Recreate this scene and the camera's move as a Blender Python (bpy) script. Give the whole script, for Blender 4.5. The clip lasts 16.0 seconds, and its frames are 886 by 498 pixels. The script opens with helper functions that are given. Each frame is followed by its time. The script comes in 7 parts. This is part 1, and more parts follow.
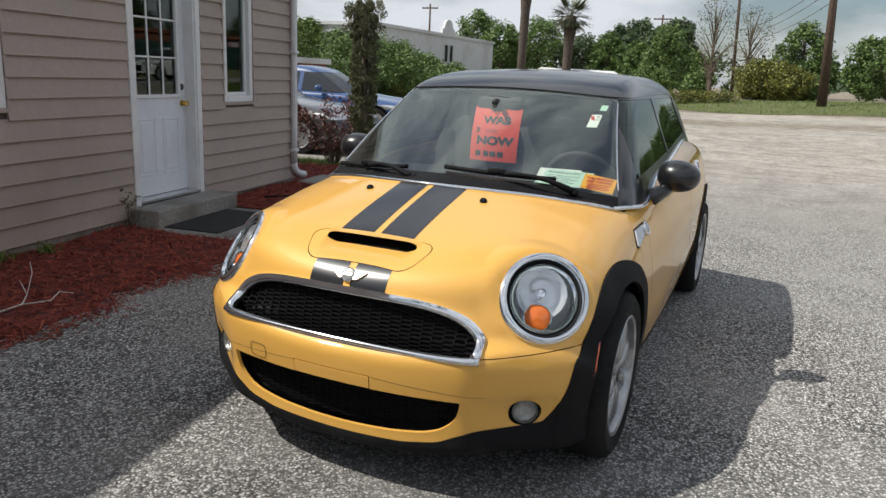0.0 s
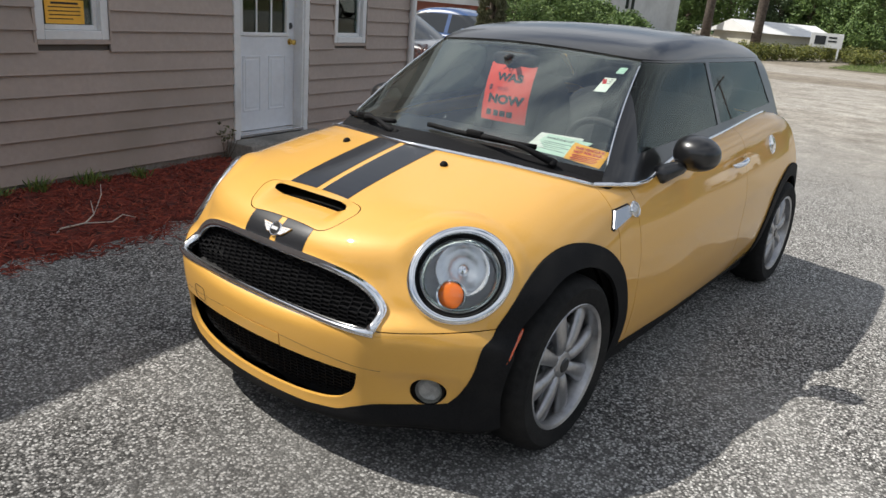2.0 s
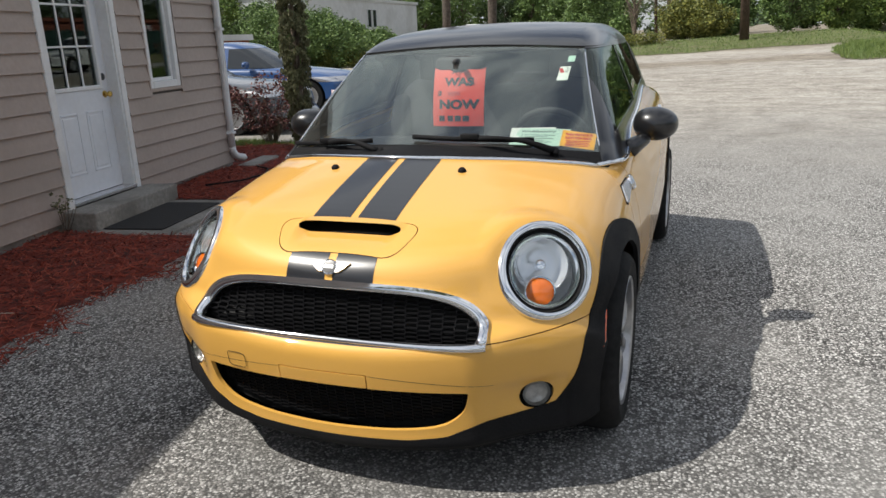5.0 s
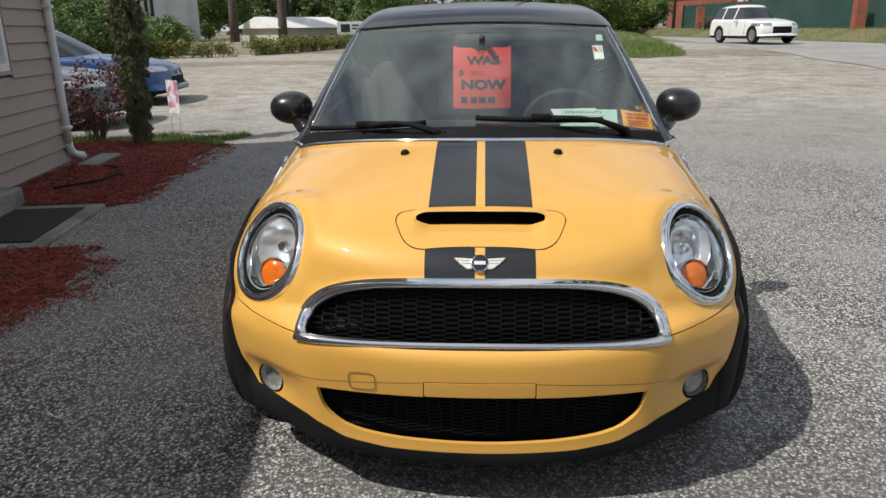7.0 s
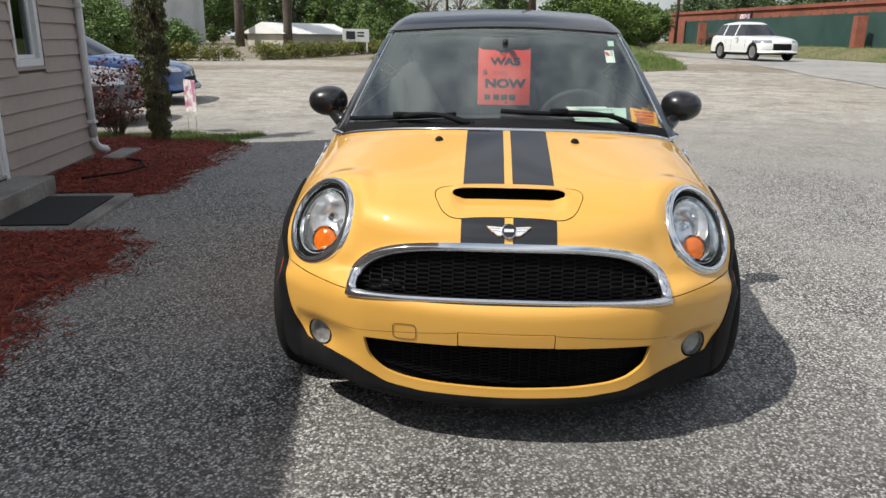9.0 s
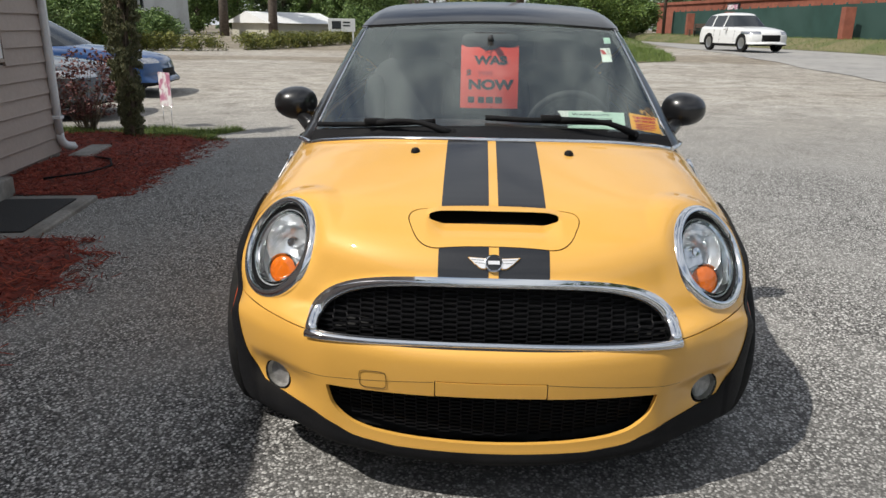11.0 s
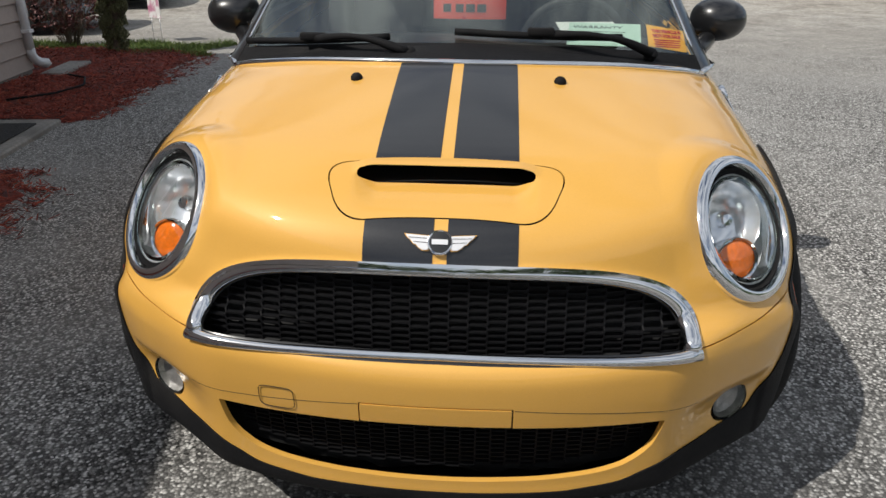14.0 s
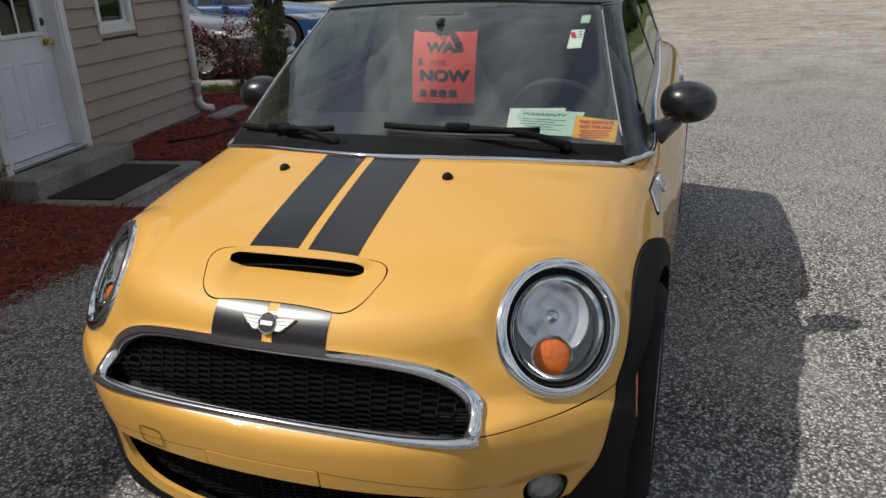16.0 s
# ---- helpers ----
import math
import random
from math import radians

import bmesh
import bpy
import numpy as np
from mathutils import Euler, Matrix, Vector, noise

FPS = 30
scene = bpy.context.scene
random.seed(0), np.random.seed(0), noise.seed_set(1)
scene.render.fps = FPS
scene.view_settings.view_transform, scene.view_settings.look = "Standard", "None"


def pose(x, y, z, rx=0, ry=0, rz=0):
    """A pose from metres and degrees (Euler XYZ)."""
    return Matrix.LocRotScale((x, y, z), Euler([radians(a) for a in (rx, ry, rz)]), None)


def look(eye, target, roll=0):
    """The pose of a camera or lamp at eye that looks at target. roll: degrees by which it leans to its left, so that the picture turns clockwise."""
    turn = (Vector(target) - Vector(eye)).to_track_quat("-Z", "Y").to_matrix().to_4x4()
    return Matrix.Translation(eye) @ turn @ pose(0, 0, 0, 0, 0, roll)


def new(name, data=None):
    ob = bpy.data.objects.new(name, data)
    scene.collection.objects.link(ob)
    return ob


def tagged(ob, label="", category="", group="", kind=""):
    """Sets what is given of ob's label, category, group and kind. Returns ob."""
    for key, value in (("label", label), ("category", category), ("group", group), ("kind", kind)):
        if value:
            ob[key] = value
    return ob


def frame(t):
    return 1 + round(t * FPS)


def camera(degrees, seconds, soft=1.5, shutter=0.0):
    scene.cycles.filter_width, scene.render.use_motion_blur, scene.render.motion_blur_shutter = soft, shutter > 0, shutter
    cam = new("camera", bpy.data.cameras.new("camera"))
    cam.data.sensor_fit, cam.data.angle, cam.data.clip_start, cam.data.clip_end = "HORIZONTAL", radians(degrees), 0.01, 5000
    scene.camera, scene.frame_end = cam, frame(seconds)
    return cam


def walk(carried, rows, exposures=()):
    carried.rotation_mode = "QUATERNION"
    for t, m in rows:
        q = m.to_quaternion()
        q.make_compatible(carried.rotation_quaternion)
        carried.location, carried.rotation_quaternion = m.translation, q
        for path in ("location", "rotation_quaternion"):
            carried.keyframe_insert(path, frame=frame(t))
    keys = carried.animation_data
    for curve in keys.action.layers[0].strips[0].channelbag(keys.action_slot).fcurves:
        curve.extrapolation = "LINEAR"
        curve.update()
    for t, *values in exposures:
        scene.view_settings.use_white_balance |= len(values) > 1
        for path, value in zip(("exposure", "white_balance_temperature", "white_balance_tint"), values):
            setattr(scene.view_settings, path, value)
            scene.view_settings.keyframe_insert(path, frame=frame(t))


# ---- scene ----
cam = camera(62.6, 16.0)
PATH = [
    (0, (1.267, -2.501, 1.339), (0.419, -0.75, 0.873), 2.6),
    (0.5, (1.414, -2.372, 1.358), (0.454, -0.702, 0.82), 2.1),
    (1, (1.627, -2.287, 1.385), (0.49, -0.754, 0.789), 3.5),
    (1.5, (1.777, -2.17, 1.411), (0.575, -0.715, 0.748), 4.1),
    (2, (1.817, -1.977, 1.411), (0.628, -0.497, 0.781), 4.8),
    (2.5, (1.837, -1.917, 1.413), (0.655, -0.413, 0.827), 3.7),
    (3, (1.886, -2.009, 1.427), (0.711, -0.482, 0.89), 2.7),
    (3.5, (1.911, -2.17, 1.41), (0.831, -0.577, 0.867), 2.6),
    (4, (1.759, -2.311, 1.389), (0.821, -0.629, 0.85), 1.6),
    (4.2, (1.621, -2.369, 1.377), (0.703, -0.675, 0.841), 0.1),
    (6.3, (0.357, -2.369, 1.294), (0.086, -0.48, 0.698), 0.0),
    (6.5, (0.276, -2.347, 1.297), (0.04, -0.448, 0.714), 0.5),
    (7, (0.045, -2.354, 1.273), (-0.106, -0.447, 0.691), -0.8),
    (7.5, (-0.019, -2.447, 1.225), (-0.068, -0.534, 0.644), 0.1),
    (8, (-0.038, -2.627, 1.237), (-0.114, -0.707, 0.68), 0.8),
    (8.5, (-0.048, -2.688, 1.246), (-0.184, -0.768, 0.703), 0.2),
    (9, (-0.038, -2.678, 1.244), (-0.183, -0.763, 0.686), 0.6),
    (9.2, (-0.032, -2.662, 1.242), (-0.172, -0.749, 0.675), 0.3),
    (11.3, (-0.027, -2.29, 1.279), (-0.137, -0.382, 0.689), 0.8),
    (11.5, (-0.002, -2.248, 1.284), (-0.138, -0.345, 0.682), 0.6),
    (12, (0.086, -2.118, 1.277), (-0.078, -0.232, 0.633), -0.3),
    (12.5, (0.101, -1.963, 1.225), (-0.073, -0.102, 0.514), -0.6),
    (13, (0.08, -1.816, 1.174), (-0.08, 0.014, 0.383), 0.0),
    (13.5, (0.083, -1.786, 1.155), (-0.062, 0.028, 0.325), -0.3),
    (14, (0.114, -1.794, 1.212), (-0.051, 0.033, 0.414), 0.4),
    (14.5, (0.216, -1.813, 1.284), (-0.037, 0.021, 0.528), -2.5),
    (15, (0.477, -1.892, 1.338), (0.026, -0.082, 0.616), -0.7),
    (15.5, (0.696, -1.853, 1.378), (0.07, -0.105, 0.634), -2.1),
    (16, (0.866, -1.78, 1.407), (0.21, -0.035, 0.683), -2.2),
]
EXPOSURES = [(0.0, -0.05), (0.7, -0.05), (1.5, 0.02), (3.0, 0.02), (4.2, 0.02), (6.5, -0.10), (7.0, -0.25), (7.5, -0.40), (8.0, -0.18), (8.5, -0.05), (9.0, -0.05), (11.5, -0.21), (12.0, -0.30), (12.5, -0.46), (13.0, -0.35), (13.5, -0.24), (14.0, -0.30), (14.5, -0.42), (15.0, -0.44), (15.5, -0.50), (16.0, -0.52)]
walk(cam, [(t, look(eye, target, roll)) for t, eye, target, roll in PATH], EXPOSURES)

# ---- light ----
SUN_AZ, SUN_EL = 235.5, 51.5
scene.view_settings.exposure = 0.0
world = bpy.data.worlds.new("sky")
scene.world = world
world.use_nodes = True
wn = world.node_tree.nodes
wl = world.node_tree.links
wn.clear()
sky = wn.new("ShaderNodeTexSky")
sky.sky_type = "NISHITA"
sky.sun_disc = False
sky.sun_elevation = radians(SUN_EL)
sky.sun_rotation = radians(SUN_AZ)
sky.air_density, sky.dust_density = 1.0, 1.6
wco = wn.new("ShaderNodeTexCoord")
wmap = wn.new("ShaderNodeMapping")
wmap.inputs["Scale"].default_value = (1.0, 1.0, 2.6)
wnoise = wn.new("ShaderNodeTexNoise")
wnoise.inputs["Scale"].default_value = 2.6
wnoise.inputs["Detail"].default_value = 7
wnoise.inputs["Roughness"].default_value = 0.55
wramp = wn.new("ShaderNodeValToRGB")
wramp.color_ramp.elements[0].position, wramp.color_ramp.elements[1].position = 0.37, 0.58
wmix = wn.new("ShaderNodeMixRGB")
wmix.inputs[2].default_value = (8.4, 8.8, 9.4, 1)
wbg = wn.new("ShaderNodeBackground")
wbg.inputs["Strength"].default_value = 0.090
wout = wn.new("ShaderNodeOutputWorld")
wl.new(wco.outputs["Generated"], wmap.inputs["Vector"])
wl.new(wmap.outputs["Vector"], wnoise.inputs["Vector"])
wl.new(wnoise.outputs["Fac"], wramp.inputs["Fac"])
wl.new(wramp.outputs["Color"], wmix.inputs[0])
wl.new(sky.outputs["Color"], wmix.inputs[1])
wl.new(wmix.outputs["Color"], wbg.inputs["Color"])
wl.new(wbg.outputs["Background"], wout.inputs["Surface"])

sun_way = Vector((math.sin(radians(SUN_AZ)) * math.cos(radians(SUN_EL)), math.cos(radians(SUN_AZ)) * math.cos(radians(SUN_EL)), math.sin(radians(SUN_EL))))
sun = new("sun", bpy.data.lights.new("sun", "SUN"))
sun.data.energy, sun.data.angle, sun.data.color = 4.7, radians(0.6), (1.0, 0.96, 0.89)
sun.matrix_world = look(sun_way * 50, (0, 0, 0))


# ---- materials ----
MATS = {}


def material(name, colour, rough=0.6, metal=0.0, var=0.0, scale=20.0, bump=0.0, bump_scale=80.0, coat=0.0, spec=0.5, dark=None, mask_scale=3.0, mask=(0.45, 0.65), rough_var=0.0, random_var=0.0):
    """A principled material with two scales of noise in its colour and a fine bump."""
    m = bpy.data.materials.new(name)
    m.use_nodes = True
    n, l = m.node_tree.nodes, m.node_tree.links
    p = n["Principled BSDF"]
    p.inputs["Base Color"].default_value = (*colour, 1)
    p.inputs["Roughness"].default_value = rough
    p.inputs["Metallic"].default_value = metal
    p.inputs["Coat Weight"].default_value = coat
    p.inputs["Coat Roughness"].default_value = 0.03
    p.inputs["Specular IOR Level"].default_value = spec
    co = n.new("ShaderNodeTexCoord")
    src = None
    if var or dark or random_var:
        noi = n.new("ShaderNodeTexNoise")
        noi.inputs["Scale"].default_value, noi.inputs["Detail"].default_value = scale, 6
        l.new(co.outputs["Object"], noi.inputs["Vector"])
        ramp = n.new("ShaderNodeValToRGB")
        lo, hi = [max(c * (1 - var), 0) for c in colour], [min(c * (1 + var), 1) for c in colour]
        ramp.color_ramp.elements[0].position, ramp.color_ramp.elements[1].position = 0.32, 0.68
        ramp.color_ramp.elements[0].color, ramp.color_ramp.elements[1].color = (*lo, 1), (*hi, 1)
        l.new(noi.outputs["Fac"], ramp.inputs["Fac"])
        src = ramp.outputs["Color"]
        if dark:
            big = n.new("ShaderNodeTexNoise")
            big.inputs["Scale"].default_value, big.inputs["Detail"].default_value = mask_scale, 4
            l.new(co.outputs["Object"], big.inputs["Vector"])
            r2 = n.new("ShaderNodeValToRGB")
            r2.color_ramp.elements[0].position, r2.color_ramp.elements[1].position = mask
            l.new(big.outputs["Fac"], r2.inputs["Fac"])
            mx = n.new("ShaderNodeMixRGB")
            mx.inputs[2].default_value = (*dark, 1)
            l.new(r2.outputs["Color"], mx.inputs[0])
            l.new(src, mx.inputs[1])
            src = mx.outputs["Color"]
        if random_var:
            oi = n.new("ShaderNodeObjectInfo")
            mr = n.new("ShaderNodeMapRange")
            mr.inputs["To Min"].default_value, mr.inputs["To Max"].default_value = 1 - random_var, 1 + random_var
            l.new(oi.outputs["Random"], mr.inputs["Value"])
            hs = n.new("ShaderNodeHueSaturation")
            l.new(mr.outputs["Result"], hs.inputs["Value"])
            l.new(src, hs.inputs["Color"])
            src = hs.outputs["Color"]
        l.new(src, p.inputs["Base Color"])
    if rough_var:
        rn = n.new("ShaderNodeTexNoise")
        rn.inputs["Scale"].default_value, rn.inputs["Detail"].default_value = mask_scale * 2, 5
        l.new(co.outputs["Object"], rn.inputs["Vector"])
        mr2 = n.new("ShaderNodeMapRange")
        mr2.inputs["To Min"].default_value, mr2.inputs["To Max"].default_value = max(rough - rough_var, 0.02), min(rough + rough_var, 1)
        l.new(rn.outputs["Fac"], mr2.inputs["Value"])
        l.new(mr2.outputs["Result"], p.inputs["Roughness"])
    if bump:
        bn = n.new("ShaderNodeTexNoise")
        bn.inputs["Scale"].default_value, bn.inputs["Detail"].default_value = bump_scale, 5
        l.new(co.outputs["Object"], bn.inputs["Vector"])
        bp = n.new("ShaderNodeBump")
        bp.inputs["Strength"].default_value, bp.inputs["Distance"].default_value = bump, 0.01
        l.new(bn.outputs["Fac"], bp.inputs["Height"])
        l.new(bp.outputs["Normal"], p.inputs["Normal"])
    MATS[name] = m
    return m


def glass_material(name, tint=(1, 1, 1), rough=0.0, ior=1.5, haze=0.0):
    """A thin pane: transparent with a Fresnel reflection."""
    m = bpy.data.materials.new(name)
    m.use_nodes = True
    n, l = m.node_tree.nodes, m.node_tree.links
    n.clear()
    out = n.new("ShaderNodeOutputMaterial")
    tr = n.new("ShaderNodeBsdfTransparent")
    tr.inputs["Color"].default_value = (*tint, 1)
    gl = n.new("ShaderNodeBsdfGlossy")
    gl.inputs["Roughness"].default_value = rough
    gl.inputs["Color"].default_value = (0.84, 0.93, 0.88, 1)
    fr = n.new("ShaderNodeFresnel")
    fr.inputs["IOR"].default_value = ior
    mx = n.new("ShaderNodeMixShader")
    l.new(fr.outputs["Fac"], mx.inputs["Fac"])
    l.new(tr.outputs["BSDF"], mx.inputs[1])
    l.new(gl.outputs["BSDF"], mx.inputs[2])
    last = mx.outputs["Shader"]
    if haze:
        # pale diffuse haze, uneven by noise, standing in for missing sky reflection
        co = n.new("ShaderNodeTexCoord")
        no = n.new("ShaderNodeTexNoise")
        no.inputs["Scale"].default_value, no.inputs["Detail"].default_value = 5.0, 5
        l.new(co.outputs["Object"], no.inputs["Vector"])
        mr = n.new("ShaderNodeMapRange")
        mr.inputs["From Min"].default_value, mr.inputs["From Max"].default_value = 0.3, 0.7
        mr.inputs["To Min"].default_value, mr.inputs["To Max"].default_value = haze * 0.5, haze * 1.6
        l.new(no.outputs["Fac"], mr.inputs["Value"])
        df = n.new("ShaderNodeBsdfDiffuse")
        df.inputs["Color"].default_value = (0.62, 0.62, 0.58, 1)
        m2 = n.new("ShaderNodeMixShader")
        l.new(mr.outputs["Result"], m2.inputs["Fac"])
        l.new(last, m2.inputs[1])
        l.new(df.outputs["BSDF"], m2.inputs[2])
        last = m2.outputs["Shader"]
    l.new(last, out.inputs["Surface"])
    MATS[name] = m
    return m


M_YELLOW = material("yellow_paint", (0.76, 0.41, 0.080), rough=0.5, metal=0.04, coat=1.0, spec=0.3, var=0.03, scale=500)
M_BLACKP = material("black_gloss_paint", (0.010, 0.010, 0.011), rough=0.3, coat=0.6, var=0.2, scale=300)
M_STRIPE = material("black_vinyl_stripe", (0.018, 0.019, 0.022), rough=0.28, coat=0.4, var=0.1, scale=200)
M_TRIM = material("black_plastic_trim", (0.009, 0.009, 0.010), rough=0.7, var=0.25, scale=150, bump=0.15, bump_scale=600, dark=(0.022, 0.021, 0.020), mask_scale=5, mask=(0.5, 0.8), spec=0.15)
M_CHROME = material("chrome", (0.86, 0.87, 0.88), rough=0.06, metal=1.0, rough_var=0.03)
M_ALLOY = material("silver_alloy", (0.42, 0.42, 0.43), rough=0.30, metal=0.8, var=0.08, scale=60, dark=(0.2, 0.18, 0.16), mask_scale=9, mask=(0.62, 0.85))
M_RUBBER = material("tyre_rubber", (0.012, 0.012, 0.012), rough=0.8, spec=0.2, var=0.3, scale=40, bump=0.2, bump_scale=200, dark=(0.035, 0.032, 0.030), mask_scale=4, mask=(0.5, 0.9))
M_DARK = material("dark_void", (0.006, 0.006, 0.006), rough=0.8)
M_MESH = material("black_grille_plastic", (0.008, 0.008, 0.009), rough=0.6, var=0.2, scale=80, spec=0.15)
M_SEAT = material("charcoal_cloth", (0.030, 0.031, 0.034), rough=0.85, var=0.3, scale=120, bump=0.3, bump_scale=500)
M_DASH = material("dashboard_plastic", (0.028, 0.029, 0.031), rough=0.6, var=0.2, scale=200, bump=0.2, bump_scale=700)
M_LINER = material("pale_headliner", (0.42, 0.41, 0.38), rough=0.9, var=0.08, scale=60)
M_GLASS = glass_material("window_glass", (0.80, 0.87, 0.84), ior=2.6, haze=0.028)
M_GLASS_DARK = glass_material("tinted_glass", (0.72, 0.80, 0.76), ior=1.45, haze=0.004)
M_LENS = glass_material("lamp_lens", (0.93, 0.95, 0.97), ior=1.38)
M_AMBER = material("amber_lens", (0.80, 0.17, 0.01), rough=0.12, coat=1.0, var=0.25, scale=160)
M_RED = material("red_lens", (0.62, 0.085, 0.015), rough=0.15, coat=1.0, var=0.15, scale=90)
M_REFLECT = material("lamp_reflector", (0.93, 0.94, 0.95), rough=0.16, metal=0.7, rough_var=0.1)
M_BOWL = material("faceted_reflector", (0.92, 0.93, 0.95), rough=0.2, metal=0.4, var=0.06, scale=45, bump=0.5, bump_scale=30)
M_FOG = material("fog_reflector", (0.46, 0.44, 0.42), rough=0.28, metal=0.6, var=0.2, scale=60, bump=0.4, bump_scale=70)
M_BADGE = material("badge_silver", (0.80, 0.80, 0.81), rough=0.35, metal=0.5)
M_SILVER = material("satin_silver", (0.6, 0.6, 0.61), rough=0.25, metal=0.9)


# ---- mesh helpers ----
def thing(name, label, category, at=(0, 0, 0), group="", turn=0.0):
    e = new(name)
    e.empty_display_size = 0.1
    e.matrix_world = pose(*at, 0, 0, turn)
    return tagged(e, label, category, group)


def under(ob, parent):
    if parent is not None:
        ob.parent = parent
    return ob


def mesh_part(name, verts, faces, mat, parent=None, label="", smooth=True, normals=None):
    me = bpy.data.meshes.new(name)
    if isinstance(verts, np.ndarray):
        me.from_pydata(verts.tolist(), [], np.asarray(faces).tolist())
    else:
        me.from_pydata([tuple(map(float, v)) for v in verts], [], [tuple(map(int, f)) for f in faces])
    me.materials.append(mat)
    if smooth:
        me.shade_smooth()
    else:
        me.shade_flat()
    me.update()
    if normals is not None:
        me.normals_split_custom_set_from_vertices([tuple(map(float, v)) for v in normals])
    ob = under(new(name, me), parent)
    return tagged(ob, label)


def part(name, bm, mat, parent=None, label="", smooth=False, angle=35):
    me = bpy.data.meshes.new(name)
    bmesh.ops.recalc_face_normals(bm, faces=bm.faces)
    bm.to_mesh(me)
    bm.free()
    me.materials.append(mat)
    if smooth:
        me.shade_smooth()
        me.set_sharp_from_angle(angle=radians(angle))
    ob = under(new(name, me), parent)
    return tagged(ob, label)


def bm_box(bm, lo, hi, bevel=0.0, m=None, seg=1):
    lo, hi = Vector(lo), Vector(hi)
    r = bmesh.ops.create_cube(bm, size=1.0)
    vs = r["verts"]
    for v in vs:
        v.co = Vector(((lo.x + hi.x) / 2 + v.co.x * (hi.x - lo.x), (lo.y + hi.y) / 2 + v.co.y * (hi.y - lo.y), (lo.z + hi.z) / 2 + v.co.z * (hi.z - lo.z)))
    if bevel:
        es = list({e for v in vs for e in v.link_edges})
        r2 = bmesh.ops.bevel(bm, geom=es, offset=bevel, segments=seg, affect="EDGES", profile=0.5)
        vs = list({v for f in r2["faces"] for v in f.verts} | {v for v in vs if v.is_valid})
    if m is not None:
        bmesh.ops.transform(bm, matrix=m, verts=[v for v in vs if v.is_valid])
    return bm


def box_part(name, lo, hi, mat, parent=None, label="", bevel=0.004, m=None, seg=1):
    return part(name, bm_box(bmesh.new(), lo, hi, bevel, m, seg), mat, parent, label)


def lathe(name, prof, mat, parent=None, label="", seg=48, m=None, smooth=True):
    """prof: (radius, height) from one end to the other, turned about z."""
    vs, fs = [], []
    for r, h in prof:
        for k in range(seg):
            a = 2 * math.pi * k / seg
            vs.append((r * math.cos(a), r * math.sin(a), h))
    for i in range(len(prof) - 1):
        for k in range(seg):
            k2 = (k + 1) % seg
            fs.append((i * seg + k, i * seg + k2, (i + 1) * seg + k2, (i + 1) * seg + k))
    if m is not None:
        vs = [tuple(m @ Vector(v)) for v in vs]
        if m.determinant() < 0:
            fs = [f[::-1] for f in fs]
    ob = mesh_part(name, vs, fs, mat, parent, label, smooth)
    ob.data.set_sharp_from_angle(angle=radians(40))
    return ob


def tube(name, pts, radius, mat, parent=None, label="", seg=8, closed=False, flat=1.0, up=None):
    """A round or flattened tube along a line of points; radius may be a list."""
    pts = [Vector(p) for p in pts]
    n = len(pts)
    rad = radius if isinstance(radius, (list, tuple)) else [radius] * n
    vs, fs = [], []
    prev = None
    for i, p in enumerate(pts):
        a, b = (pts[(i - 1) % n], pts[(i + 1) % n]) if closed else (pts[max(i - 1, 0)], pts[min(i + 1, n - 1)])
        d = (b - a).normalized()
        ref = Vector(up) if up is not None else (prev if prev is not None else (Vector((0, 0, 1)) if abs(d.z) < 0.9 else Vector((1, 0, 0))))
        s = d.cross(ref)
        s.normalize()
        u = s.cross(d).normalized()
        prev = u
        for k in range(seg):
            t = 2 * math.pi * k / seg
            vs.append(p + s * (rad[i] * math.cos(t)) + u * (rad[i] * flat * math.sin(t)))
    for i in range(n if closed else n - 1):
        j = (i + 1) % n
        for k in range(seg):
            k2 = (k + 1) % seg
            fs.append((i * seg + k, i * seg + k2, j * seg + k2, j * seg + k))
    if not closed:
        fs.append(tuple(range(seg))[::-1])
        fs.append(tuple((n - 1) * seg + k for k in range(seg)))
    return mesh_part(name, vs, fs, mat, parent, label)


def text_part(name, body, size, mat, parent, m, label="", bold=0.0, sx=1.0):
    cu = bpy.data.curves.new(name, "FONT")
    cu.body, cu.size, cu.align_x, cu.align_y, cu.offset, cu.extrude = body, size, "CENTER", "CENTER", bold, 0.0004
    tmp = bpy.data.objects.new(name, cu)
    scene.collection.objects.link(tmp)
    dg = bpy.context.evaluated_depsgraph_get()
    me = bpy.data.meshes.new_from_object(tmp.evaluated_get(dg))
    bpy.data.objects.remove(tmp)
    me.transform(m @ Matrix.Diagonal((sx, 1, 1, 1)))
    me.materials.clear()
    me.materials.append(mat)
    ob = under(new(name, me), parent)
    return tagged(ob, label)


def spline(xs, ys):
    """A smooth curve through points, monotone between them."""
    xs, ys = np.array(xs, float), np.array(ys, float)
    h = np.diff(xs)
    d = np.diff(ys) / h
    m = np.zeros_like(ys)
    m[1:-1] = np.where(d[:-1] * d[1:] > 0, 2 * d[:-1] * d[1:] / np.where(d[:-1] + d[1:] == 0, 1, d[:-1] + d[1:]), 0)
    m[0], m[-1] = d[0], d[-1]

    def f(x):
        x = np.clip(np.asarray(x, float), xs[0], xs[-1])
        i = np.clip(np.searchsorted(xs, x) - 1, 0, len(h) - 1)
        t = (x - xs[i]) / h[i]
        return ys[i] * (1 + 2 * t) * (1 - t) ** 2 + m[i] * h[i] * t * (1 - t) ** 2 + ys[i + 1] * t * t * (3 - 2 * t) + m[i + 1] * h[i] * t * t * (t - 1)

    return f


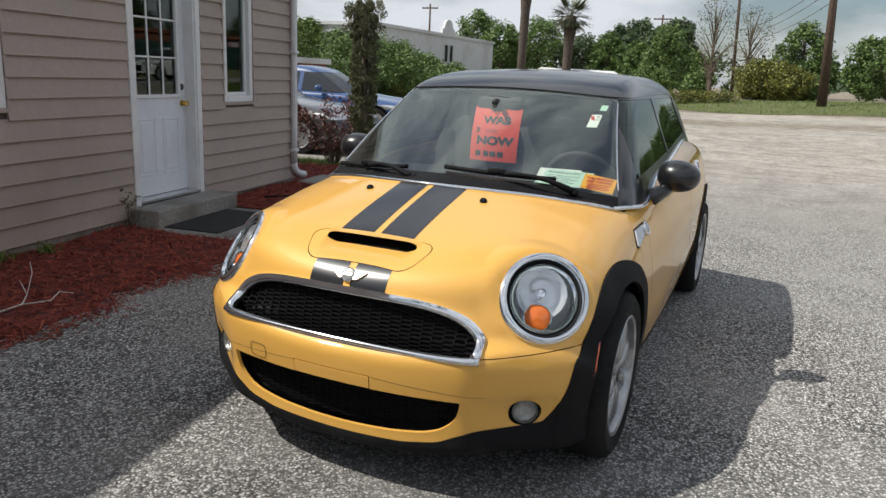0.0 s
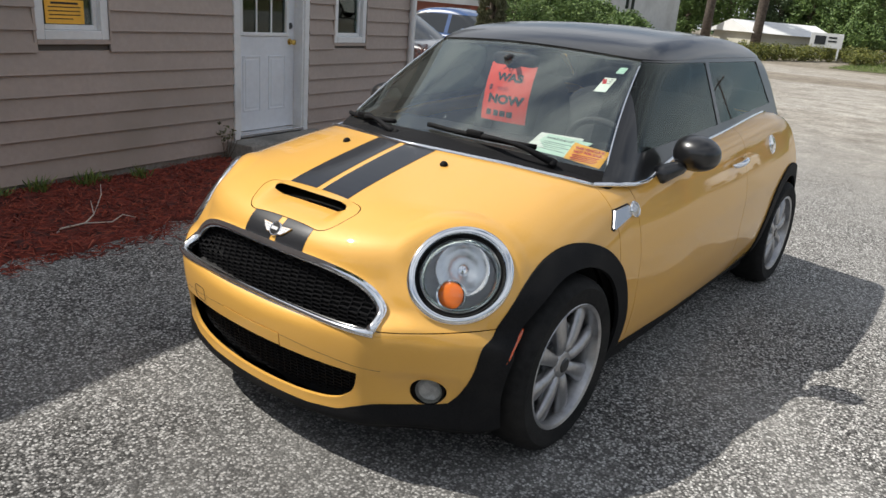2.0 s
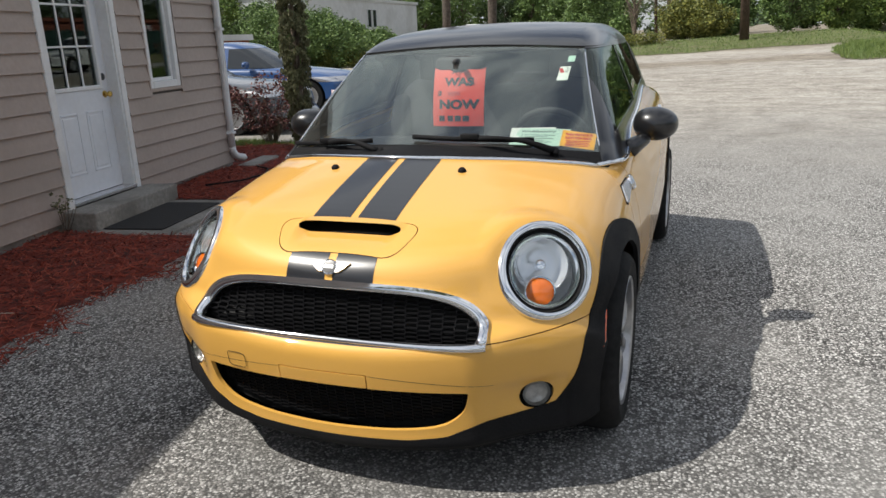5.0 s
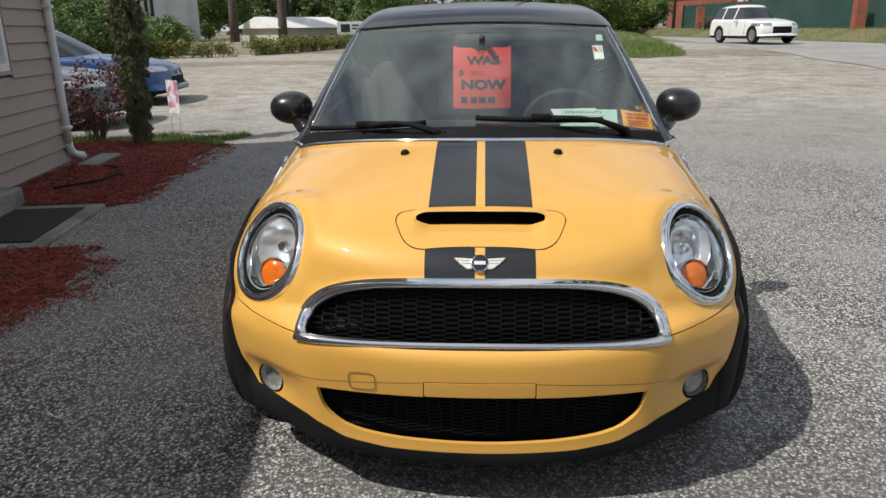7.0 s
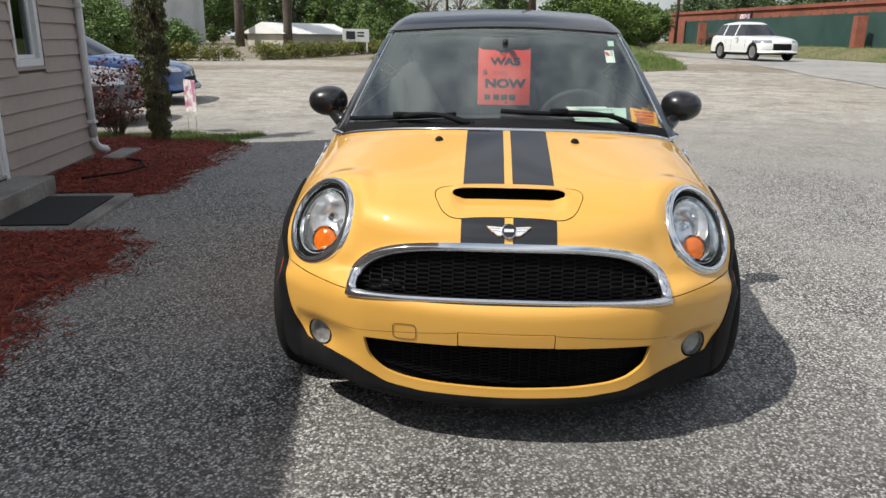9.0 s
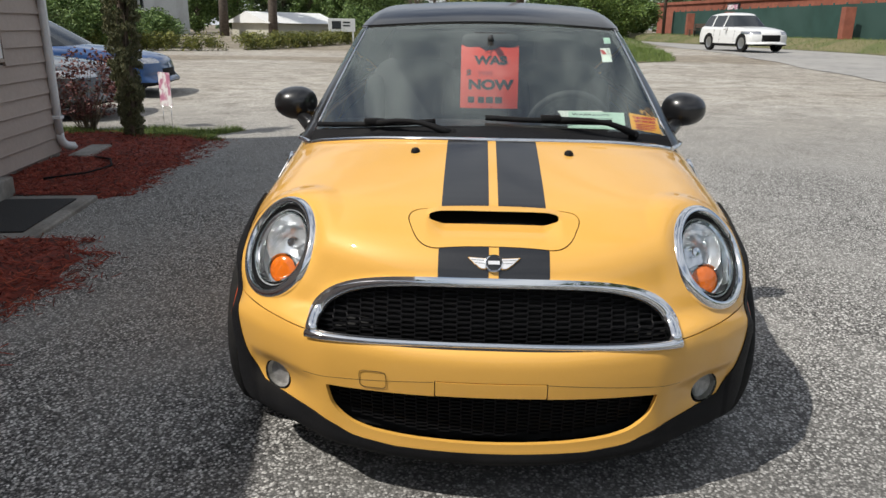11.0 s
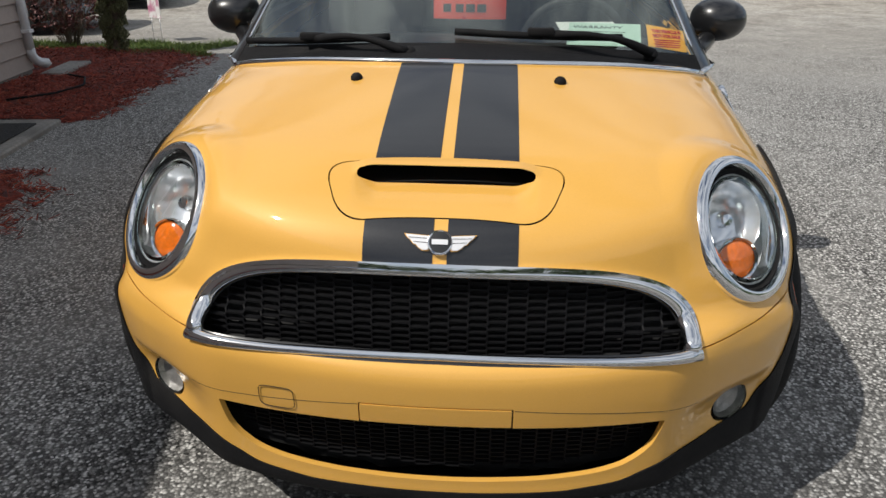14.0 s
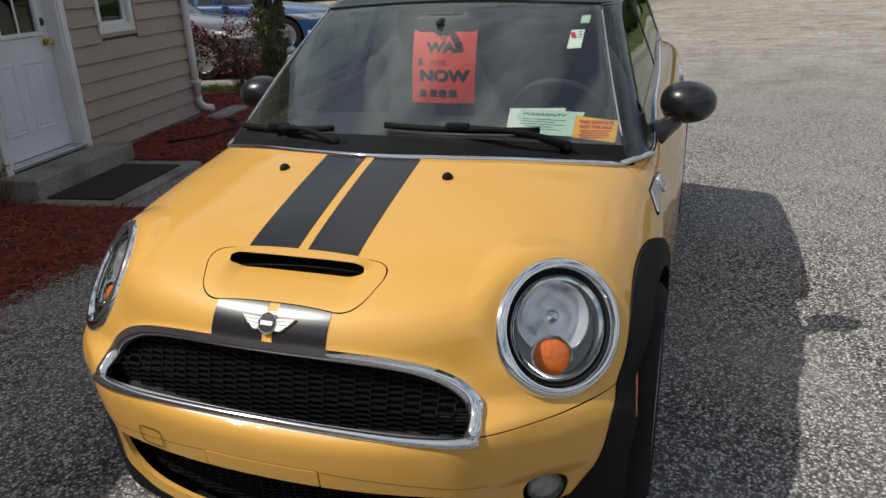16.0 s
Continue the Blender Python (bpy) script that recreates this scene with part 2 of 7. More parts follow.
def sstep(a, b, x):
    t = np.clip((np.asarray(x, float) - a) / (b - a), 0, 1)
    return t * t * (3 - 2 * t)


# ---- ground ----
def fence_x(y):
    return 18.7 - 0.149 * (np.asarray(y, float) - 38.2)


def gz(x, y):
    x, y = np.asarray(x, float), np.asarray(y, float)
    near = -0.075 * sstep(-1.6, -3.4, x) * (1 - sstep(9, 14, y))
    right = 0.36 * sstep(16, 34, y) * sstep(-4, 8, x) + 0.55 * sstep(fence_x(y) - 3.0, fence_x(y) - 0.6, x) * sstep(5, 15, y)
    bank = 0.50 * sstep(38, 47, y) * sstep(-8, -3, x) * (1 - sstep(7, 11, x))
    left = 0.30 * sstep(34, 60, y) * (1 - sstep(-8, -3, x))
    return near + right + bank + left


def ground_material():
    m = bpy.data.materials.new("asphalt_and_gravel")
    m.use_nodes = True
    n, l = m.node_tree.nodes, m.node_tree.links
    p = n["Principled BSDF"]
    co = n.new("ShaderNodeTexCoord")
    sep = n.new("ShaderNodeSeparateXYZ")
    l.new(co.outputs["Object"], sep.inputs[0])

    def tex(kind, scale, detail=4, rough=0.5):
        t = n.new(kind)
        t.inputs["Scale"].default_value = scale
        if kind == "ShaderNodeTexNoise":
            t.inputs["Detail"].default_value, t.inputs["Roughness"].default_value = detail, rough
        l.new(co.outputs["Object"], t.inputs["Vector"])
        return t

    def ramp(src, stops):
        r = n.new("ShaderNodeValToRGB")
        while len(r.color_ramp.elements) < len(stops):
            r.color_ramp.elements.new(0.5)
        for e, (pos, c) in zip(r.color_ramp.elements, stops):
            e.position, e.color = pos, (*c, 1)
        l.new(src, r.inputs["Fac"])
        return r.outputs["Color"]

    def mix(fac, a, b, mode="MIX"):
        x = n.new("ShaderNodeMixRGB")
        x.blend_type = mode
        for i, s in enumerate((fac, a, b)):
            if isinstance(s, (int, float)):
                x.inputs[i].default_value = s
            elif isinstance(s, tuple):
                x.inputs[i].default_value = (*s, 1)
            else:
                l.new(s, x.inputs[i])
        return x.outputs["Color"]

    stones = tex("ShaderNodeTexVoronoi", 118)
    stone_c = ramp(stones.outputs["Color"], [(0.10, (0.035, 0.034, 0.032)), (0.42, (0.17, 0.165, 0.157)), (0.64, (0.46, 0.445, 0.42)), (0.88, (0.95, 0.93, 0.89))])
    pit = ramp(stones.outputs["Distance"], [(0.25, (1, 1, 1)), (0.75, (0.30, 0.30, 0.30))])
    asphalt = mix(1.0, stone_c, pit, "MULTIPLY")
    patch = tex("ShaderNodeTexNoise", 0.9, 6, 0.6)
    asphalt = mix(ramp(patch.outputs["Fac"], [(0.40, (0, 0, 0)), (0.68, (0.5, 0.5, 0.5))]), asphalt, (0.33, 0.32, 0.30))
    fine = tex("ShaderNodeTexNoise", 60, 8, 0.7)
    dirt = ramp(fine.outputs["Fac"], [(0.3, (0.28, 0.265, 0.235)), (0.55, (0.44, 0.42, 0.385)), (0.75, (0.60, 0.58, 0.54))])
    drift = tex("ShaderNodeTexNoise", 0.16, 7, 0.65)
    drift.inputs["Distortion"].default_value = 0.6
    dirt = mix(ramp(drift.outputs["Fac"], [(0.38, (0, 0, 0)), (0.62, (0.75, 0.75, 0.75))]), dirt, (0.30, 0.275, 0.24))
    # the lot turns from dark aggregate to pale gravel further off
    wob = n.new("ShaderNodeMath")
    wob.operation = "MULTIPLY_ADD"
    wob.inputs[1].default_value = 7.0
    l.new(drift.outputs["Fac"], wob.inputs[0])
    l.new(sep.outputs["Y"], wob.inputs[2])
    mr = n.new("ShaderNodeMapRange")
    mr.interpolation_type = "SMOOTHSTEP"
    mr.inputs["From Min"].default_value, mr.inputs["From Max"].default_value = 6.0, 17.0
    l.new(wob.outputs[0], mr.inputs["Value"])
    bands = n.new("ShaderNodeMapRange")
    bands.inputs["From Min"].default_value, bands.inputs["From Max"].default_value = 10.0, 60.0
    l.new(wob.outputs[0], bands.inputs["Value"])
    # worn tracks and paler strips that cross the far lot
    streak = ramp(bands.outputs["Result"], [(0.10, (1, 1, 1)), (0.27, (1.0, 1.0, 1.0)), (0.355, (1, 1, 1)), (0.375, (0.62, 0.57, 0.50)), (0.43, (0.66, 0.60, 0.53)), (0.455, (1, 1, 1)), (0.60, (1, 0.98, 0.94)), (0.63, (0.6, 0.55, 0.46))])
    dirt = mix(0.85, dirt, streak, "MULTIPLY")
    rut = n.new("ShaderNodeTexNoise")
    rut.inputs["Scale"].default_value, rut.inputs["Detail"].default_value, rut.inputs["Distortion"].default_value = 1.0, 7, 1.2
    stretch = n.new("ShaderNodeMapping")
    stretch.inputs["Scale"].default_value = (0.22, 0.9, 1.0)
    stretch.inputs["Rotation"].default_value = (0, 0, 0.12)
    l.new(co.outputs["Object"], stretch.inputs["Vector"])
    l.new(stretch.outputs["Vector"], rut.inputs["Vector"])
    dirt = mix(ramp(rut.outputs["Fac"], [(0.46, (0, 0, 0)), (0.66, (0.35, 0.35, 0.35))]), dirt, (0.25, 0.225, 0.19))
    blot = tex("ShaderNodeTexNoise", 1.7, 9, 0.72)
    dirt = mix(1.0, dirt, ramp(blot.outputs["Fac"], [(0.34, (0.58, 0.55, 0.51)), (0.48, (0.92, 0.91, 0.90)), (0.60, (1.12, 1.11, 1.09)), (0.70, (1.3, 1.28, 1.25))]), "MULTIPLY")
    pebble = tex("ShaderNodeTexVoronoi", 22)
    dirt = mix(0.55, dirt, ramp(pebble.outputs["Color"], [(0.1, (0.55, 0.53, 0.5)), (0.5, (0.95, 0.94, 0.92)), (0.9, (1.5, 1.48, 1.42))]), "MULTIPLY")
    # asphalt darker in a broad oval ahead of the car's nose, edge broken by noise
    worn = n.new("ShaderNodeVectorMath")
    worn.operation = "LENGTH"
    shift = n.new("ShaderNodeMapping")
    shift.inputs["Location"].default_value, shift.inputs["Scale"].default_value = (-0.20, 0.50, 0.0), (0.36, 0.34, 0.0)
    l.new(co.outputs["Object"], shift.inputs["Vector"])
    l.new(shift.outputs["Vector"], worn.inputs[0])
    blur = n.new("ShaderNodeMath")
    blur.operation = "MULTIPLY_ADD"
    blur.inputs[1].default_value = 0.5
    # noise added to the distance from the oval's middle
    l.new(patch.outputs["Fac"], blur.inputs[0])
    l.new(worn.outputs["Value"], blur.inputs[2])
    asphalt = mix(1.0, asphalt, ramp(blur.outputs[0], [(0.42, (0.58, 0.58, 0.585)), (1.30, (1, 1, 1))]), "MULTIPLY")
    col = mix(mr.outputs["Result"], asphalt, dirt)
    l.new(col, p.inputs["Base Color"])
    p.inputs["Roughness"].default_value = 0.85
    p.inputs["Specular IOR Level"].default_value = 0.3
    bp = n.new("ShaderNodeBump")
    bp.inputs["Strength"].default_value, bp.inputs["Distance"].default_value = 0.55, 0.006
    inv = n.new("ShaderNodeMath")
    inv.operation = "SUBTRACT"
    inv.inputs[0].default_value = 1.0
    l.new(stones.outputs["Distance"], inv.inputs[1])
    l.new(inv.outputs[0], bp.inputs["Height"])
    l.new(bp.outputs["Normal"], p.inputs["Normal"])
    return m


def sheet(name, xs, ys, lift, mat, inside=None, label="", category="", kind="structure"):
    vs = [(x, y, float(gz(x, y)) + lift) for x in xs for y in ys]
    m = len(ys)
    fs = []
    for i in range(len(xs) - 1):
        for j in range(m - 1):
            if inside is None or inside((xs[i] + xs[i + 1]) / 2, (ys[j] + ys[j + 1]) / 2):
                fs.append((i * m + j, (i + 1) * m + j, (i + 1) * m + j + 1, i * m + j + 1))
    ob = mesh_part(name, vs, fs, mat)
    return tagged(ob, label, category, kind=kind)


M_GROUND = ground_material()
steps = lambda a, b, n: list(np.linspace(a, b, n))
gxs = [-900, -400, -200, -120, -80] + steps(-60, -12, 25) + steps(-11, 11, 60) + steps(11.5, 26, 30) + steps(28, 60, 15) + [80, 120, 200, 400, 900]
gys = [-900, -300, -100, -40, -20, -10] + steps(-6, 16, 50) + steps(17, 90, 74) + [120, 200, 400, 900]
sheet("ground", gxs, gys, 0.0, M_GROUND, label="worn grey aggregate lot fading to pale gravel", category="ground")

# ---- the sided building ----
WALL_A, WALL_D = 10.0, -3.45
WN = Vector((math.cos(radians(WALL_A)), math.sin(radians(WALL_A)), 0))
WU = Vector((-math.sin(radians(WALL_A)), math.cos(radians(WALL_A)), 0))
HOUSE = pose(WN.x * WALL_D, WN.y * WALL_D, 0, 0, 0, 90 + WALL_A)  # local x along the wall, local -y outwards


def house_point(s, out, z=0.0):
    return HOUSE @ Vector((s, -out, z))


M_SIDING = material("taupe_vinyl_siding", (0.375, 0.308, 0.272), rough=0.55, var=0.05, scale=30, bump=0.12, bump_scale=120, dark=(0.30, 0.25, 0.215), mask_scale=1.1, mask=(0.45, 0.75), random_var=0.03)
M_WHITE = material("white_trim_paint", (0.72, 0.73, 0.74), rough=0.45, var=0.04, scale=25, dark=(0.55, 0.54, 0.52), mask_scale=2.5, mask=(0.55, 0.85))
M_DOOR = material("white_steel_door", (0.70, 0.73, 0.78), rough=0.4, var=0.03, scale=20, dark=(0.60, 0.62, 0.65), mask_scale=2, mask=(0.5, 0.85))
M_CONC = material("weathered_concrete", (0.28, 0.265, 0.24), rough=0.9, var=0.2, scale=35, bump=0.5, bump_scale=90, dark=(0.16, 0.15, 0.135), mask_scale=3, mask=(0.42, 0.7))
M_BRASS = material("brass", (0.62, 0.42, 0.12), rough=0.22, metal=1.0, rough_var=0.08)
M_MAT = material("black_rubber_mat", (0.022, 0.022, 0.022), rough=0.85, var=0.3, scale=200, bump=0.6, bump_scale=300)
M_ROOF = material("grey_roof_shingle", (0.10, 0.095, 0.09), rough=0.9, var=0.3, scale=30, bump=0.4, bump_scale=60)
# the room's dimness is put into this dark colour
M_ROOM = material("darkened_room_paint", (0.10, 0.09, 0.08), rough=0.9, var=0.1, scale=5)
M_PANE = glass_material("house_pane", (0.55, 0.58, 0.6), ior=1.6)
M_STICK = material("yellow_notice_paper", (0.85, 0.45, 0.05), rough=0.6, var=0.05, scale=40)
M_INK = material("black_ink", (0.012, 0.011, 0.012), rough=0.6)

S0, S1, Z0, Z1 = -7.0, 5.40, -0.075, 2.95
DOOR = (2.60, 3.46, 0.12, 2.19)
WINS = [(-0.17, 0.385, 0.985, 2.10), (0.755, 1.31, 0.985, 2.10), (3.93, 4.48, 0.965, 2.10)]
OPEN = [DOOR] + WINS
wall_front = thing("wall_front", "taupe vinyl lap-sided front wall of a small office", "wall")
wall_front["kind"] = "structure"
wall_front.matrix_world = HOUSE


def wall_pieces(s0, s1, z0, z1, holes):
    """Rectangles that fill a wall round its openings."""
    ss = sorted({s0, s1, *[h[0] for h in holes], *[h[1] for h in holes]})
    out = []
    for a, b in zip(ss, ss[1:]):
        zs = [z0, z1]
        for h in holes:
            if h[0] <= a and h[1] >= b:
                zs += [h[2], h[3]]
        zs = sorted(zs)
        for lo, hi in zip(zs[::2], zs[1::2]):
            if hi - lo > 1e-4:
                out.append((a, b, lo, hi))
    return out


bm = bmesh.new()
for a, b, lo, hi in wall_pieces(S0, S1, Z0 - 0.2, Z1, OPEN):
    bm_box(bm, (a, 0.006, lo), (b, 0.16, hi))
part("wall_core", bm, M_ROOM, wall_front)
COURSE = 0.146
COURSE0 = 0.035


def siding_board(a, b, lo, hi):
    full = COURSE
    prof = [(-0.004, -0.006), (-0.026, -0.012), (-0.028, -0.009), (-0.025, 0.002), (-0.003, full - 0.004), (0.006, full)]
    cut_hi = hi - lo
    pts = [(y, z * cut_hi / full) for y, z in prof]
    vs = [(x, y, lo + z) for x in (a, b) for y, z in pts]
    k = len(pts)
    fs = [(i, i + 1, k + i + 1, k + i) for i in range(k - 1)] + [tuple(range(k))[::-1], tuple(range(k, 2 * k))]
    return mesh_part("siding_board", vs, fs, M_SIDING, wall_front, smooth=False)


row = 0
while COURSE0 + row * COURSE < Z1 - 0.02:
    lo = COURSE0 + row * COURSE
    hi = min(lo + COURSE, Z1)
    spans = [(S0, S1)]
    for h in OPEN:
        m_ = 0.075 if h is DOOR else 0.0
        if h[2] - 0.0 < hi - 0.01 and h[3] > lo + 0.01:
            nxt = []
            for a, b in spans:
                if h[1] + m_ <= a or h[0] - m_ >= b:
                    nxt.append((a, b))
                else:
                    nxt += [q for q in ((a, h[0] - m_), (h[1] + m_, b)) if q[1] - q[0] > 0.02]
            spans = nxt
    for a, b in spans:
        if b - a > 3.0:
            cutp = a + 1.4 + 2.2 * ((row * 0.37) % 1.0)
            siding_board(a, cutp - 0.0005, lo, hi)
            siding_board(cutp + 0.0005, b, lo, hi)
        else:
            siding_board(a, b, lo, hi)
    row += 1
box_part("foundation", (S0, -0.004, -0.35), (S1, 0.15, COURSE0), M_CONC, wall_front, "grey concrete foundation strip", 0)

# the rest of the house: end wall, back, room and roof
wall_end = box_part("wall_end", (S1 - 0.16, 0.17, -0.3), (S1, 6.0, Z1), M_SIDING, None, bevel=0)
wall_end.matrix_world = HOUSE
tagged(wall_end, "taupe sided end wall", "wall", kind="structure")
wall_back = box_part("wall_back", (S0, 6.0, -0.3), (S1, 6.15, Z1), M_SIDING, None, bevel=0)
wall_back.matrix_world = HOUSE
tagged(wall_back, "plain back wall", "wall", kind="structure")
wall_far = box_part("wall_far", (S0 - 0.15, 0.0, -0.3), (S0, 6.15, Z1), M_SIDING, None, bevel=0)
wall_far.matrix_world = HOUSE
tagged(wall_far, "plain sided end wall", "wall", kind="structure")
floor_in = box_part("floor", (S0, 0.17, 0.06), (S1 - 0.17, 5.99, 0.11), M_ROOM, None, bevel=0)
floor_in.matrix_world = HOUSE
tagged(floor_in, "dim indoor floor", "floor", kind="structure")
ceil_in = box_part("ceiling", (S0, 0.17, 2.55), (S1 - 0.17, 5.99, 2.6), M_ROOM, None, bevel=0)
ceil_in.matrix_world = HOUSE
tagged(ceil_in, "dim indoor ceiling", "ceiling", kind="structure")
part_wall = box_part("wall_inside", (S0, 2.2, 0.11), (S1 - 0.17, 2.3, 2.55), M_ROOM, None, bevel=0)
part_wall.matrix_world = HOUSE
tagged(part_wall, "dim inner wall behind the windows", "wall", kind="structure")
roof_h = thing("roof", "low grey shingled gable roof with white fascia", "roof")
roof_h["kind"] = "structure"
roof_h.matrix_world = HOUSE
bm = bmesh.new()
ov = 0.38
vs = [bm.verts.new(v) for v in ((S0 - 0.3, -ov, Z1 + 0.20), (S1 + 0.25, -ov, Z1 + 0.20), (S1 + 0.25, 3.0, Z1 + 1.3), (S0 - 0.3, 3.0, Z1 + 1.3), (S1 + 0.25, 6.4, Z1 + 0.2), (S0 - 0.3, 6.4, Z1 + 0.2),
                                (S0 - 0.3, -ov, Z1 + 0.05), (S1 + 0.25, -ov, Z1 + 0.05), (S1 + 0.25, 6.4, Z1 + 0.05), (S0 - 0.3, 6.4, Z1 + 0.05))]
for f in ((0, 1, 2, 3), (3, 2, 4, 5), (0, 6, 7, 1), (5, 4, 8, 9), (6, 9, 8, 7), (1, 7, 8, 4, 2), (0, 3, 5, 9, 6)):
    bm.faces.new([vs[i] for i in f])
part("roof_slab", bm, M_ROOF, roof_h)
box_part("fascia", (S0 - 0.3, -ov - 0.02, Z1 + 0.04), (S1 + 0.25, -ov - 0.001, Z1 + 0.21), M_WHITE, roof_h, "white fascia board")


def window(name, s0, s1, z0, z1, notice=False):
    w = thing(name, "white vinyl sash window with dark room behind", "window")
    w["kind"] = "structure"
    w.matrix_world = HOUSE
    bm = bmesh.new()
    fw = 0.062
    for lo, hi in (((s0, z0), (s0 + fw, z1)), ((s1 - fw, z0), (s1, z1)), ((s0 + fw, z0), (s1 - fw, z0 + fw)), ((s0 + fw, z1 - fw), (s1 - fw, z1))):
        bm_box(bm, (lo[0], -0.012, lo[1]), (hi[0], 0.10, hi[1]), 0.004)
    part("window_frame", bm, M_WHITE, w, "white vinyl frame")
    bm = bmesh.new()
    i0, i1, j0, j1 = s0 + fw, s1 - fw, z0 + fw, z1 - fw
    for lo, hi in (((i0, j0), (i0 + 0.03, j1)), ((i1 - 0.03, j0), (i1, j1)), ((i0 + 0.03, j0), (i1 - 0.03, j0 + 0.035)), ((i0 + 0.03, j1 - 0.03), (i1 - 0.03, j1))):
        bm_box(bm, (lo[0], 0.030, lo[1]), (hi[0], 0.075, hi[1]), 0.003)
    part("sash", bm, M_WHITE, w, "white sash")
    p = box_part("pane", (i0 + 0.028, 0.050, j0 + 0.03), (i1 - 0.028, 0.054, j1 - 0.028), M_PANE, w, "reflecting pane", 0)
    p.visible_shadow = False
    bm = bmesh.new()
    m_ = 0.022
    for lo, hi in (((s0 - m_, z0 - m_), (s0, z1 + m_)), ((s1, z0 - m_), (s1 + m_, z1 + m_)), ((s0, z0 - m_ - 0.01), (s1, z0)), ((s0, z1), (s1, z1 + m_))):
        bm_box(bm, (lo[0], -0.022, lo[1]), (hi[0], 0.004, hi[1]), 0.003)
    part("window_trim", bm, M_SIDING, w, "taupe trim channel")
    if notice:
        x0, x1, h0, h1 = i0 + 0.05, i1 - 0.09, j0 + 0.04, j0 + 0.20
        nt = box_part("notice", (x0, 0.045, h0), (x1, 0.0475, h1), M_STICK, w, "yellow notice taped inside the pane", 0)
        for k, (a, b) in enumerate(((0.15, 0.85), (0.08, 0.92), (0.08, 0.9), (0.1, 0.9), (0.08, 0.7))):
            zz = h1 - 0.022 - k * 0.026
            box_part("text_bar", (x0 + (x1 - x0) * a, 0.0435, zz - (0.008 if k == 0 else 0.004)), (x0 + (x1 - x0) * b, 0.0445, zz + (0.006 if k == 0 else 0.002)), M_INK, nt, "", 0)
    return w


window("window_1", *WINS[0])
window("window_2", *WINS[1], notice=True)
window("window_3", *WINS[2])


def entrance():
    d = thing("door_1", "white half-glazed panel door with brass knob, shut", "door")
    d["kind"] = "structure"
    d.matrix_world = HOUSE
    s0, s1, z0, z1 = DOOR
    bm = bmesh.new()
    for lo, hi in (((s0 - 0.07, 0.0), (s0, z1 + 0.07)), ((s1, 0.0), (s1 + 0.07, z1 + 0.07)), ((s0, z1), (s1, z1 + 0.07))):
        bm_box(bm, (lo[0], -0.024, max(lo[1], 0.085)), (hi[0], 0.01, hi[1]), 0.006)
    part("door_casing", bm, M_WHITE, d, "white casing")
    bm = bmesh.new()
    for lo, hi in (((s0, z0), (s0 + 0.022, z1)), ((s1 - 0.022, z0), (s1, z1)), ((s0 + 0.022, z1 - 0.022), (s1 - 0.022, z1))):
        bm_box(bm, (lo[0], -0.010, lo[1]), (hi[0], 0.17, hi[1]), 0.002)
    part("door_jamb", bm, M_WHITE, d, "white jamb")
    box_part("threshold", (s0, -0.03, 0.118), (s1, 0.17, 0.148), M_SILVER, d, "metal threshold")
    a, b, lo, hi = s0 + 0.024, s1 - 0.024, 0.152, z1 - 0.024
    yb = 0.095
    leaf = under(new("door_leaf"), d)
    g0, g1, h0, h1 = a + 0.115, b - 0.115, 1.045, hi - 0.13
    bm = bmesh.new()
    for q0, q1, r0, r1 in wall_pieces(a, b, lo, hi, [(g0, g1, h0, h1)]):
        bm_box(bm, (q0, yb, r0), (q1, yb + 0.044, r1))
    part("leaf_panel", bm, M_DOOR, leaf)
    bm = bmesh.new()
    for q0, q1, r0, r1 in ((g0 - 0.03, g0 + 0.004, h0 - 0.03, h1 + 0.03), (g1 - 0.004, g1 + 0.03, h0 - 0.03, h1 + 0.03), (g0, g1, h0 - 0.03, h0 + 0.004), (g0, g1, h1 - 0.004, h1 + 0.03)):
        bm_box(bm, (q0, yb - 0.014, r0), (q1, yb + 0.02, r1), 0.005)
    part("lite_frame", bm, M_WHITE, leaf, "white glazing frame")
    p = box_part("pane", (g0, yb + 0.018, h0), (g1, yb + 0.022, h1), M_PANE, leaf, "door glass", 0)
    p.visible_shadow = False
    bm = bmesh.new()
    for k in (1, 2):
        x = g0 + (g1 - g0) * k / 3
        bm_box(bm, (x - 0.008, yb + 0.004, h0), (x + 0.008, yb + 0.016, h1), 0.002)
    nz = 3
    for k in range(1, nz):
        z = h0 + (h1 - h0) * k / nz
        bm_box(bm, (g0, yb + 0.002, z - 0.008), (g1, yb + 0.0175, z + 0.008), 0.002)
    part("muntins", bm, M_WHITE, leaf, "white muntin bars")
    for x0, x1 in ((a + 0.12, (a + b) / 2 - 0.05), ((a + b) / 2 + 0.05, b - 0.12)):
        for zz0, zz1 in ((0.33, 0.84),):
            bm = bmesh.new()
            for q0, q1, r0, r1 in ((x0, x0 + 0.018, zz0, zz1), (x1 - 0.018, x1, zz0, zz1), (x0 + 0.018, x1 - 0.018, zz0, zz0 + 0.018), (x0 + 0.018, x1 - 0.018, zz1 - 0.018, zz1)):
                bm_box(bm, (q0, yb - 0.006, r0), (q1, yb + 0.01, r1), 0.003)
            bm_box(bm, (x0 + 0.034, yb - 0.004, zz0 + 0.034), (x1 - 0.034, yb + 0.01, zz1 - 0.034), 0.004)
            part("raised_panel", bm, M_DOOR, leaf)
    kx = b - 0.062
    m = Matrix.Translation((kx, yb, 0.965)) @ Matrix.Rotation(radians(90), 4, "X")
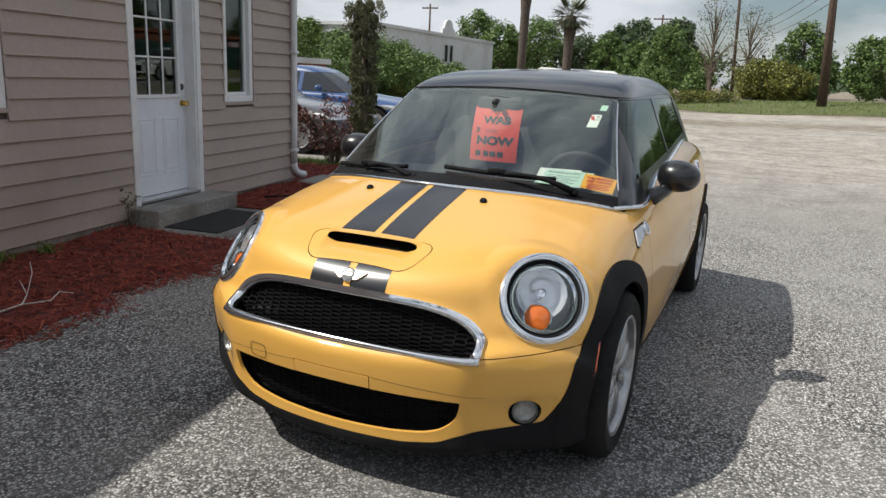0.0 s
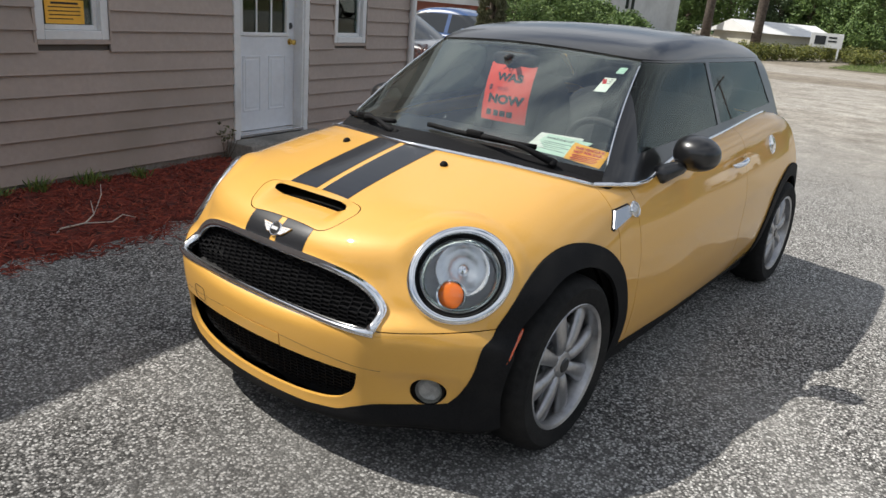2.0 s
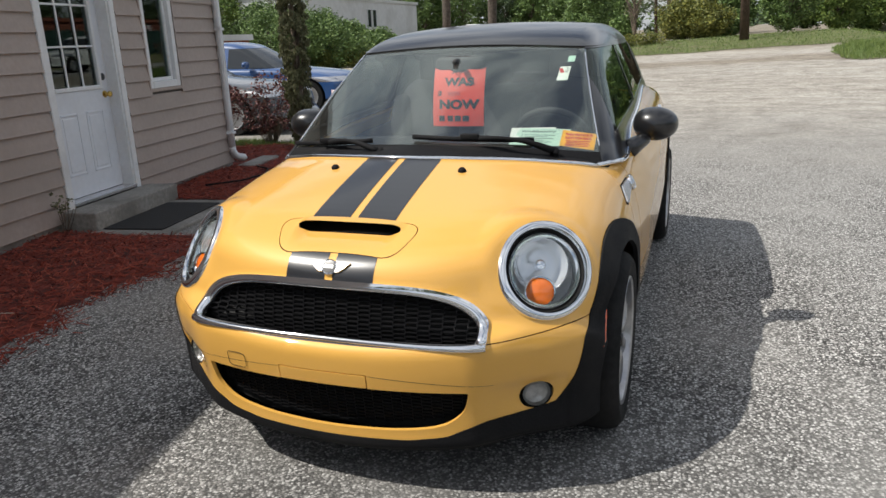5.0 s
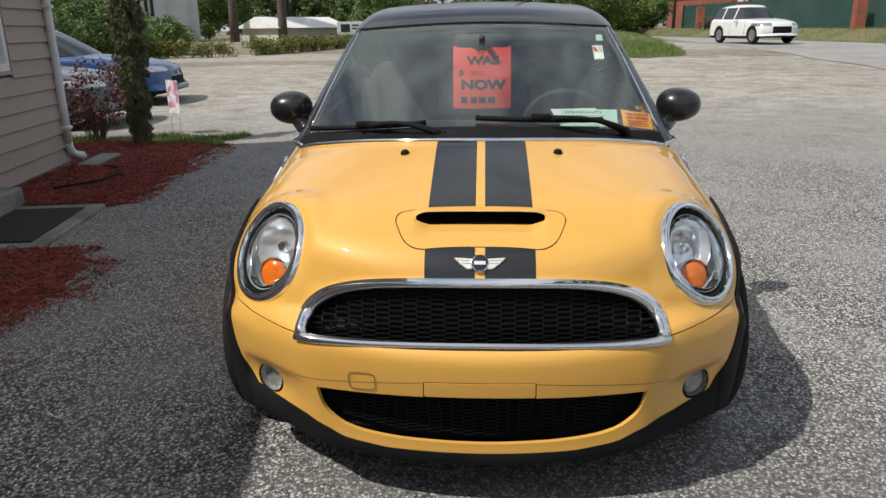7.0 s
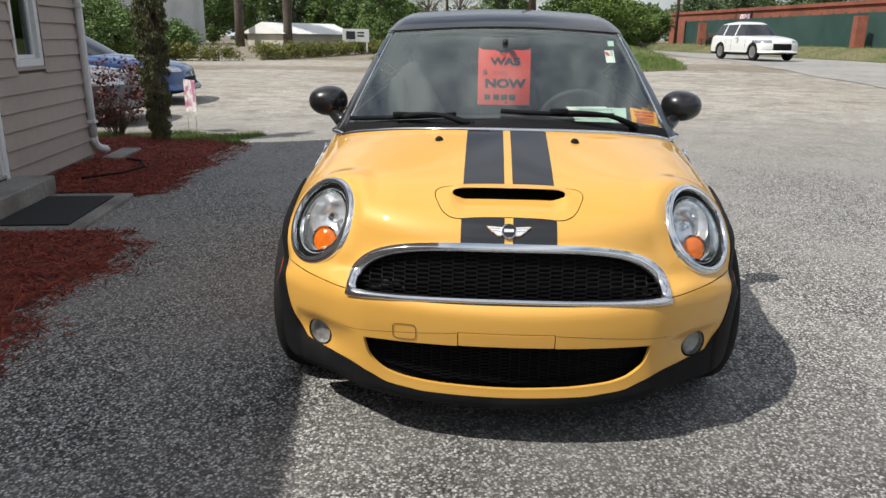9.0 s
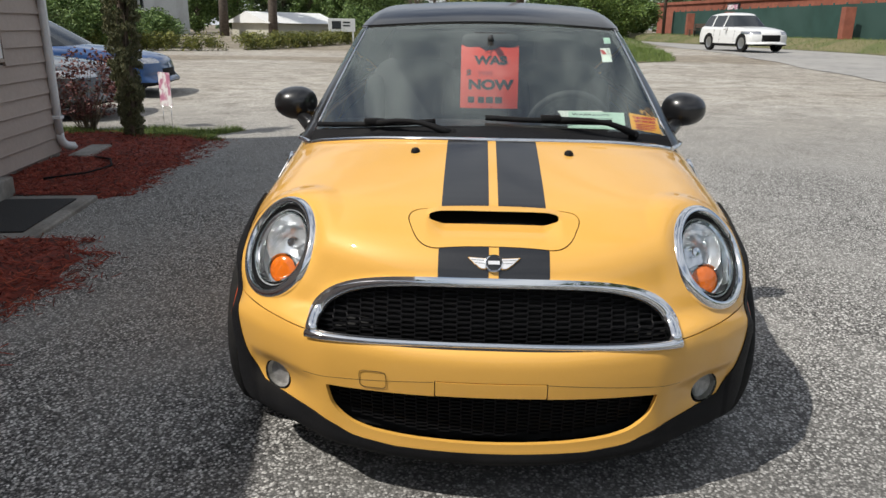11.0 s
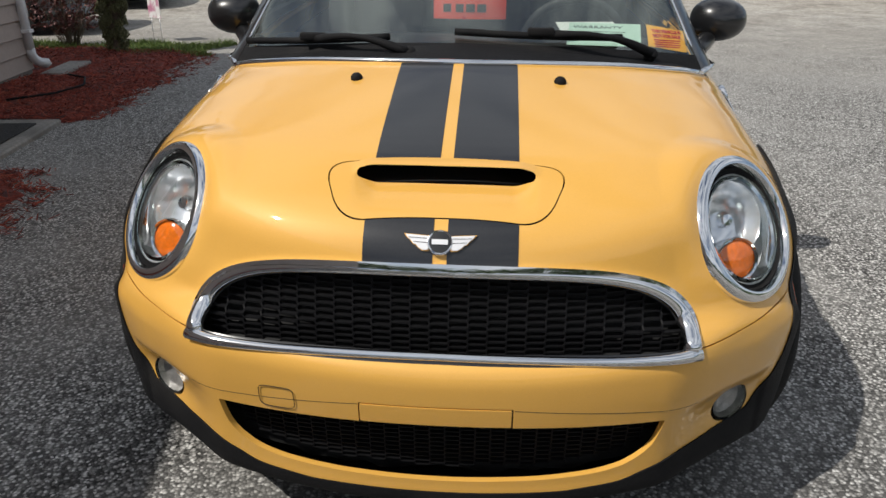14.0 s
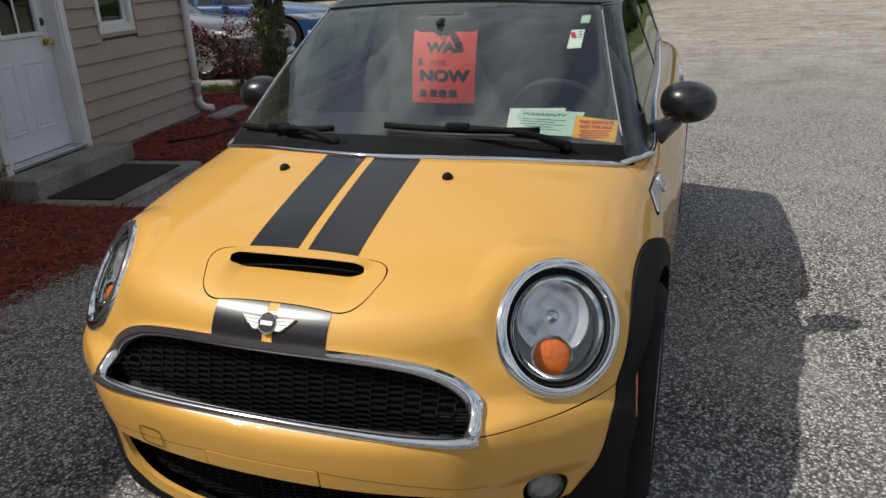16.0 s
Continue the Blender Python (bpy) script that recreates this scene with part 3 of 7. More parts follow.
    lathe("door_knob", [(0.030, 0.0), (0.030, 0.006), (0.013, 0.010), (0.012, 0.030), (0.022, 0.038), (0.027, 0.05), (0.024, 0.062), (0.0, 0.066)], M_BRASS, leaf, "polished brass knob", seg=24, m=m)
    m = Matrix.Translation((kx, yb, 1.115)) @ Matrix.Rotation(radians(90), 4, "X")
    lathe("deadbolt", [(0.030, 0.0), (0.030, 0.010), (0.024, 0.014), (0.0, 0.015)], M_BLACKP, leaf, "dark deadbolt", seg=24, m=m)


entrance()
step = box_part("door_step", (2.42, -0.33, -0.20), (3.62, -0.03, 0.115), M_CONC, None, bevel=0.012, seg=2)
step.matrix_world = HOUSE
tagged(step, "single weathered concrete door step", "step", kind="structure")
pad = box_part("concrete_pad", (2.33, -0.96, -0.15), (3.56, -0.30, -0.028), M_CONC, None, bevel=0.01)
pad.matrix_world = HOUSE
tagged(pad, "small concrete pad before the door step", "pavement", kind="structure")
mat_o = box_part("door_mat", (2.46, -0.86, -0.027), (3.40, -0.345, -0.016), M_MAT, None, bevel=0.004)
mat_o.matrix_world = HOUSE
tagged(mat_o, "flat black rubber mat lying on the concrete pad", "doormat")

# downspout at the corner
sp = thing("downspout", "white square metal downspout with an elbow at its foot", "downspout")
sp.matrix_world = HOUSE
tube("pipe", [(5.345, -0.050, 3.1), (5.345, -0.050, 2.0), (5.345, -0.050, 0.6), (5.345, -0.050, 0.20)], 0.042, M_WHITE, sp, "white ribbed pipe", seg=4, up=(0.7, 0.7, 0))
tube("elbow", [(5.345, -0.050, 0.21), (5.350, -0.052, 0.15), (5.375, -0.065, 0.105), (5.42, -0.085, 0.075), (5.50, -0.12, 0.055)], 0.042, M_WHITE, sp, "white elbow", seg=4, up=(0.7, 0.7, 0.01))
for zz in (0.35, 1.5, 2.6):
    box_part("strap", (5.298, -0.095, zz), (5.392, -0.002, zz + 0.03), M_WHITE, sp, "", 0.002)
splash = box_part("splash_block", (5.30, -0.32, -0.16), (6.02, -0.10, -0.005), M_CONC, None, bevel=0.012)
splash.matrix_world = HOUSE
tagged(splash, "grey concrete splash block below the downspout", "splash block", kind="structure")


# ---- the yellow car ----
def smax(a, b, k):
    h = np.clip(0.5 + 0.5 * (a - b) / k, 0, 1)
    return b + (a - b) * h + k * h * (1 - h)


class Profile:
    """Signed distance to a smooth closed outline in the plane of y and z, read smoothly from a fine grid."""

    def __init__(self, pts, step=0.01, passes=2):
        p = np.array(pts, float)
        for _ in range(passes):
            q = np.empty((len(p) * 2, 2))
            q[0::2] = p
            q[1::2] = (-np.roll(p, 1, 0) + 9 * p + 9 * np.roll(p, -1, 0) - np.roll(p, -2, 0)) / 16
            p = q
        self.lo, self.step = p.min(0) - 0.4, step
        n = np.ceil((p.max(0) + 0.4 - self.lo) / step).astype(int) + 4
        gy, gz = np.meshgrid(self.lo[0] + step * np.arange(n[0]), self.lo[1] + step * np.arange(n[1]), indexing="ij")
        best, inside = np.full(gy.shape, 9.0), np.zeros(gy.shape, bool)
        for a, b in zip(p, np.roll(p, -1, 0)):
            d = b - a
            t = np.clip(((gy - a[0]) * d[0] + (gz - a[1]) * d[1]) / max(d @ d, 1e-12), 0, 1)
            best = np.minimum(best, np.hypot(gy - a[0] - t * d[0], gz - a[1] - t * d[1]))
            if a[1] != b[1]:
                cross = ((gz >= a[1]) != (gz >= b[1])) & (gy < a[0] + (gz - a[1]) * d[0] / (b[1] - a[1]))
                inside ^= cross
        self.g = np.where(inside, -best, best)

    def __call__(self, y, z):
        u = np.clip((y - self.lo[0]) / self.step, 1, self.g.shape[0] - 3.001)
        v = np.clip((z - self.lo[1]) / self.step, 1, self.g.shape[1] - 3.001)
        i, j = u.astype(int), v.astype(int)
        a, b = u - i, v - j

        def w(t):
            return ((-t + 2 * t * t - t ** 3) / 2, (2 - 5 * t * t + 3 * t ** 3) / 2, (t + 4 * t * t - 3 * t ** 3) / 2, (-t * t + t ** 3) / 2)

        wa, wb = w(a), w(b)
        out = 0
        for k in range(4):
            row = sum(wb[q] * self.g[i + k - 1, j + q - 1] for q in range(4))
            out = out + wa[k] * row
        return out


def surface(f, spine, rings, sides, reach=2.2):
    """The half x >= 0 of the closed surface f = 0, met by rays from a spine: a grid of triangles."""
    (ya, yb, zs), (na, nm, nb) = spine, rings
    ph = np.concatenate([np.linspace(0.0, math.pi / 2, na, endpoint=False), np.full(nm, math.pi / 2), np.linspace(math.pi / 2, math.pi, nb + 1)[1:]])
    yy = np.concatenate([np.full(na, ya), np.linspace(ya, yb, nm), np.full(nb, yb)])
    th = np.linspace(-math.pi / 2, math.pi / 2, sides)
    P, T = np.meshgrid(ph, th, indexing="ij")
    Y = np.repeat(yy[:, None], sides, 1)
    dx, dy, dz = np.sin(P) * np.cos(T), -np.cos(P), np.sin(P) * np.sin(T)
    lo, hi = np.zeros_like(P), np.full_like(P, reach)
    for _ in range(26):
        mid = (lo + hi) / 2
        out = f(dx * mid, Y + dy * mid, zs + dz * mid) > 0
        hi, lo = np.where(out, mid, hi), np.where(out, lo, mid)
    V = np.stack([dx * lo, Y + dy * lo, zs + dz * lo], -1)
    V[np.abs(V[..., 0]) < 1e-6, 0] = 0
    idx = np.arange(P.size).reshape(P.shape)
    a, b, c, d = idx[:-1, :-1].ravel(), idx[1:, :-1].ravel(), idx[1:, 1:].ravel(), idx[:-1, 1:].ravel()
    F = np.concatenate([np.stack([a, b, c], 1), np.stack([a, c, d], 1)])
    return V.reshape(-1, 3), F


def cut(V, F, g):
    """Cuts triangles along g = 0. Returns the piece where g < 0 and the piece where g > 0."""
    val = g(V[:, 0], V[:, 1], V[:, 2])
    val = np.where(np.abs(val) < 1e-6, 1e-6, val)
    E = np.sort(np.concatenate([F[:, [0, 1]], F[:, [1, 2]], F[:, [2, 0]]]), 1)
    E = E[(val[E[:, 0]] < 0) != (val[E[:, 1]] < 0)]
    E = np.unique(E, axis=0) if len(E) else E
    t0, t1 = np.zeros(len(E)), np.ones(len(E))
    A, B = V[E[:, 0]], V[E[:, 1]]
    sa = val[E[:, 0]] < 0
    for _ in range(14):
        tm = (t0 + t1) / 2
        Q = A + (B - A) * tm[:, None]
        same = (g(Q[:, 0], Q[:, 1], Q[:, 2]) < 0) == sa
        t0, t1 = np.where(same, tm, t0), np.where(same, t1, tm)
    Q = A + (B - A) * ((t0 + t1) / 2)[:, None]
    key = {(int(a), int(b)): len(V) + i for i, (a, b) in enumerate(E)}
    W = np.concatenate([V, Q])
    neg = val < 0
    cnt = neg[F].sum(1)
    ins, outs = [F[cnt == 3]], [F[cnt == 0]]
    fi, fo = [], []
    for tri in F[(cnt == 1) | (cnt == 2)]:
        s = neg[tri]
        lone = int(np.where(s == (s.sum() == 1))[0][0])
        p, q, r = int(tri[lone]), int(tri[(lone + 1) % 3]), int(tri[(lone + 2) % 3])
        m1, m2 = key[(min(p, q), max(p, q))], key[(min(p, r), max(p, r))]
        (fi if neg[p] else fo).append((p, m1, m2))
        (fo if neg[p] else fi).extend([(m1, q, r), (m1, r, m2)])
    res = []
    for base, extra in ((ins, fi), (outs, fo)):
        G = np.concatenate(base + [np.array(extra, int).reshape(-1, 3)])
        used, inv = np.unique(G, return_inverse=True)
        res.append((W[used], inv.reshape(-1, 3)))
    return res


def gradient(f, V):
    e = 0.002
    x, y, z = V[:, 0], V[:, 1], V[:, 2]
    g = np.stack([f(x + e, y, z) - f(x - e, y, z), f(x, y + e, z) - f(x, y - e, z), f(x, y, z + e) - f(x, y, z - e)], 1)
    return g / np.maximum(np.linalg.norm(g, axis=1, keepdims=True), 1e-9)


def borders(F):
    E = np.concatenate([F[:, [0, 1]], F[:, [1, 2]], F[:, [2, 0]]])
    S = np.sort(E, 1)
    u, inv, c = np.unique(S, axis=0, return_inverse=True, return_counts=True)
    return E[c[inv.ravel()] == 1]


def panel(name, piece, f, mat, parent, label="", out=0.0, depth=0.012, both=True, relief=None, rim=True):
    """A body panel of sheet with turned-in edges, from one half or from both mirrored halves. out: how far it stands proud."""
    V, F = piece
    if len(F) == 0:
        return None
    N = gradient(f, V)
    N[np.abs(V[:, 0]) < 1e-5, 0] = 0
    if np.sum(np.cross(V[F[:, 1]] - V[F[:, 0]], V[F[:, 2]] - V[F[:, 0]]) * N[F[:, 0]]) < 0:
        F = F[:, ::-1]
    P = V + N * out
    if relief is not None:
        P, N = relief(P, N)
    if rim:
        B = borders(F)
        B = B[~((np.abs(V[B[:, 0], 0]) < 1e-4) & (np.abs(V[B[:, 1], 0]) < 1e-4))]
        ids = np.unique(B)
        m1 = {int(i): len(P) + k for k, i in enumerate(ids)}
        m2 = {int(i): len(P) + len(ids) + k for k, i in enumerate(ids)}
        top, low = P[ids], P[ids] - N[ids] * depth
        P2 = np.concatenate([P, top, low])
        side = np.zeros_like(P)
        for a, b in B:
            d = P[b] - P[a]
            s = np.cross(d, N[a])
            side[a] += s
            side[b] += s
        sn = side[ids] / np.maximum(np.linalg.norm(side[ids], axis=1, keepdims=True), 1e-9)
        N2 = np.concatenate([N, sn, sn])
        R = [(m1[int(b)], m1[int(a)], m2[int(a)]) for a, b in B] + [(m1[int(b)], m2[int(a)], m2[int(b)]) for a, b in B]
        F2 = np.concatenate([F, np.array(R, int).reshape(-1, 3)])
    else:
        P2, N2, F2 = P, N, F
    if both:
        k = len(P2)
        P2 = np.concatenate([P2, P2 * (-1, 1, 1)])
        N2 = np.concatenate([N2, N2 * (-1, 1, 1)])
        F2 = np.concatenate([F2, F2[:, ::-1] + k])
    return mesh_part(name, P2, F2, mat, parent, label, True, N2)


def mirrored(piece):
    V, F = piece
    return V * (-1, 1, 1), F[:, ::-1]


def two_panels(name, piece, f, mat, parent, label="", **kw):
    a = panel(name, piece, f, mat, parent, label, both=False, **kw)
    b = panel(name, mirrored(piece), f, mat, parent, label, both=False, **kw)
    return a, b


LOW = Profile([(-0.56, 0.132), (-0.636, 0.144), (-0.660, 0.166), (-0.661, 0.205), (-0.666, 0.27), (-0.676, 0.34), (-0.683, 0.39), (-0.686, 0.43), (-0.685, 0.460), (-0.674, 0.482), (-0.648, 0.500), (-0.625, 0.522), (-0.614, 0.56), (-0.605, 0.60),
               (-0.594, 0.65), (-0.575, 0.688), (-0.54, 0.722), (-0.48, 0.757), (-0.39, 0.800), (-0.25, 0.846), (-0.10, 0.888), (0.02, 0.918), (0.14, 0.944), (0.34, 0.957), (0.8, 0.962), (1.4, 0.992),
               (2.05, 1.03), (2.42, 1.03), (2.66, 0.98), (2.79, 0.86), (2.87, 0.72), (2.97, 0.58), (2.99, 0.45), (2.97, 0.30), (2.90, 0.2), (2.78, 0.17), (2.0, 0.16), (1.2, 0.16), (0.0, 0.15)])
TOP = Profile([(0.02, 0.80), (0.10, 0.900), (0.15, 0.940), (0.30, 1.028), (0.46, 1.119), (0.62, 1.206), (0.72, 1.258), (0.80, 1.296), (0.92, 1.333), (1.1, 1.362), (1.4, 1.384), (1.8, 1.386), (2.15, 1.366), (2.38, 1.332),
               (2.51, 1.285), (2.59, 1.20), (2.65, 1.08), (2.69, 0.95), (2.69, 0.80), (1.5, 0.78), (0.6, 0.78)])
side_w = spline([0.10, 0.18, 0.28, 0.42, 0.56, 0.66, 0.75, 0.82, 0.88, 0.95, 1.05], [0.70, 0.760, 0.790, 0.805, 0.805, 0.792, 0.768, 0.746, 0.720, 0.684, 0.62])
taper = spline([-0.8, 1.4, 2.2, 2.7, 3.1], [1, 1, 0.985, 0.945, 0.87])




def crown(ax, y):
    """How far the hood and the body's top fall away towards the sides."""
    fall = 0.1446 * ((ax * ax + 0.0025) ** 0.65 - 0.0203)
    return fall * sstep(-0.574, -0.01, y) * (1 - 0.6 * sstep(0.4, 1.0, y))


LAMP = (0.605, -0.3785, 0.665)
LNV = (0.600, -0.587, 0.5435)


def sweep(ax, z):
    """How far the front falls back towards the sides: more above the bumper than below it."""
    lower = 0.305 * ax ** 2.2
    upper = 0.773 * ax ** 2.758
    return lower + (upper - lower) * sstep(0.459, 0.679, z) + (0.080 * sstep(0.42, 0.70, ax) + 0.035 * sstep(0.62, 0.78, ax)) * (1 - sstep(0.49, 0.62, z))


def f_low(x, y, z):
    ax = np.abs(x)
    tuck = 0.04 * np.clip(0.36 - z, 0, 1) * np.clip(ax / 0.7, 0, 1.3) ** 4
    lid = 0.008 * sstep(0.44, 0.52, ax) * (1 - sstep(0.675, 0.695, ax)) * (1 - sstep(0.350, 0.392, z))
    pocket = 0.024 * np.exp(-(((ax - 0.60) / 0.085) ** 2) - ((z - 0.318) / 0.05) ** 2)
    yp = y - sweep(ax, z) * (1 - sstep(-0.25, 0.9, y)) + 0.28 * ax * ax * sstep(1.8, 2.8, y) - (tuck + lid + pocket) * (1 - sstep(-0.3, 0.1, y))
    zp = z + crown(ax, y) - 0.0473 * np.exp(-(((ax - 0.65) / 0.32) ** 2)) * (1 - sstep(-0.146, 0.347, y))
    w = side_w(z - 0.055 * np.clip(y - 0.4, 0, 2)) * taper(y) + 0.014 * sstep(0.35, 1.0, y) - 0.018 * (1 - sstep(-0.34, 0.0, y)) + 0.03 * (1 - sstep(0.16, 0.40, z)) * (1 - sstep(-0.25, 0.0, y))
    soft = 0.12 + 0.033 * sstep(-0.3, 0.15, y) * sstep(0.55, 0.75, z) + 0.02 * (1 - sstep(0.46, 0.60, z)) * (1 - sstep(-0.2, 0.2, y))
    f = smax(LOW(yp, zp), ax - w, soft * (1 - 0.5 * sstep(0.22, 0.65, y)))
    # a flat seat for each headlamp
    dx, dy, dz = ax - LAMP[0], y - LAMP[1], z - LAMP[2]
    n = dx * LNV[0] + dy * LNV[1] + dz * LNV[2]
    r = np.sqrt(np.maximum(dx * dx + dy * dy + dz * dz - n * n, 0))
    k = (1 - sstep(0.125, 0.225, r)) * (1 - sstep(0.08, 0.2, np.abs(n)))
    return f * (1 - k) + n * k


def f_top(x, y, z):
    ax = np.abs(x)
    bow = 0.52 - 0.95 * np.clip(z - 0.92, 0, 0.4)
    yp = y - bow * ax * ax * (1 - sstep(0.75, 1.6, y)) + 0.30 * ax * ax * sstep(2.0, 2.7, y)
    w = (0.700 - 0.41 * (z - 0.92)) * (1 - 0.05 * sstep(1.3, 2.7, y))
    return smax(TOP(yp, z + 0.10 * ax * ax), ax - w, 0.075)


CAR_AT, CAR_TURN = (-0.013, 0, 0), 1.15
car = thing("compact_car", "yellow three-door hatchback with black roof, hood stripes and chrome", "car", CAR_AT, turn=CAR_TURN)
LV, LF = surface(f_low, (0.15, 2.35, 0.56), (210, 120, 50), 240)
R_ARCH, R_FLARE, Y_BACK = 0.335, 0.408, 2.467


def wheel_r(y, z):
    return np.minimum(np.hypot(y, z - 0.315), np.hypot(y - Y_BACK, z - 0.315))


body = cut(LV, LF, lambda x, y, z: np.minimum(wheel_r(y, z) - R_ARCH, 9) * np.where(np.abs(x) > 0.5, 1, 0) + np.where(np.abs(x) > 0.5, 0, 1.0))[1]
# the roof's footprint is open to the cabin
body = cut(body[0], body[1], lambda x, y, z: np.maximum(np.maximum(f_top(x, y, z) + 0.012, 0.86 - z), 0.16 - y))[1]
black_z = spline([-0.24, 0, 0.24, 0.30, 0.36, 0.42, 0.48, 0.54, 0.61, 0.66, 0.73], [0.196, 0.190, 0.196, 0.204, 0.214, 0.240, 0.262, 0.268, 0.274, 0.284, 0.294])


bumper_end = spline([0.20, 0.24, 0.27, 0.30, 0.33, 0.364, 0.40, 0.44, 0.48, 0.516, 0.54], [0.595, 0.615, 0.640, 0.664, 0.684, 0.702, 0.714, 0.722, 0.727, 0.729, 0.729])


def g_trim(x, y, z):
    front = z - np.where(y < 0.2, black_z(np.abs(x)), 0.25)
    sill = z - np.where(y > 2.75, 0.30, 0.245)
    low = np.where(y < 0.1, front, sill)
    ring = np.where(np.abs(x) > 0.45, wheel_r(y, z) - R_FLARE, 1.0)
    # the ring runs over into the bumper's end without a step
    k = sstep(0.48, 0.55, z)
    ring = np.where((y < -0.2) & (np.abs(x) > 0.45), k * ring + (1 - k) * (bumper_end(z) - np.abs(x)), ring)
    return np.minimum(low, ring)


trim, skin = cut(body[0], body[1], g_trim)


def flare(P, N):
    lift = 0.003 + 0.006 * (1 - sstep(0.40, 0.50, wheel_r(P[:, 1], P[:, 2]))) * sstep(-0.30, -0.05, P[:, 1])
    flat = N * (1, 1, 0.35)
    flat /= np.maximum(np.linalg.norm(flat, axis=1, keepdims=True), 1e-9)
    return P + flat * lift[:, None], N


panel("wheel_arch_trim", trim, f_low, M_TRIM, car, "black plastic arch and sill trim", depth=0.015, relief=flare)


# grille opening and its chrome
def grille_edge(x, z, grow):
    ax = np.abs(x)
    h = 0.478 + grow
    t = np.clip(ax / h, 0, 1.4)
    top = 0.528 + grow * 0.3 + (0.125 + grow * 0.7) * np.maximum(1 - np.minimum(t, 1) ** 4.2, 0) ** 0.58
    bot = 0.492 - grow * 0.8 + 0.010 * np.minimum(t, 1.0) ** 2
    return np.maximum(np.maximum(z - top, bot - z), ax - h)


def on_front(g):
    return lambda x, y, z: np.where(y < -0.2, g(x, z), 1.0)


chrome_in, rest = cut(skin[0], skin[1], on_front(lambda x, z: grille_edge(x, z, 0.004)))
chrome_ring = cut(chrome_in[0], chrome_in[1], on_front(lambda x, z: grille_edge(x, z, -0.013)))[1]
ring_hi, ring_lo = cut(chrome_ring[0], chrome_ring[1], lambda x, y, z: (0.505 + 0.012 * np.clip(np.abs(x) / 0.48, 0, 1) ** 2) - z)
panel("grille_sill", ring_lo, f_low, M_BLACKP, car, "black sill under the grille", depth=0.03)
panel("grille_surround", ring_hi, f_low, M_CHROME, car, "chrome arch over the grille", out=0.010, depth=0.03)


# lower intake
intake_low = spline([-0.17, 0, 0.17, 0.30, 0.36, 0.395, 0.42, 0.432, 0.44], [0.223, 0.218, 0.223, 0.236, 0.252, 0.274, 0.303, 0.342, 0.40])
def intake_edge(x, z):
    ax = np.abs(x)
    return smax(z - 0.362, intake_low(ax) - z, 0.012)


rest = cut(rest[0], rest[1], on_front(intake_edge))[1]

# headlamps
LAMP, LN = Vector(LAMP), Vector(LNV).normalized()
LU = (Vector((0, 0, 1)) - LN * LN.z).normalized()
LS = LU.cross(LN).normalized()


# the lamps are ovals that lean outwards
LAMP_LEAN, LAMP_LONG, LAMP_SHORT = radians(29), 1.08, 0.95
LAMP_C, LAMP_S = math.cos(LAMP_LEAN), math.sin(LAMP_LEAN)


def lamp_r(x, y, z):
    ax = np.abs(x)
    d = (ax - LAMP.x, y - LAMP.y, z - LAMP.z)
    u = sum(a * b for a, b in zip(d, LS))
    v = sum(a * b for a, b in zip(d, LU))
    n = sum(a * b for a, b in zip(d, LN))
    p, q = LAMP_C * u + LAMP_S * v, LAMP_C * v - LAMP_S * u
    return np.where(n > -0.15, np.hypot(p / LAMP_LONG, q / LAMP_SHORT), 1.0)


rest = cut(rest[0], rest[1], lambda x, y, z: lamp_r(x, y, z) - 0.150)[1]

# fog lamps
FOG = Vector((0.600, -0.458, 0.316))


def fog_r(x, y, z):
    return np.where(y < -0.2, np.hypot((np.abs(x) - FOG.x) * 1.0, z - FOG.z), 1.0)


rest = cut(rest[0], rest[1], lambda x, y, z: fog_r(x, y, z) - 0.044)[1]


# panel gaps
def line_z(x):
    return 0.508 + 0.018 * sstep(0.47, 0.76, np.abs(x))


GAP = 0.0014
bumper, upper = cut(rest[0], rest[1], lambda x, y, z: np.where(y < 0.1, z - line_z(x), 1.0) + GAP)
upper = cut(upper[0], upper[1], lambda x, y, z: np.where(y < 0.1, z - line_z(x), 1.0) - GAP)[1]
hood_back = spline([-0.2, 0, 0.2, 0.43, 0.55, 0.62, 0.69, 0.75], [0.045, 0.010, 0.045, 0.122, 0.182, 0.240, 0.345, 0.45])


def hood_end(x, y, z):
    return np.where(z > 0.84, hood_back(np.abs(x)) - y, 1.0)


cowl_low, upper = cut(upper[0], upper[1], lambda x, y, z: np.maximum(np.maximum(hood_end(x, y, z), y - 0.46), np.abs(x) - 0.69))
hood, back = cut(upper[0], upper[1], lambda x, y, z: y - 0.295 + GAP)
back = cut(back[0], back[1], lambda x, y, z: y - 0.295 - GAP)[1]
fender, back = cut(back[0], back[1], lambda x, y, z: y - (0.465 - 0.03 * (z - 0.5)) + GAP)
back = cut(back[0], back[1], lambda x, y, z: y - (0.465 - 0.03 * (z - 0.5)) - GAP)[1]
door, quarter = cut(back[0], back[1], lambda x, y, z: y - (1.60 + 0.02 * z) + GAP)
quarter = cut(quarter[0], quarter[1], lambda x, y, z: y - (1.60 + 0.02 * z) - GAP)[1]

# the plate panel of the bumper
def g_plate(x, y, z):
    return np.maximum(np.maximum(np.abs(x) - 0.142, 0.364 - z), z - 0.405)


def scoop_shape(x, y):
    """The hood scoop's outline in plan, a rounded trapezium; below 0 inside."""
    ax = np.abs(x)
    t = np.clip((y + 0.552) / 0.15, 0, 1)
    half = 0.190 + 0.058 * t
    a, b = ax - half, np.abs(y + 0.468 + 0.012 * (ax / 0.2) ** 2) - 0.068
    return smax(a, b, 0.055)


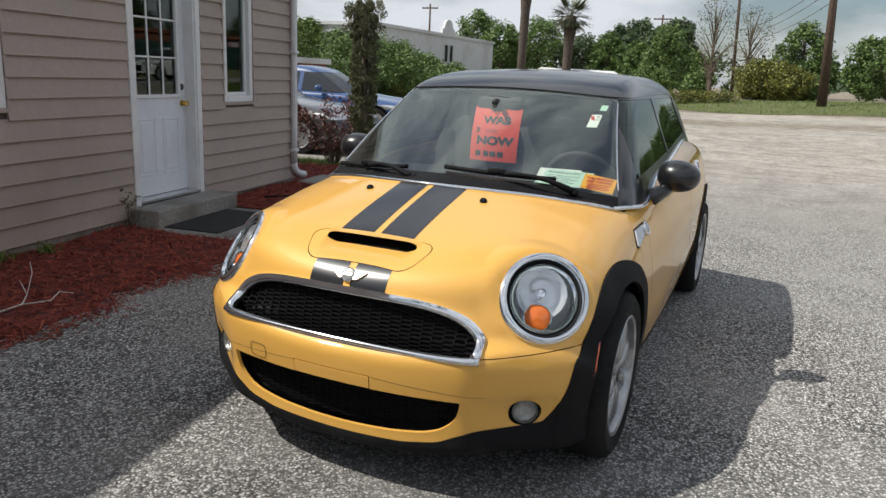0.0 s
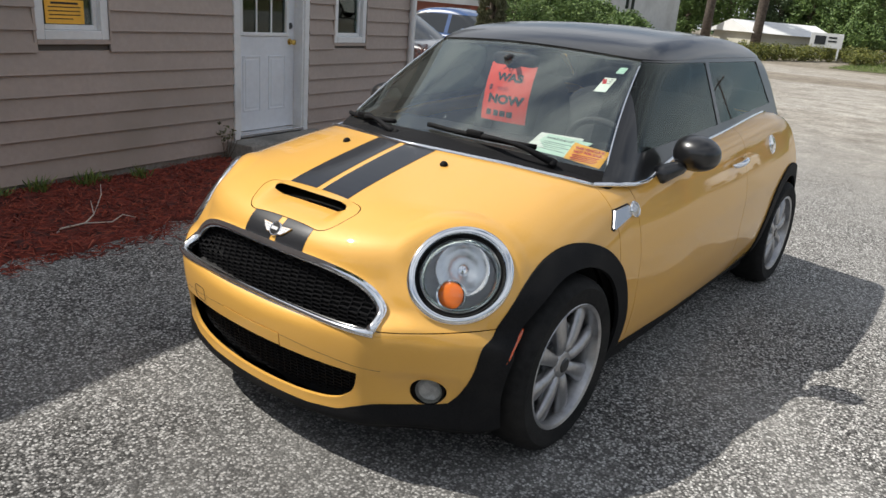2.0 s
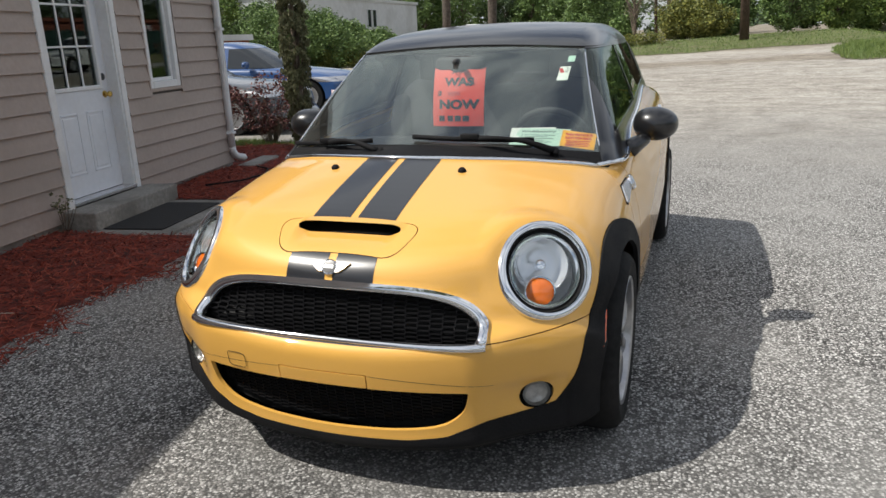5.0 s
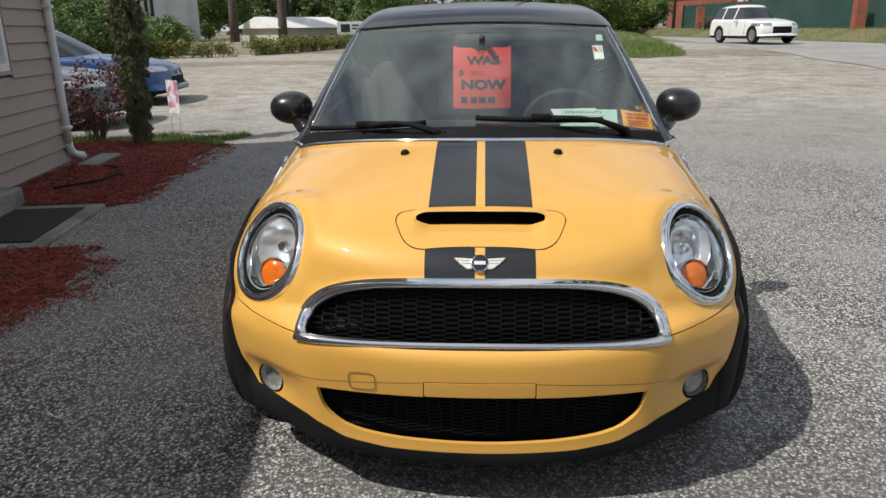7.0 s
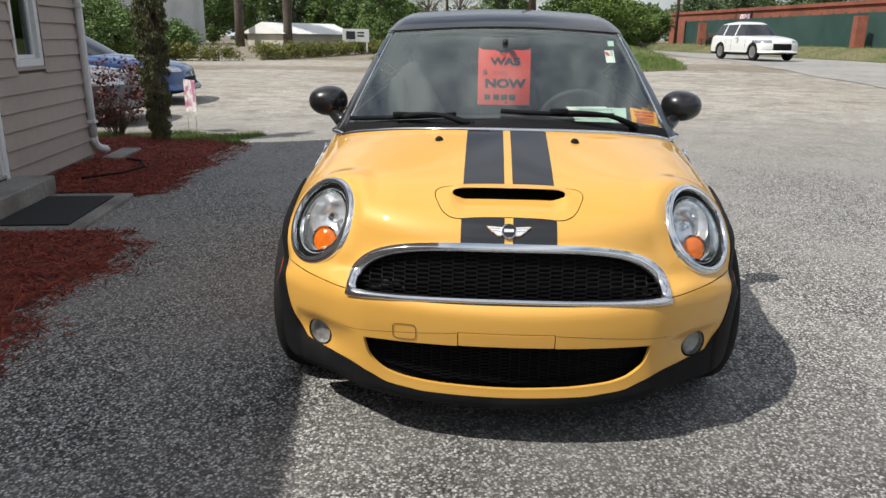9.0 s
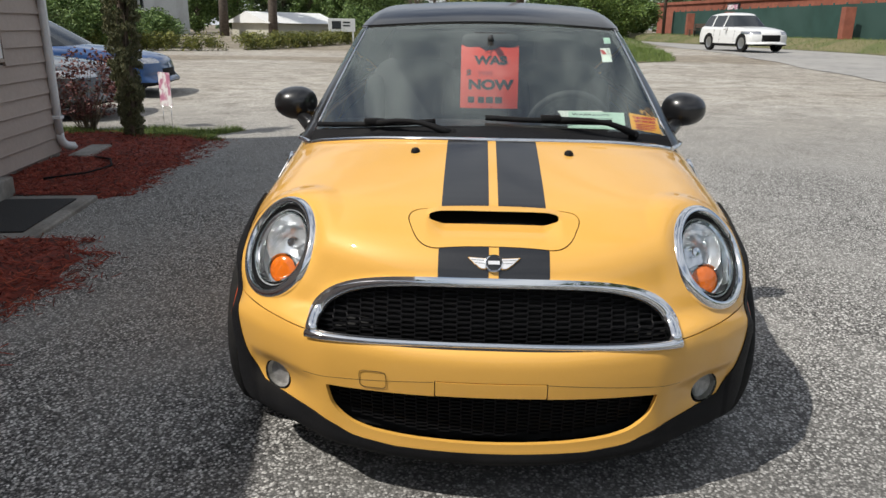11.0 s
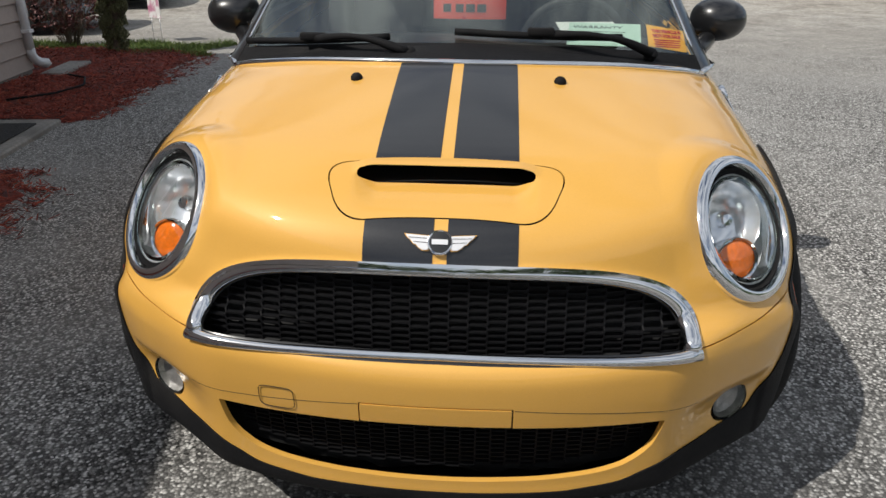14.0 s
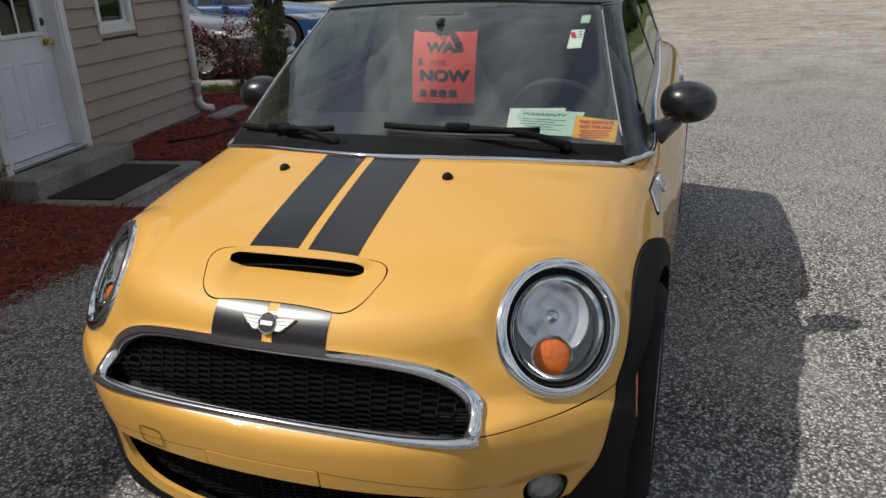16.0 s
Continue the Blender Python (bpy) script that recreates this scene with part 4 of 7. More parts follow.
on_hood = lambda g: (lambda x, y, z: np.where(z > 0.66, g(x, y), 1.0))
scoop, hood = cut(hood[0], hood[1], on_hood(lambda x, y: scoop_shape(x, y)))
hood = cut(hood[0], hood[1], on_hood(lambda x, y: scoop_shape(x, y) - 0.0025))[1]


def in_slot(x, y):
    ax = np.abs(x)
    return smax(ax - 0.175, np.abs(y + 0.438 + 0.04 * ax * ax) - 0.0085, 0.010)


scoop = cut(scoop[0], scoop[1], on_hood(in_slot))[1]


def scoop_relief(P, N):
    ax = np.abs(P[:, 0])
    ys = P[:, 1] + 0.04 * ax * ax
    t = np.clip((ys + 0.535) / 0.095, 0, 1)
    wide = 1 - sstep(0.13, 0.185, ax)
    dip = np.where(ys < -0.438, -0.020 * t ** 1.3 * wide, 0.012 * (1 - np.clip((ys + 0.4265) / 0.045, 0, 1)) * (1 - sstep(0.14, 0.19, ax)))
    Q = P + N * dip[:, None]
    return Q, None


def relit(V, F):
    n = np.zeros_like(V)
    fn = np.cross(V[F[:, 1]] - V[F[:, 0]], V[F[:, 2]] - V[F[:, 0]])
    for k in range(3):
        np.add.at(n, F[:, k], fn)
    return n / np.maximum(np.linalg.norm(n, axis=1, keepdims=True), 1e-9)


def scoop_panel():
    V, F = scoop
    N0 = gradient(f_low, V)
    N0[np.abs(V[:, 0]) < 1e-5, 0] = 0
    P, _ = scoop_relief(V, N0)
    k = len(P)
    P2 = np.concatenate([P, P * (-1, 1, 1)])
    F2 = np.concatenate([F, F[:, ::-1] + k])
    N = relit(P, F)
    if np.mean(N[:, 2]) < 0:
        N = -N
    N[np.abs(P[:, 0]) < 1e-5, 0] = 0
    N /= np.linalg.norm(N, axis=1, keepdims=True)
    N = np.concatenate([N, N * (-1, 1, 1)])
    return mesh_part("hood_scoop", P2, F2, M_YELLOW, car, "yellow air scoop set into the hood", True, N)


scoop_panel()
hood_ob = panel("hood", hood, f_low, M_YELLOW, car, "glossy yellow hood")


def g_stripe(x, y, z):
    ax = np.abs(x)
    return np.maximum(np.maximum(ax - 0.143, 0.013 - ax), np.where(z > 0.6, -1.0, 1.0))


stripes = cut(hood[0], hood[1], g_stripe)[0]
rear_st, front_st = cut(stripes[0], stripes[1], lambda x, y, z: -0.47 - y)
two_panels("hood_stripe", rear_st, f_low, M_STRIPE, hood_ob, "black vinyl stripe", out=0.0012, rim=False)
two_panels("hood_stripe", front_st, f_low, M_STRIPE, hood_ob, "short black vinyl stripe", out=0.0012, rim=False)

plate, bumper = cut(bumper[0], bumper[1], lambda x, y, z: np.where(y < -0.3, g_plate(x, y, z), 1.0))
bumper = cut(bumper[0], bumper[1], lambda x, y, z: np.where(y < -0.3, g_plate(x, y, z) - 0.003, 1.0))[1]


bumper_ob = panel("front_bumper", bumper, f_low, M_YELLOW, car, "yellow front bumper")
panel("cowl_apron", cowl_low, f_low, M_TRIM, car, "black plastic cowl behind the hood")
panel("plate_panel", plate, f_low, M_YELLOW, bumper_ob, "blank yellow plate panel", out=0.001)
two_panels("front_fender", fender, f_low, M_YELLOW, car)
doors = two_panels("door", door, f_low, M_YELLOW, car, "yellow car door")
panel("rear_body", quarter, f_low, M_YELLOW, car, "yellow rear quarters and tail")

# dark inner shell: seen through the gaps and openings
f_in = lambda x, y, z: f_low(x, y, z) + 0.055
IV, IF = surface(f_in, (0.15, 2.35, 0.56), (40, 50, 20), 40)
inner = cut(IV, IF, lambda x, y, z: np.where(np.abs(x) > 0.5, wheel_r(y, z) - 0.35, 1.0))[1]
inner = cut(inner[0], inner[1], lambda x, y, z: np.maximum(np.maximum(f_top(x, y, z) + 0.05, 0.80 - z), 0.22 - y))[1]
inner = cut(inner[0], inner[1], lambda x, y, z: np.minimum(lamp_r(x, y, z) - 0.150, fog_r(x, y, z) - 0.056))[1]
panel("inner_shell", inner, f_in, M_DARK, car, "dark inner shell", rim=False)


# honeycomb in the grille and the intake
def honeycomb(name, inside, lo, hi, cw, ch, back, parent, bar=0.0016, floor=0.0):
    """Hexagons of thin bars, set back behind the front; below floor they hang straight down."""
    nx, nz = int((hi[0] - lo[0]) / cw), int((hi[1] - lo[1]) / ch) + 2
    rods = []
    for i in range(-nx // 2 - 1, nx // 2 + 2):
        for j in range(nz):
            x0 = i * cw
            z0 = lo[1] + (j + (0.5 if i % 2 else 0.0)) * ch
            x1, x2 = x0 - cw * 0.45, x0 + cw * 0.45
            if inside(x0, z0) > -0.004:
                continue
            rods.append((x1, z0, x2, z0))
            x3 = x0 + cw * 0.55
            if inside(x3, z0 + ch / 2) < -0.003:
                rods.append((x2, z0, x3, z0 + ch / 2))
            if inside(x3, z0 - ch / 2) < -0.003:
                rods.append((x2, z0, x3, z0 - ch / 2))
    ends = np.array(rods).reshape(-1, 2)
    x, z = ends[:, 0], np.maximum(ends[:, 1], floor)
    a, b = np.full(len(x), -0.72), np.full(len(x), -0.2)
    for _ in range(24):
        mm = (a + b) / 2
        outside = f_low(x, mm, z) > 0
        a, b = np.where(outside, mm, a), np.where(outside, b, mm)
    ends = [Vector((p, q + back, r)) for p, q, r in zip(ends[:, 0], a, ends[:, 1])]
    vs, fs = [], []
    w = Vector((0, 0.010, 0))
    for p, q in zip(ends[::2], ends[1::2]):
        u = (q - p).normalized().cross(Vector((0, 1, 0))).normalized() * bar
        k = len(vs)
        for e in (p, q):
            vs.extend([e + u, e - u, e - u + w, e + u + w])
        for i in range(4):
            j = (i + 1) % 4
            fs.append((k + i, k + j, k + 4 + j, k + 4 + i))
    ob = mesh_part(name, vs, fs, M_MESH, parent, "black honeycomb mesh", False)
    return tagged(ob, kind="stuff")


honeycomb("grille_mesh", lambda x, z: max(float(grille_edge(np.array(x), np.array(max(z, 0.515)), -0.012)), 0.455 - z), (-0.47, 0.455), (0.47, 0.66), 0.0365, 0.0135, 0.018, car, floor=0.530)
honeycomb("intake_mesh", lambda x, z: float(intake_edge(np.array(x), np.array(z))), (-0.43, 0.205), (0.43, 0.37), 0.030, 0.0115, 0.040, car, 0.0012)

# greenhouse
GV, GF = surface(f_top, (0.75, 2.2, 1.0), (90, 90, 50), 110)
green = cut(GV, GF, lambda x, y, z: f_low(x, y, z) + 0.004)[1]
green = cut(green[0], green[1], lambda x, y, z: 0.86 - z)[0]
roof, sides = cut(green[0], green[1], lambda x, y, z: (1.268 + 0.012 * sstep(0.9, 1.6, y) + 0.10 * (0.25 - np.minimum(x * x, 0.25)) * (1 - sstep(0.7, 1.0, y))) - z)
roof_ob = panel("roof", roof, f_top, M_BLACKP, car, "black painted roof", out=0.006, depth=0.02)
belt = lambda y: 0.922 + 0.052 * np.clip(y - 0.39, 0, 3)


def g_screen(x, y, z):
    return np.maximum(np.abs(x) - (0.650 - 0.375 * (z - 0.90)), y - 0.95)


screen, sides = cut(sides[0], sides[1], g_screen)
cowl, screen = cut(screen[0], screen[1], lambda x, y, z: z - (0.945 - 0.05 * (np.abs(x) / 0.65) ** 2))


def g_front_win(x, y, z):
    lead = 0.535 + 0.62 * (z - 0.92)
    return np.maximum(np.maximum(lead - y, y - (1.435 - 0.03 * (z - 1.0))), np.maximum(belt(y) + 0.018 - z, z - 1.262))


def g_rear_win(x, y, z):
    return np.maximum(np.maximum(1.475 - 0.03 * (z - 1.0) - y, y - (2.40 - 0.55 * (z - 1.0))), np.maximum(belt(y) + 0.018 - z, z - 1.262))


front_win, sides = cut(sides[0], sides[1], g_front_win)
rear_win, sides = cut(sides[0], sides[1], g_rear_win)
back_win, sides = cut(sides[0], sides[1], lambda x, y, z: np.maximum(np.maximum(2.4 - y, np.abs(x) - 0.50), np.maximum(1.08 - z, z - 1.25)))
panel("window_pillar", sides, f_top, M_BLACKP, car, "gloss black window pillars", out=0.003)
panel("cowl_panel", cowl, f_top, M_TRIM, car, "black cowl below the windshield", out=0.002)
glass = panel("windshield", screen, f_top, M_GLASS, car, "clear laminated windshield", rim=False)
for w in two_panels("side_window", front_win, f_top, M_GLASS_DARK, car, "tinted door window", rim=False):
    w.visible_shadow = False
for w in two_panels("quarter_window", rear_win, f_top, M_GLASS_DARK, car, "tinted quarter window", rim=False):
    w.visible_shadow = False
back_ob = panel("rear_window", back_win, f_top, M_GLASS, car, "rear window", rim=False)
glass.visible_shadow = back_ob.visible_shadow = False
f_lin = lambda x, y, z: f_top(x, y, z) + 0.03
HV, HF = surface(f_lin, (0.75, 2.2, 1.0), (30, 30, 20), 30)
liner = cut(HV, HF, lambda x, y, z: 1.262 - z)[0]
panel("headliner", liner, f_lin, M_LINER, car, "pale grey headliner", rim=False)


# wheels
def wheel(at, side):
    """side: +1 for the outer face towards +x."""
    w = under(new("wheel"), car)
    w.matrix_basis = Matrix.Translation(at) @ Matrix.Rotation(radians(90) * side, 4, "Y")
    R = 0.308
    hw = 0.098
    prof = [(0.213, -hw + 0.01), (0.232, -hw), (0.275, -hw - 0.004), (0.296, -hw + 0.012), (0.304, -hw + 0.03), (R, -0.04), (R, 0.04), (0.304, hw - 0.03), (0.296, hw - 0.012), (0.275, hw + 0.004), (0.232, hw), (0.222, hw - 0.003), (0.213, hw - 0.010)]
    lathe("tyre", prof, M_RUBBER, w, "worn black tyre", seg=72)
    lathe("rim", [(0.205, -0.085), (0.214, -0.088), (0.205, -0.05), (0.196, 0.0), (0.200, 0.05), (0.212, 0.078), (0.219, 0.090), (0.222, 0.094), (0.219, 0.097), (0.208, 0.092), (0.203, 0.080), (0.199, 0.06)], M_ALLOY, w, "silver alloy rim", seg=72)
    lathe("brake_disc", [(0.0, 0.01), (0.14, 0.01), (0.14, 0.03), (0.07, 0.03), (0.0, 0.03)], M_SILVER, w, seg=40)
    lathe("wheel_well_back", [(0.0, -0.06), (0.21, -0.06)], M_DARK, w, seg=32)
    for k in range(8):
        a = 2 * math.pi * (k + 0.35) / 8
        vs, fs = [], []
        secs = [(0.030, 0.021, 0.066, 0.016), (0.062, 0.022, 0.080, 0.020), (0.10, 0.024, 0.084, 0.022), (0.15, 0.030, 0.082, 0.022), (0.185, 0.034, 0.078, 0.020), (0.206, 0.036, 0.070, 0.015)]
        for r, hw2, top, th in secs:
            for q in range(10):
                t = 2 * math.pi * q / 10
                cx, cz = math.cos(t), math.sin(t)
                vs.append((r, hw2 * math.copysign(abs(cx) ** 0.75, cx), top - th + th * math.copysign(abs(cz) ** 0.8, cz)))
        for i in range(len(secs) - 1):
            for q in range(10):
                q2 = (q + 1) % 10
                fs.append((i * 10 + q, i * 10 + q2, (i + 1) * 10 + q2, (i + 1) * 10 + q))
        fs.append(tuple(range(10))[::-1])
        rot = Matrix.Rotation(a, 4, "Z")
        mesh_part("spoke", [tuple(rot @ Vector(v)) for v in vs], fs, M_ALLOY, w)
    lathe("hub", [(0.0, 0.078), (0.030, 0.078), (0.044, 0.074), (0.052, 0.062), (0.054, 0.03)], M_ALLOY, w, seg=32)
    lathe("hub_cap", [(0.0, 0.084), (0.022, 0.083), (0.027, 0.078)], M_BLACKP, w, "black hub cap", seg=24)
    return w


for yy in (0.0, Y_BACK):
    half = 0.712
    wheel((half, yy, 0.306), 1)
    wheel((-half, yy, 0.306), -1)


# wheel wells
for yy in (0.0, Y_BACK):
    for sg in (1, -1):
        vs, fs = [], []
        n = 32
        for i in range(n + 1):
            a = -0.35 + (math.pi + 0.7) * i / n
            for xx in (0.50, 0.735):
                vs.append((sg * xx, yy + 0.345 * math.cos(a), 0.315 + 0.345 * math.sin(a)))
        for i in range(n):
            fs.append((2 * i, 2 * i + 1, 2 * i + 3, 2 * i + 2))
        k = len(vs)
        vs.append((sg * 0.50, yy, 0.315))
        fs += [(k, 2 * i, 2 * i + 2) for i in range(n)]
        mesh_part("wheel_arch_liner", vs, fs, M_DARK, car, "black wheel arch liner")


# headlamps
def headlamp(sg):
    lamp = under(new("headlamp"), car)
    n, u, s = LN.copy(), LU.copy(), LS.copy()
    base = Matrix((s, u, n)).transposed().to_4x4()
    base.translation = LAMP
    if sg < 0:
        base = Matrix.Diagonal((-1, 1, 1, 1)) @ base
    base = base @ Matrix.Rotation(LAMP_LEAN, 4, "Z") @ Matrix.Diagonal((LAMP_LONG, LAMP_SHORT, 1, 1)) @ Matrix.Rotation(-LAMP_LEAN, 4, "Z")
    lathe("chrome_ring", [(0.127, -0.030), (0.128, 0.004), (0.133, 0.012), (0.141, 0.013), (0.151, 0.007), (0.1545, -0.002), (0.154, -0.05)], M_CHROME, lamp, "chrome headlamp ring", seg=72, m=base)
    lathe("seal", [(0.127, 0.000), (0.122, -0.008), (0.116, -0.004)], M_TRIM, lamp, "black rubber seal", seg=56, m=base)
    dome = lathe("lens", [(0.117, -0.003), (0.108, 0.006), (0.09, 0.012), (0.06, 0.017), (0.03, 0.019), (0.0, 0.020)], M_LENS, lamp, "clear lens", seg=56, m=base)
    dome.visible_shadow = False
    lathe("reflector_bowl", [(0.116, -0.006), (0.114, -0.045), (0.108, -0.085), (0.085, -0.115), (0.05, -0.125), (0.0, -0.128)], M_BOWL, lamp, "silver reflector bowl", seg=56, m=base)
    lathe("inner_ring", [(0.115, -0.010), (0.111, -0.003), (0.104, -0.006), (0.100, -0.024)], M_CHROME, lamp, "chrome inner ring", seg=56, m=base)

    def facing(at, ahead):
        """A pose in the lamp whose axis is turned by a share from the lens towards the road ahead."""
        z = (n * (1 - ahead) + Vector((0, -1, 0.1)) * ahead).normalized()
        y = (Vector((0, 0, 1)) - z * z.z).normalized()
        m = Matrix((y.cross(z), y, z)).transposed().to_4x4()
        m.translation = LAMP + s * at[0] + u * at[1] + n * at[2]
        return Matrix.Diagonal((-1 if sg < 0 else 1, 1, 1, 1)) @ m

    up = facing((0.010, 0.024, -0.034), 0.42)
    lathe("bulb_reflector", [(0.083, -0.010), (0.083, 0.002), (0.081, 0.004), (0.078, 0.0), (0.072, -0.018), (0.056, -0.040), (0.030, -0.052), (0.0, -0.054)], M_REFLECT, lamp, "round main reflector", seg=48, m=up)
    lathe("bulb", [(0.0, 0.002), (0.012, 0.000), (0.018, -0.008), (0.018, -0.030), (0.009, -0.052)], M_CHROME, lamp, "chrome bulb shield", seg=24, m=up)
    lo = facing((-0.026, -0.056, -0.026), 0.62)
    lathe("indicator_housing", [(0.034, -0.062), (0.044, -0.020), (0.047, 0.000), (0.045, 0.006), (0.041, 0.004)], M_CHROME, lamp, "chrome indicator housing", seg=36, m=lo)
    lathe("indicator", [(0.0, 0.010), (0.02, 0.008), (0.034, 0.004), (0.042, -0.002)], M_AMBER, lamp, "amber indicator lens", seg=36, m=lo)
    return lamp


headlamp(1)
headlamp(-1)


def fog_lamp(sg):
    fog = under(new("fog_lamp"), car)
    m = Matrix.Translation((sg * FOG.x, FOG.y - 0.024, FOG.z)) @ Matrix.Rotation(radians(90), 4, "X") @ Matrix.Rotation(radians(27 * sg), 4, "Y")
    lathe("fog_rim", [(0.046, -0.05), (0.046, 0.002), (0.044, 0.005), (0.042, 0.003), (0.041, -0.005)], M_TRIM, fog, "dark fog lamp rim", seg=36, m=m)
    lathe("fog_reflector", [(0.042, 0.0), (0.036, -0.012), (0.02, -0.018), (0.0, -0.020)], M_FOG, fog, "silver reflector", seg=36, m=m)
    lathe("fog_lens", [(0.043, 0.004), (0.03, 0.009), (0.0, 0.011)], M_LENS, fog, "clear fog lens", seg=36, m=m).visible_shadow = False


fog_lamp(1)
fog_lamp(-1)


# ---- car details ----
def solve(f, p, d, reach=1.2):
    """Where the line from p along d first enters f < 0."""
    p, d = np.array(p, float), np.array(d, float)
    ts = np.arange(0, reach, 0.004)
    Q = p + d * ts[:, None]
    v = f(Q[:, 0], Q[:, 1], Q[:, 2])
    i = int(np.argmax(v < 0))
    a, b = ts[max(i - 1, 0)], ts[i]
    for _ in range(16):
        m = (a + b) / 2
        q = p + d * m
        if f(*[np.array([c]) for c in q])[0] < 0:
            b = m
        else:
            a = m
    return Vector(p + d * b)


top_of = lambda f, x, y: solve(f, (x, y, 1.5), (0, 0, -1))
front_of = lambda f, x, z: solve(f, (x, -0.9, z), (0, 1, 0), 2.4)
side_of = lambda f, y, z, s=1: solve(f, (1.1 * s, y, z), (-s, 0, 0))


def normal_of(f, p):
    return Vector(gradient(f, np.array([p], float))[0])


def frame_on(f, p, up=(0, 0, 1)):
    """A pose at p with z along the surface's normal and y as near to up as it goes."""
    n = normal_of(f, p)
    u = (Vector(up) - n * Vector(up).dot(n)).normalized()
    s = u.cross(n)
    m = Matrix((s, u, n)).transposed().to_4x4()
    m.translation = p
    return m


strip = [top_of(f_low, x, float(hood_back(abs(x)))) + Vector((0, 0.002, 0.004)) for x in np.linspace(-0.655, 0.655, 61)]
tube("hood_edge_chrome", strip, 0.0085, M_CHROME, car, "chrome strip behind the hood", seg=8)


def belt_point(y, s):
    a, b = 0.85, 1.12
    for _ in range(26):
        m = (a + b) / 2
        q = side_of(f_top, y, m)
        if f_low(np.array([q.x]), np.array([y]), np.array([m]))[0] < 0:
            a = m
        else:
            b = m
    q = side_of(f_top, y, (a + b) / 2)
    return Vector((s * (q.x + 0.006), y, q.z + 0.004))


for s in (1, -1):
    line = [strip[-1] if s > 0 else strip[0]] + [belt_point(y, s) for y in np.linspace(0.46, 2.22, 36)]
    tube("belt_chrome", line, 0.0085, M_CHROME, car, "chrome belt strip", seg=8)
    edge = []
    for z in np.linspace(0.915, 1.262, 16):
        x = 0.652 - 0.375 * (z - 0.90)
        q = front_of(f_top, x, z)
        edge.append(Vector((s * x, q.y - 0.004, z)))
    tube("pillar_chrome", edge, 0.0035, M_CHROME, car, "thin chrome windshield edge", seg=6)


def grille_line(grow, n=61):
    """The arch over the grille as points, from corner to corner."""
    pts = []
    for a in np.linspace(math.pi, 0, n):
        x = (0.478 + grow) * math.copysign(abs(math.cos(a)) ** 0.8, math.cos(a))
        t = min(abs(x) / (0.478 + grow), 1)
        pts.append((x, 0.520 + grow * 0.3 + (0.130 + grow * 0.7) * max(1 - t ** 4.2, 0) ** 0.58))
    return pts


arch = [front_of(f_low, x, z) + Vector((0, -0.002, 0)) for x, z in [(-0.468, 0.506)] + grille_line(-0.007) + [(0.468, 0.506)]]
band = [0.0110 + 0.006 * abs(p.x / 0.47) ** 3 for p in arch]
tube("grille_chrome_arch", arch, band, M_CHROME, car, "rounded chrome arch over the grille", seg=16, flat=0.75, up=(0, -1, 0.15))
bar = [front_of(f_low, x, 0.498 + 0.02 * x * x) + Vector((0, -0.003, 0)) for x in np.linspace(-0.482, 0.482, 49)]
tube("grille_chrome_bar", bar, [0.009 + 0.005 * abs(p.x / 0.48) ** 8 for p in bar], M_CHROME, car, "chrome bar under the grille", seg=12)


def wiper(x0, x1, z0, z1, px, pz, hx):
    w = under(new("wiper"), car)
    on = lambda x, z, o: front_of(f_top, x, z) + normal_of(f_top, front_of(f_top, x, z)) * o
    blade = [on(x0 + (x1 - x0) * t, z0 + (z1 - z0) * t, 0.016) for t in np.linspace(0, 1, 14)]
    tube("blade", blade, 0.0085, M_TRIM, w, "black wiper blade", seg=6, flat=1.2)
    hz = z0 + (z1 - z0) * (hx - x0) / (x1 - x0)
    arm = [on(px + (hx - px) * t, pz + (hz - pz) * t, 0.020 + 0.028 * math.sin(math.pi * min(t * 1.1, 1)) + 0.006 * t) for t in np.linspace(0, 1, 12)]
    tube("arm", arm, [0.013, 0.013, 0.012, 0.010, 0.009, 0.008, 0.008, 0.008, 0.009, 0.011, 0.013, 0.010], M_TRIM, w, "black wiper arm", seg=8)
    hub = on(hx, hz, 0.030)
    bm = bmesh.new()
    bm_box(bm, (-0.035, -0.012, -0.010), (0.035, 0.012, 0.010), 0.005, Matrix.Translation(hub), 2)
    part("blade_joint", bm, M_TRIM, w, "", True)
    pm = frame_on(f_top, on(px, pz, 0.0))
    lathe("pivot", [(0.016, 0.0), (0.016, 0.026), (0.010, 0.032), (0.0, 0.033)], M_TRIM, w, seg=16, m=pm)


wiper(-0.63, -0.19, 0.905, 0.945, -0.13, 0.915, -0.40)
wiper(-0.02, 0.42, 0.960, 0.942, 0.50, 0.900, 0.20)


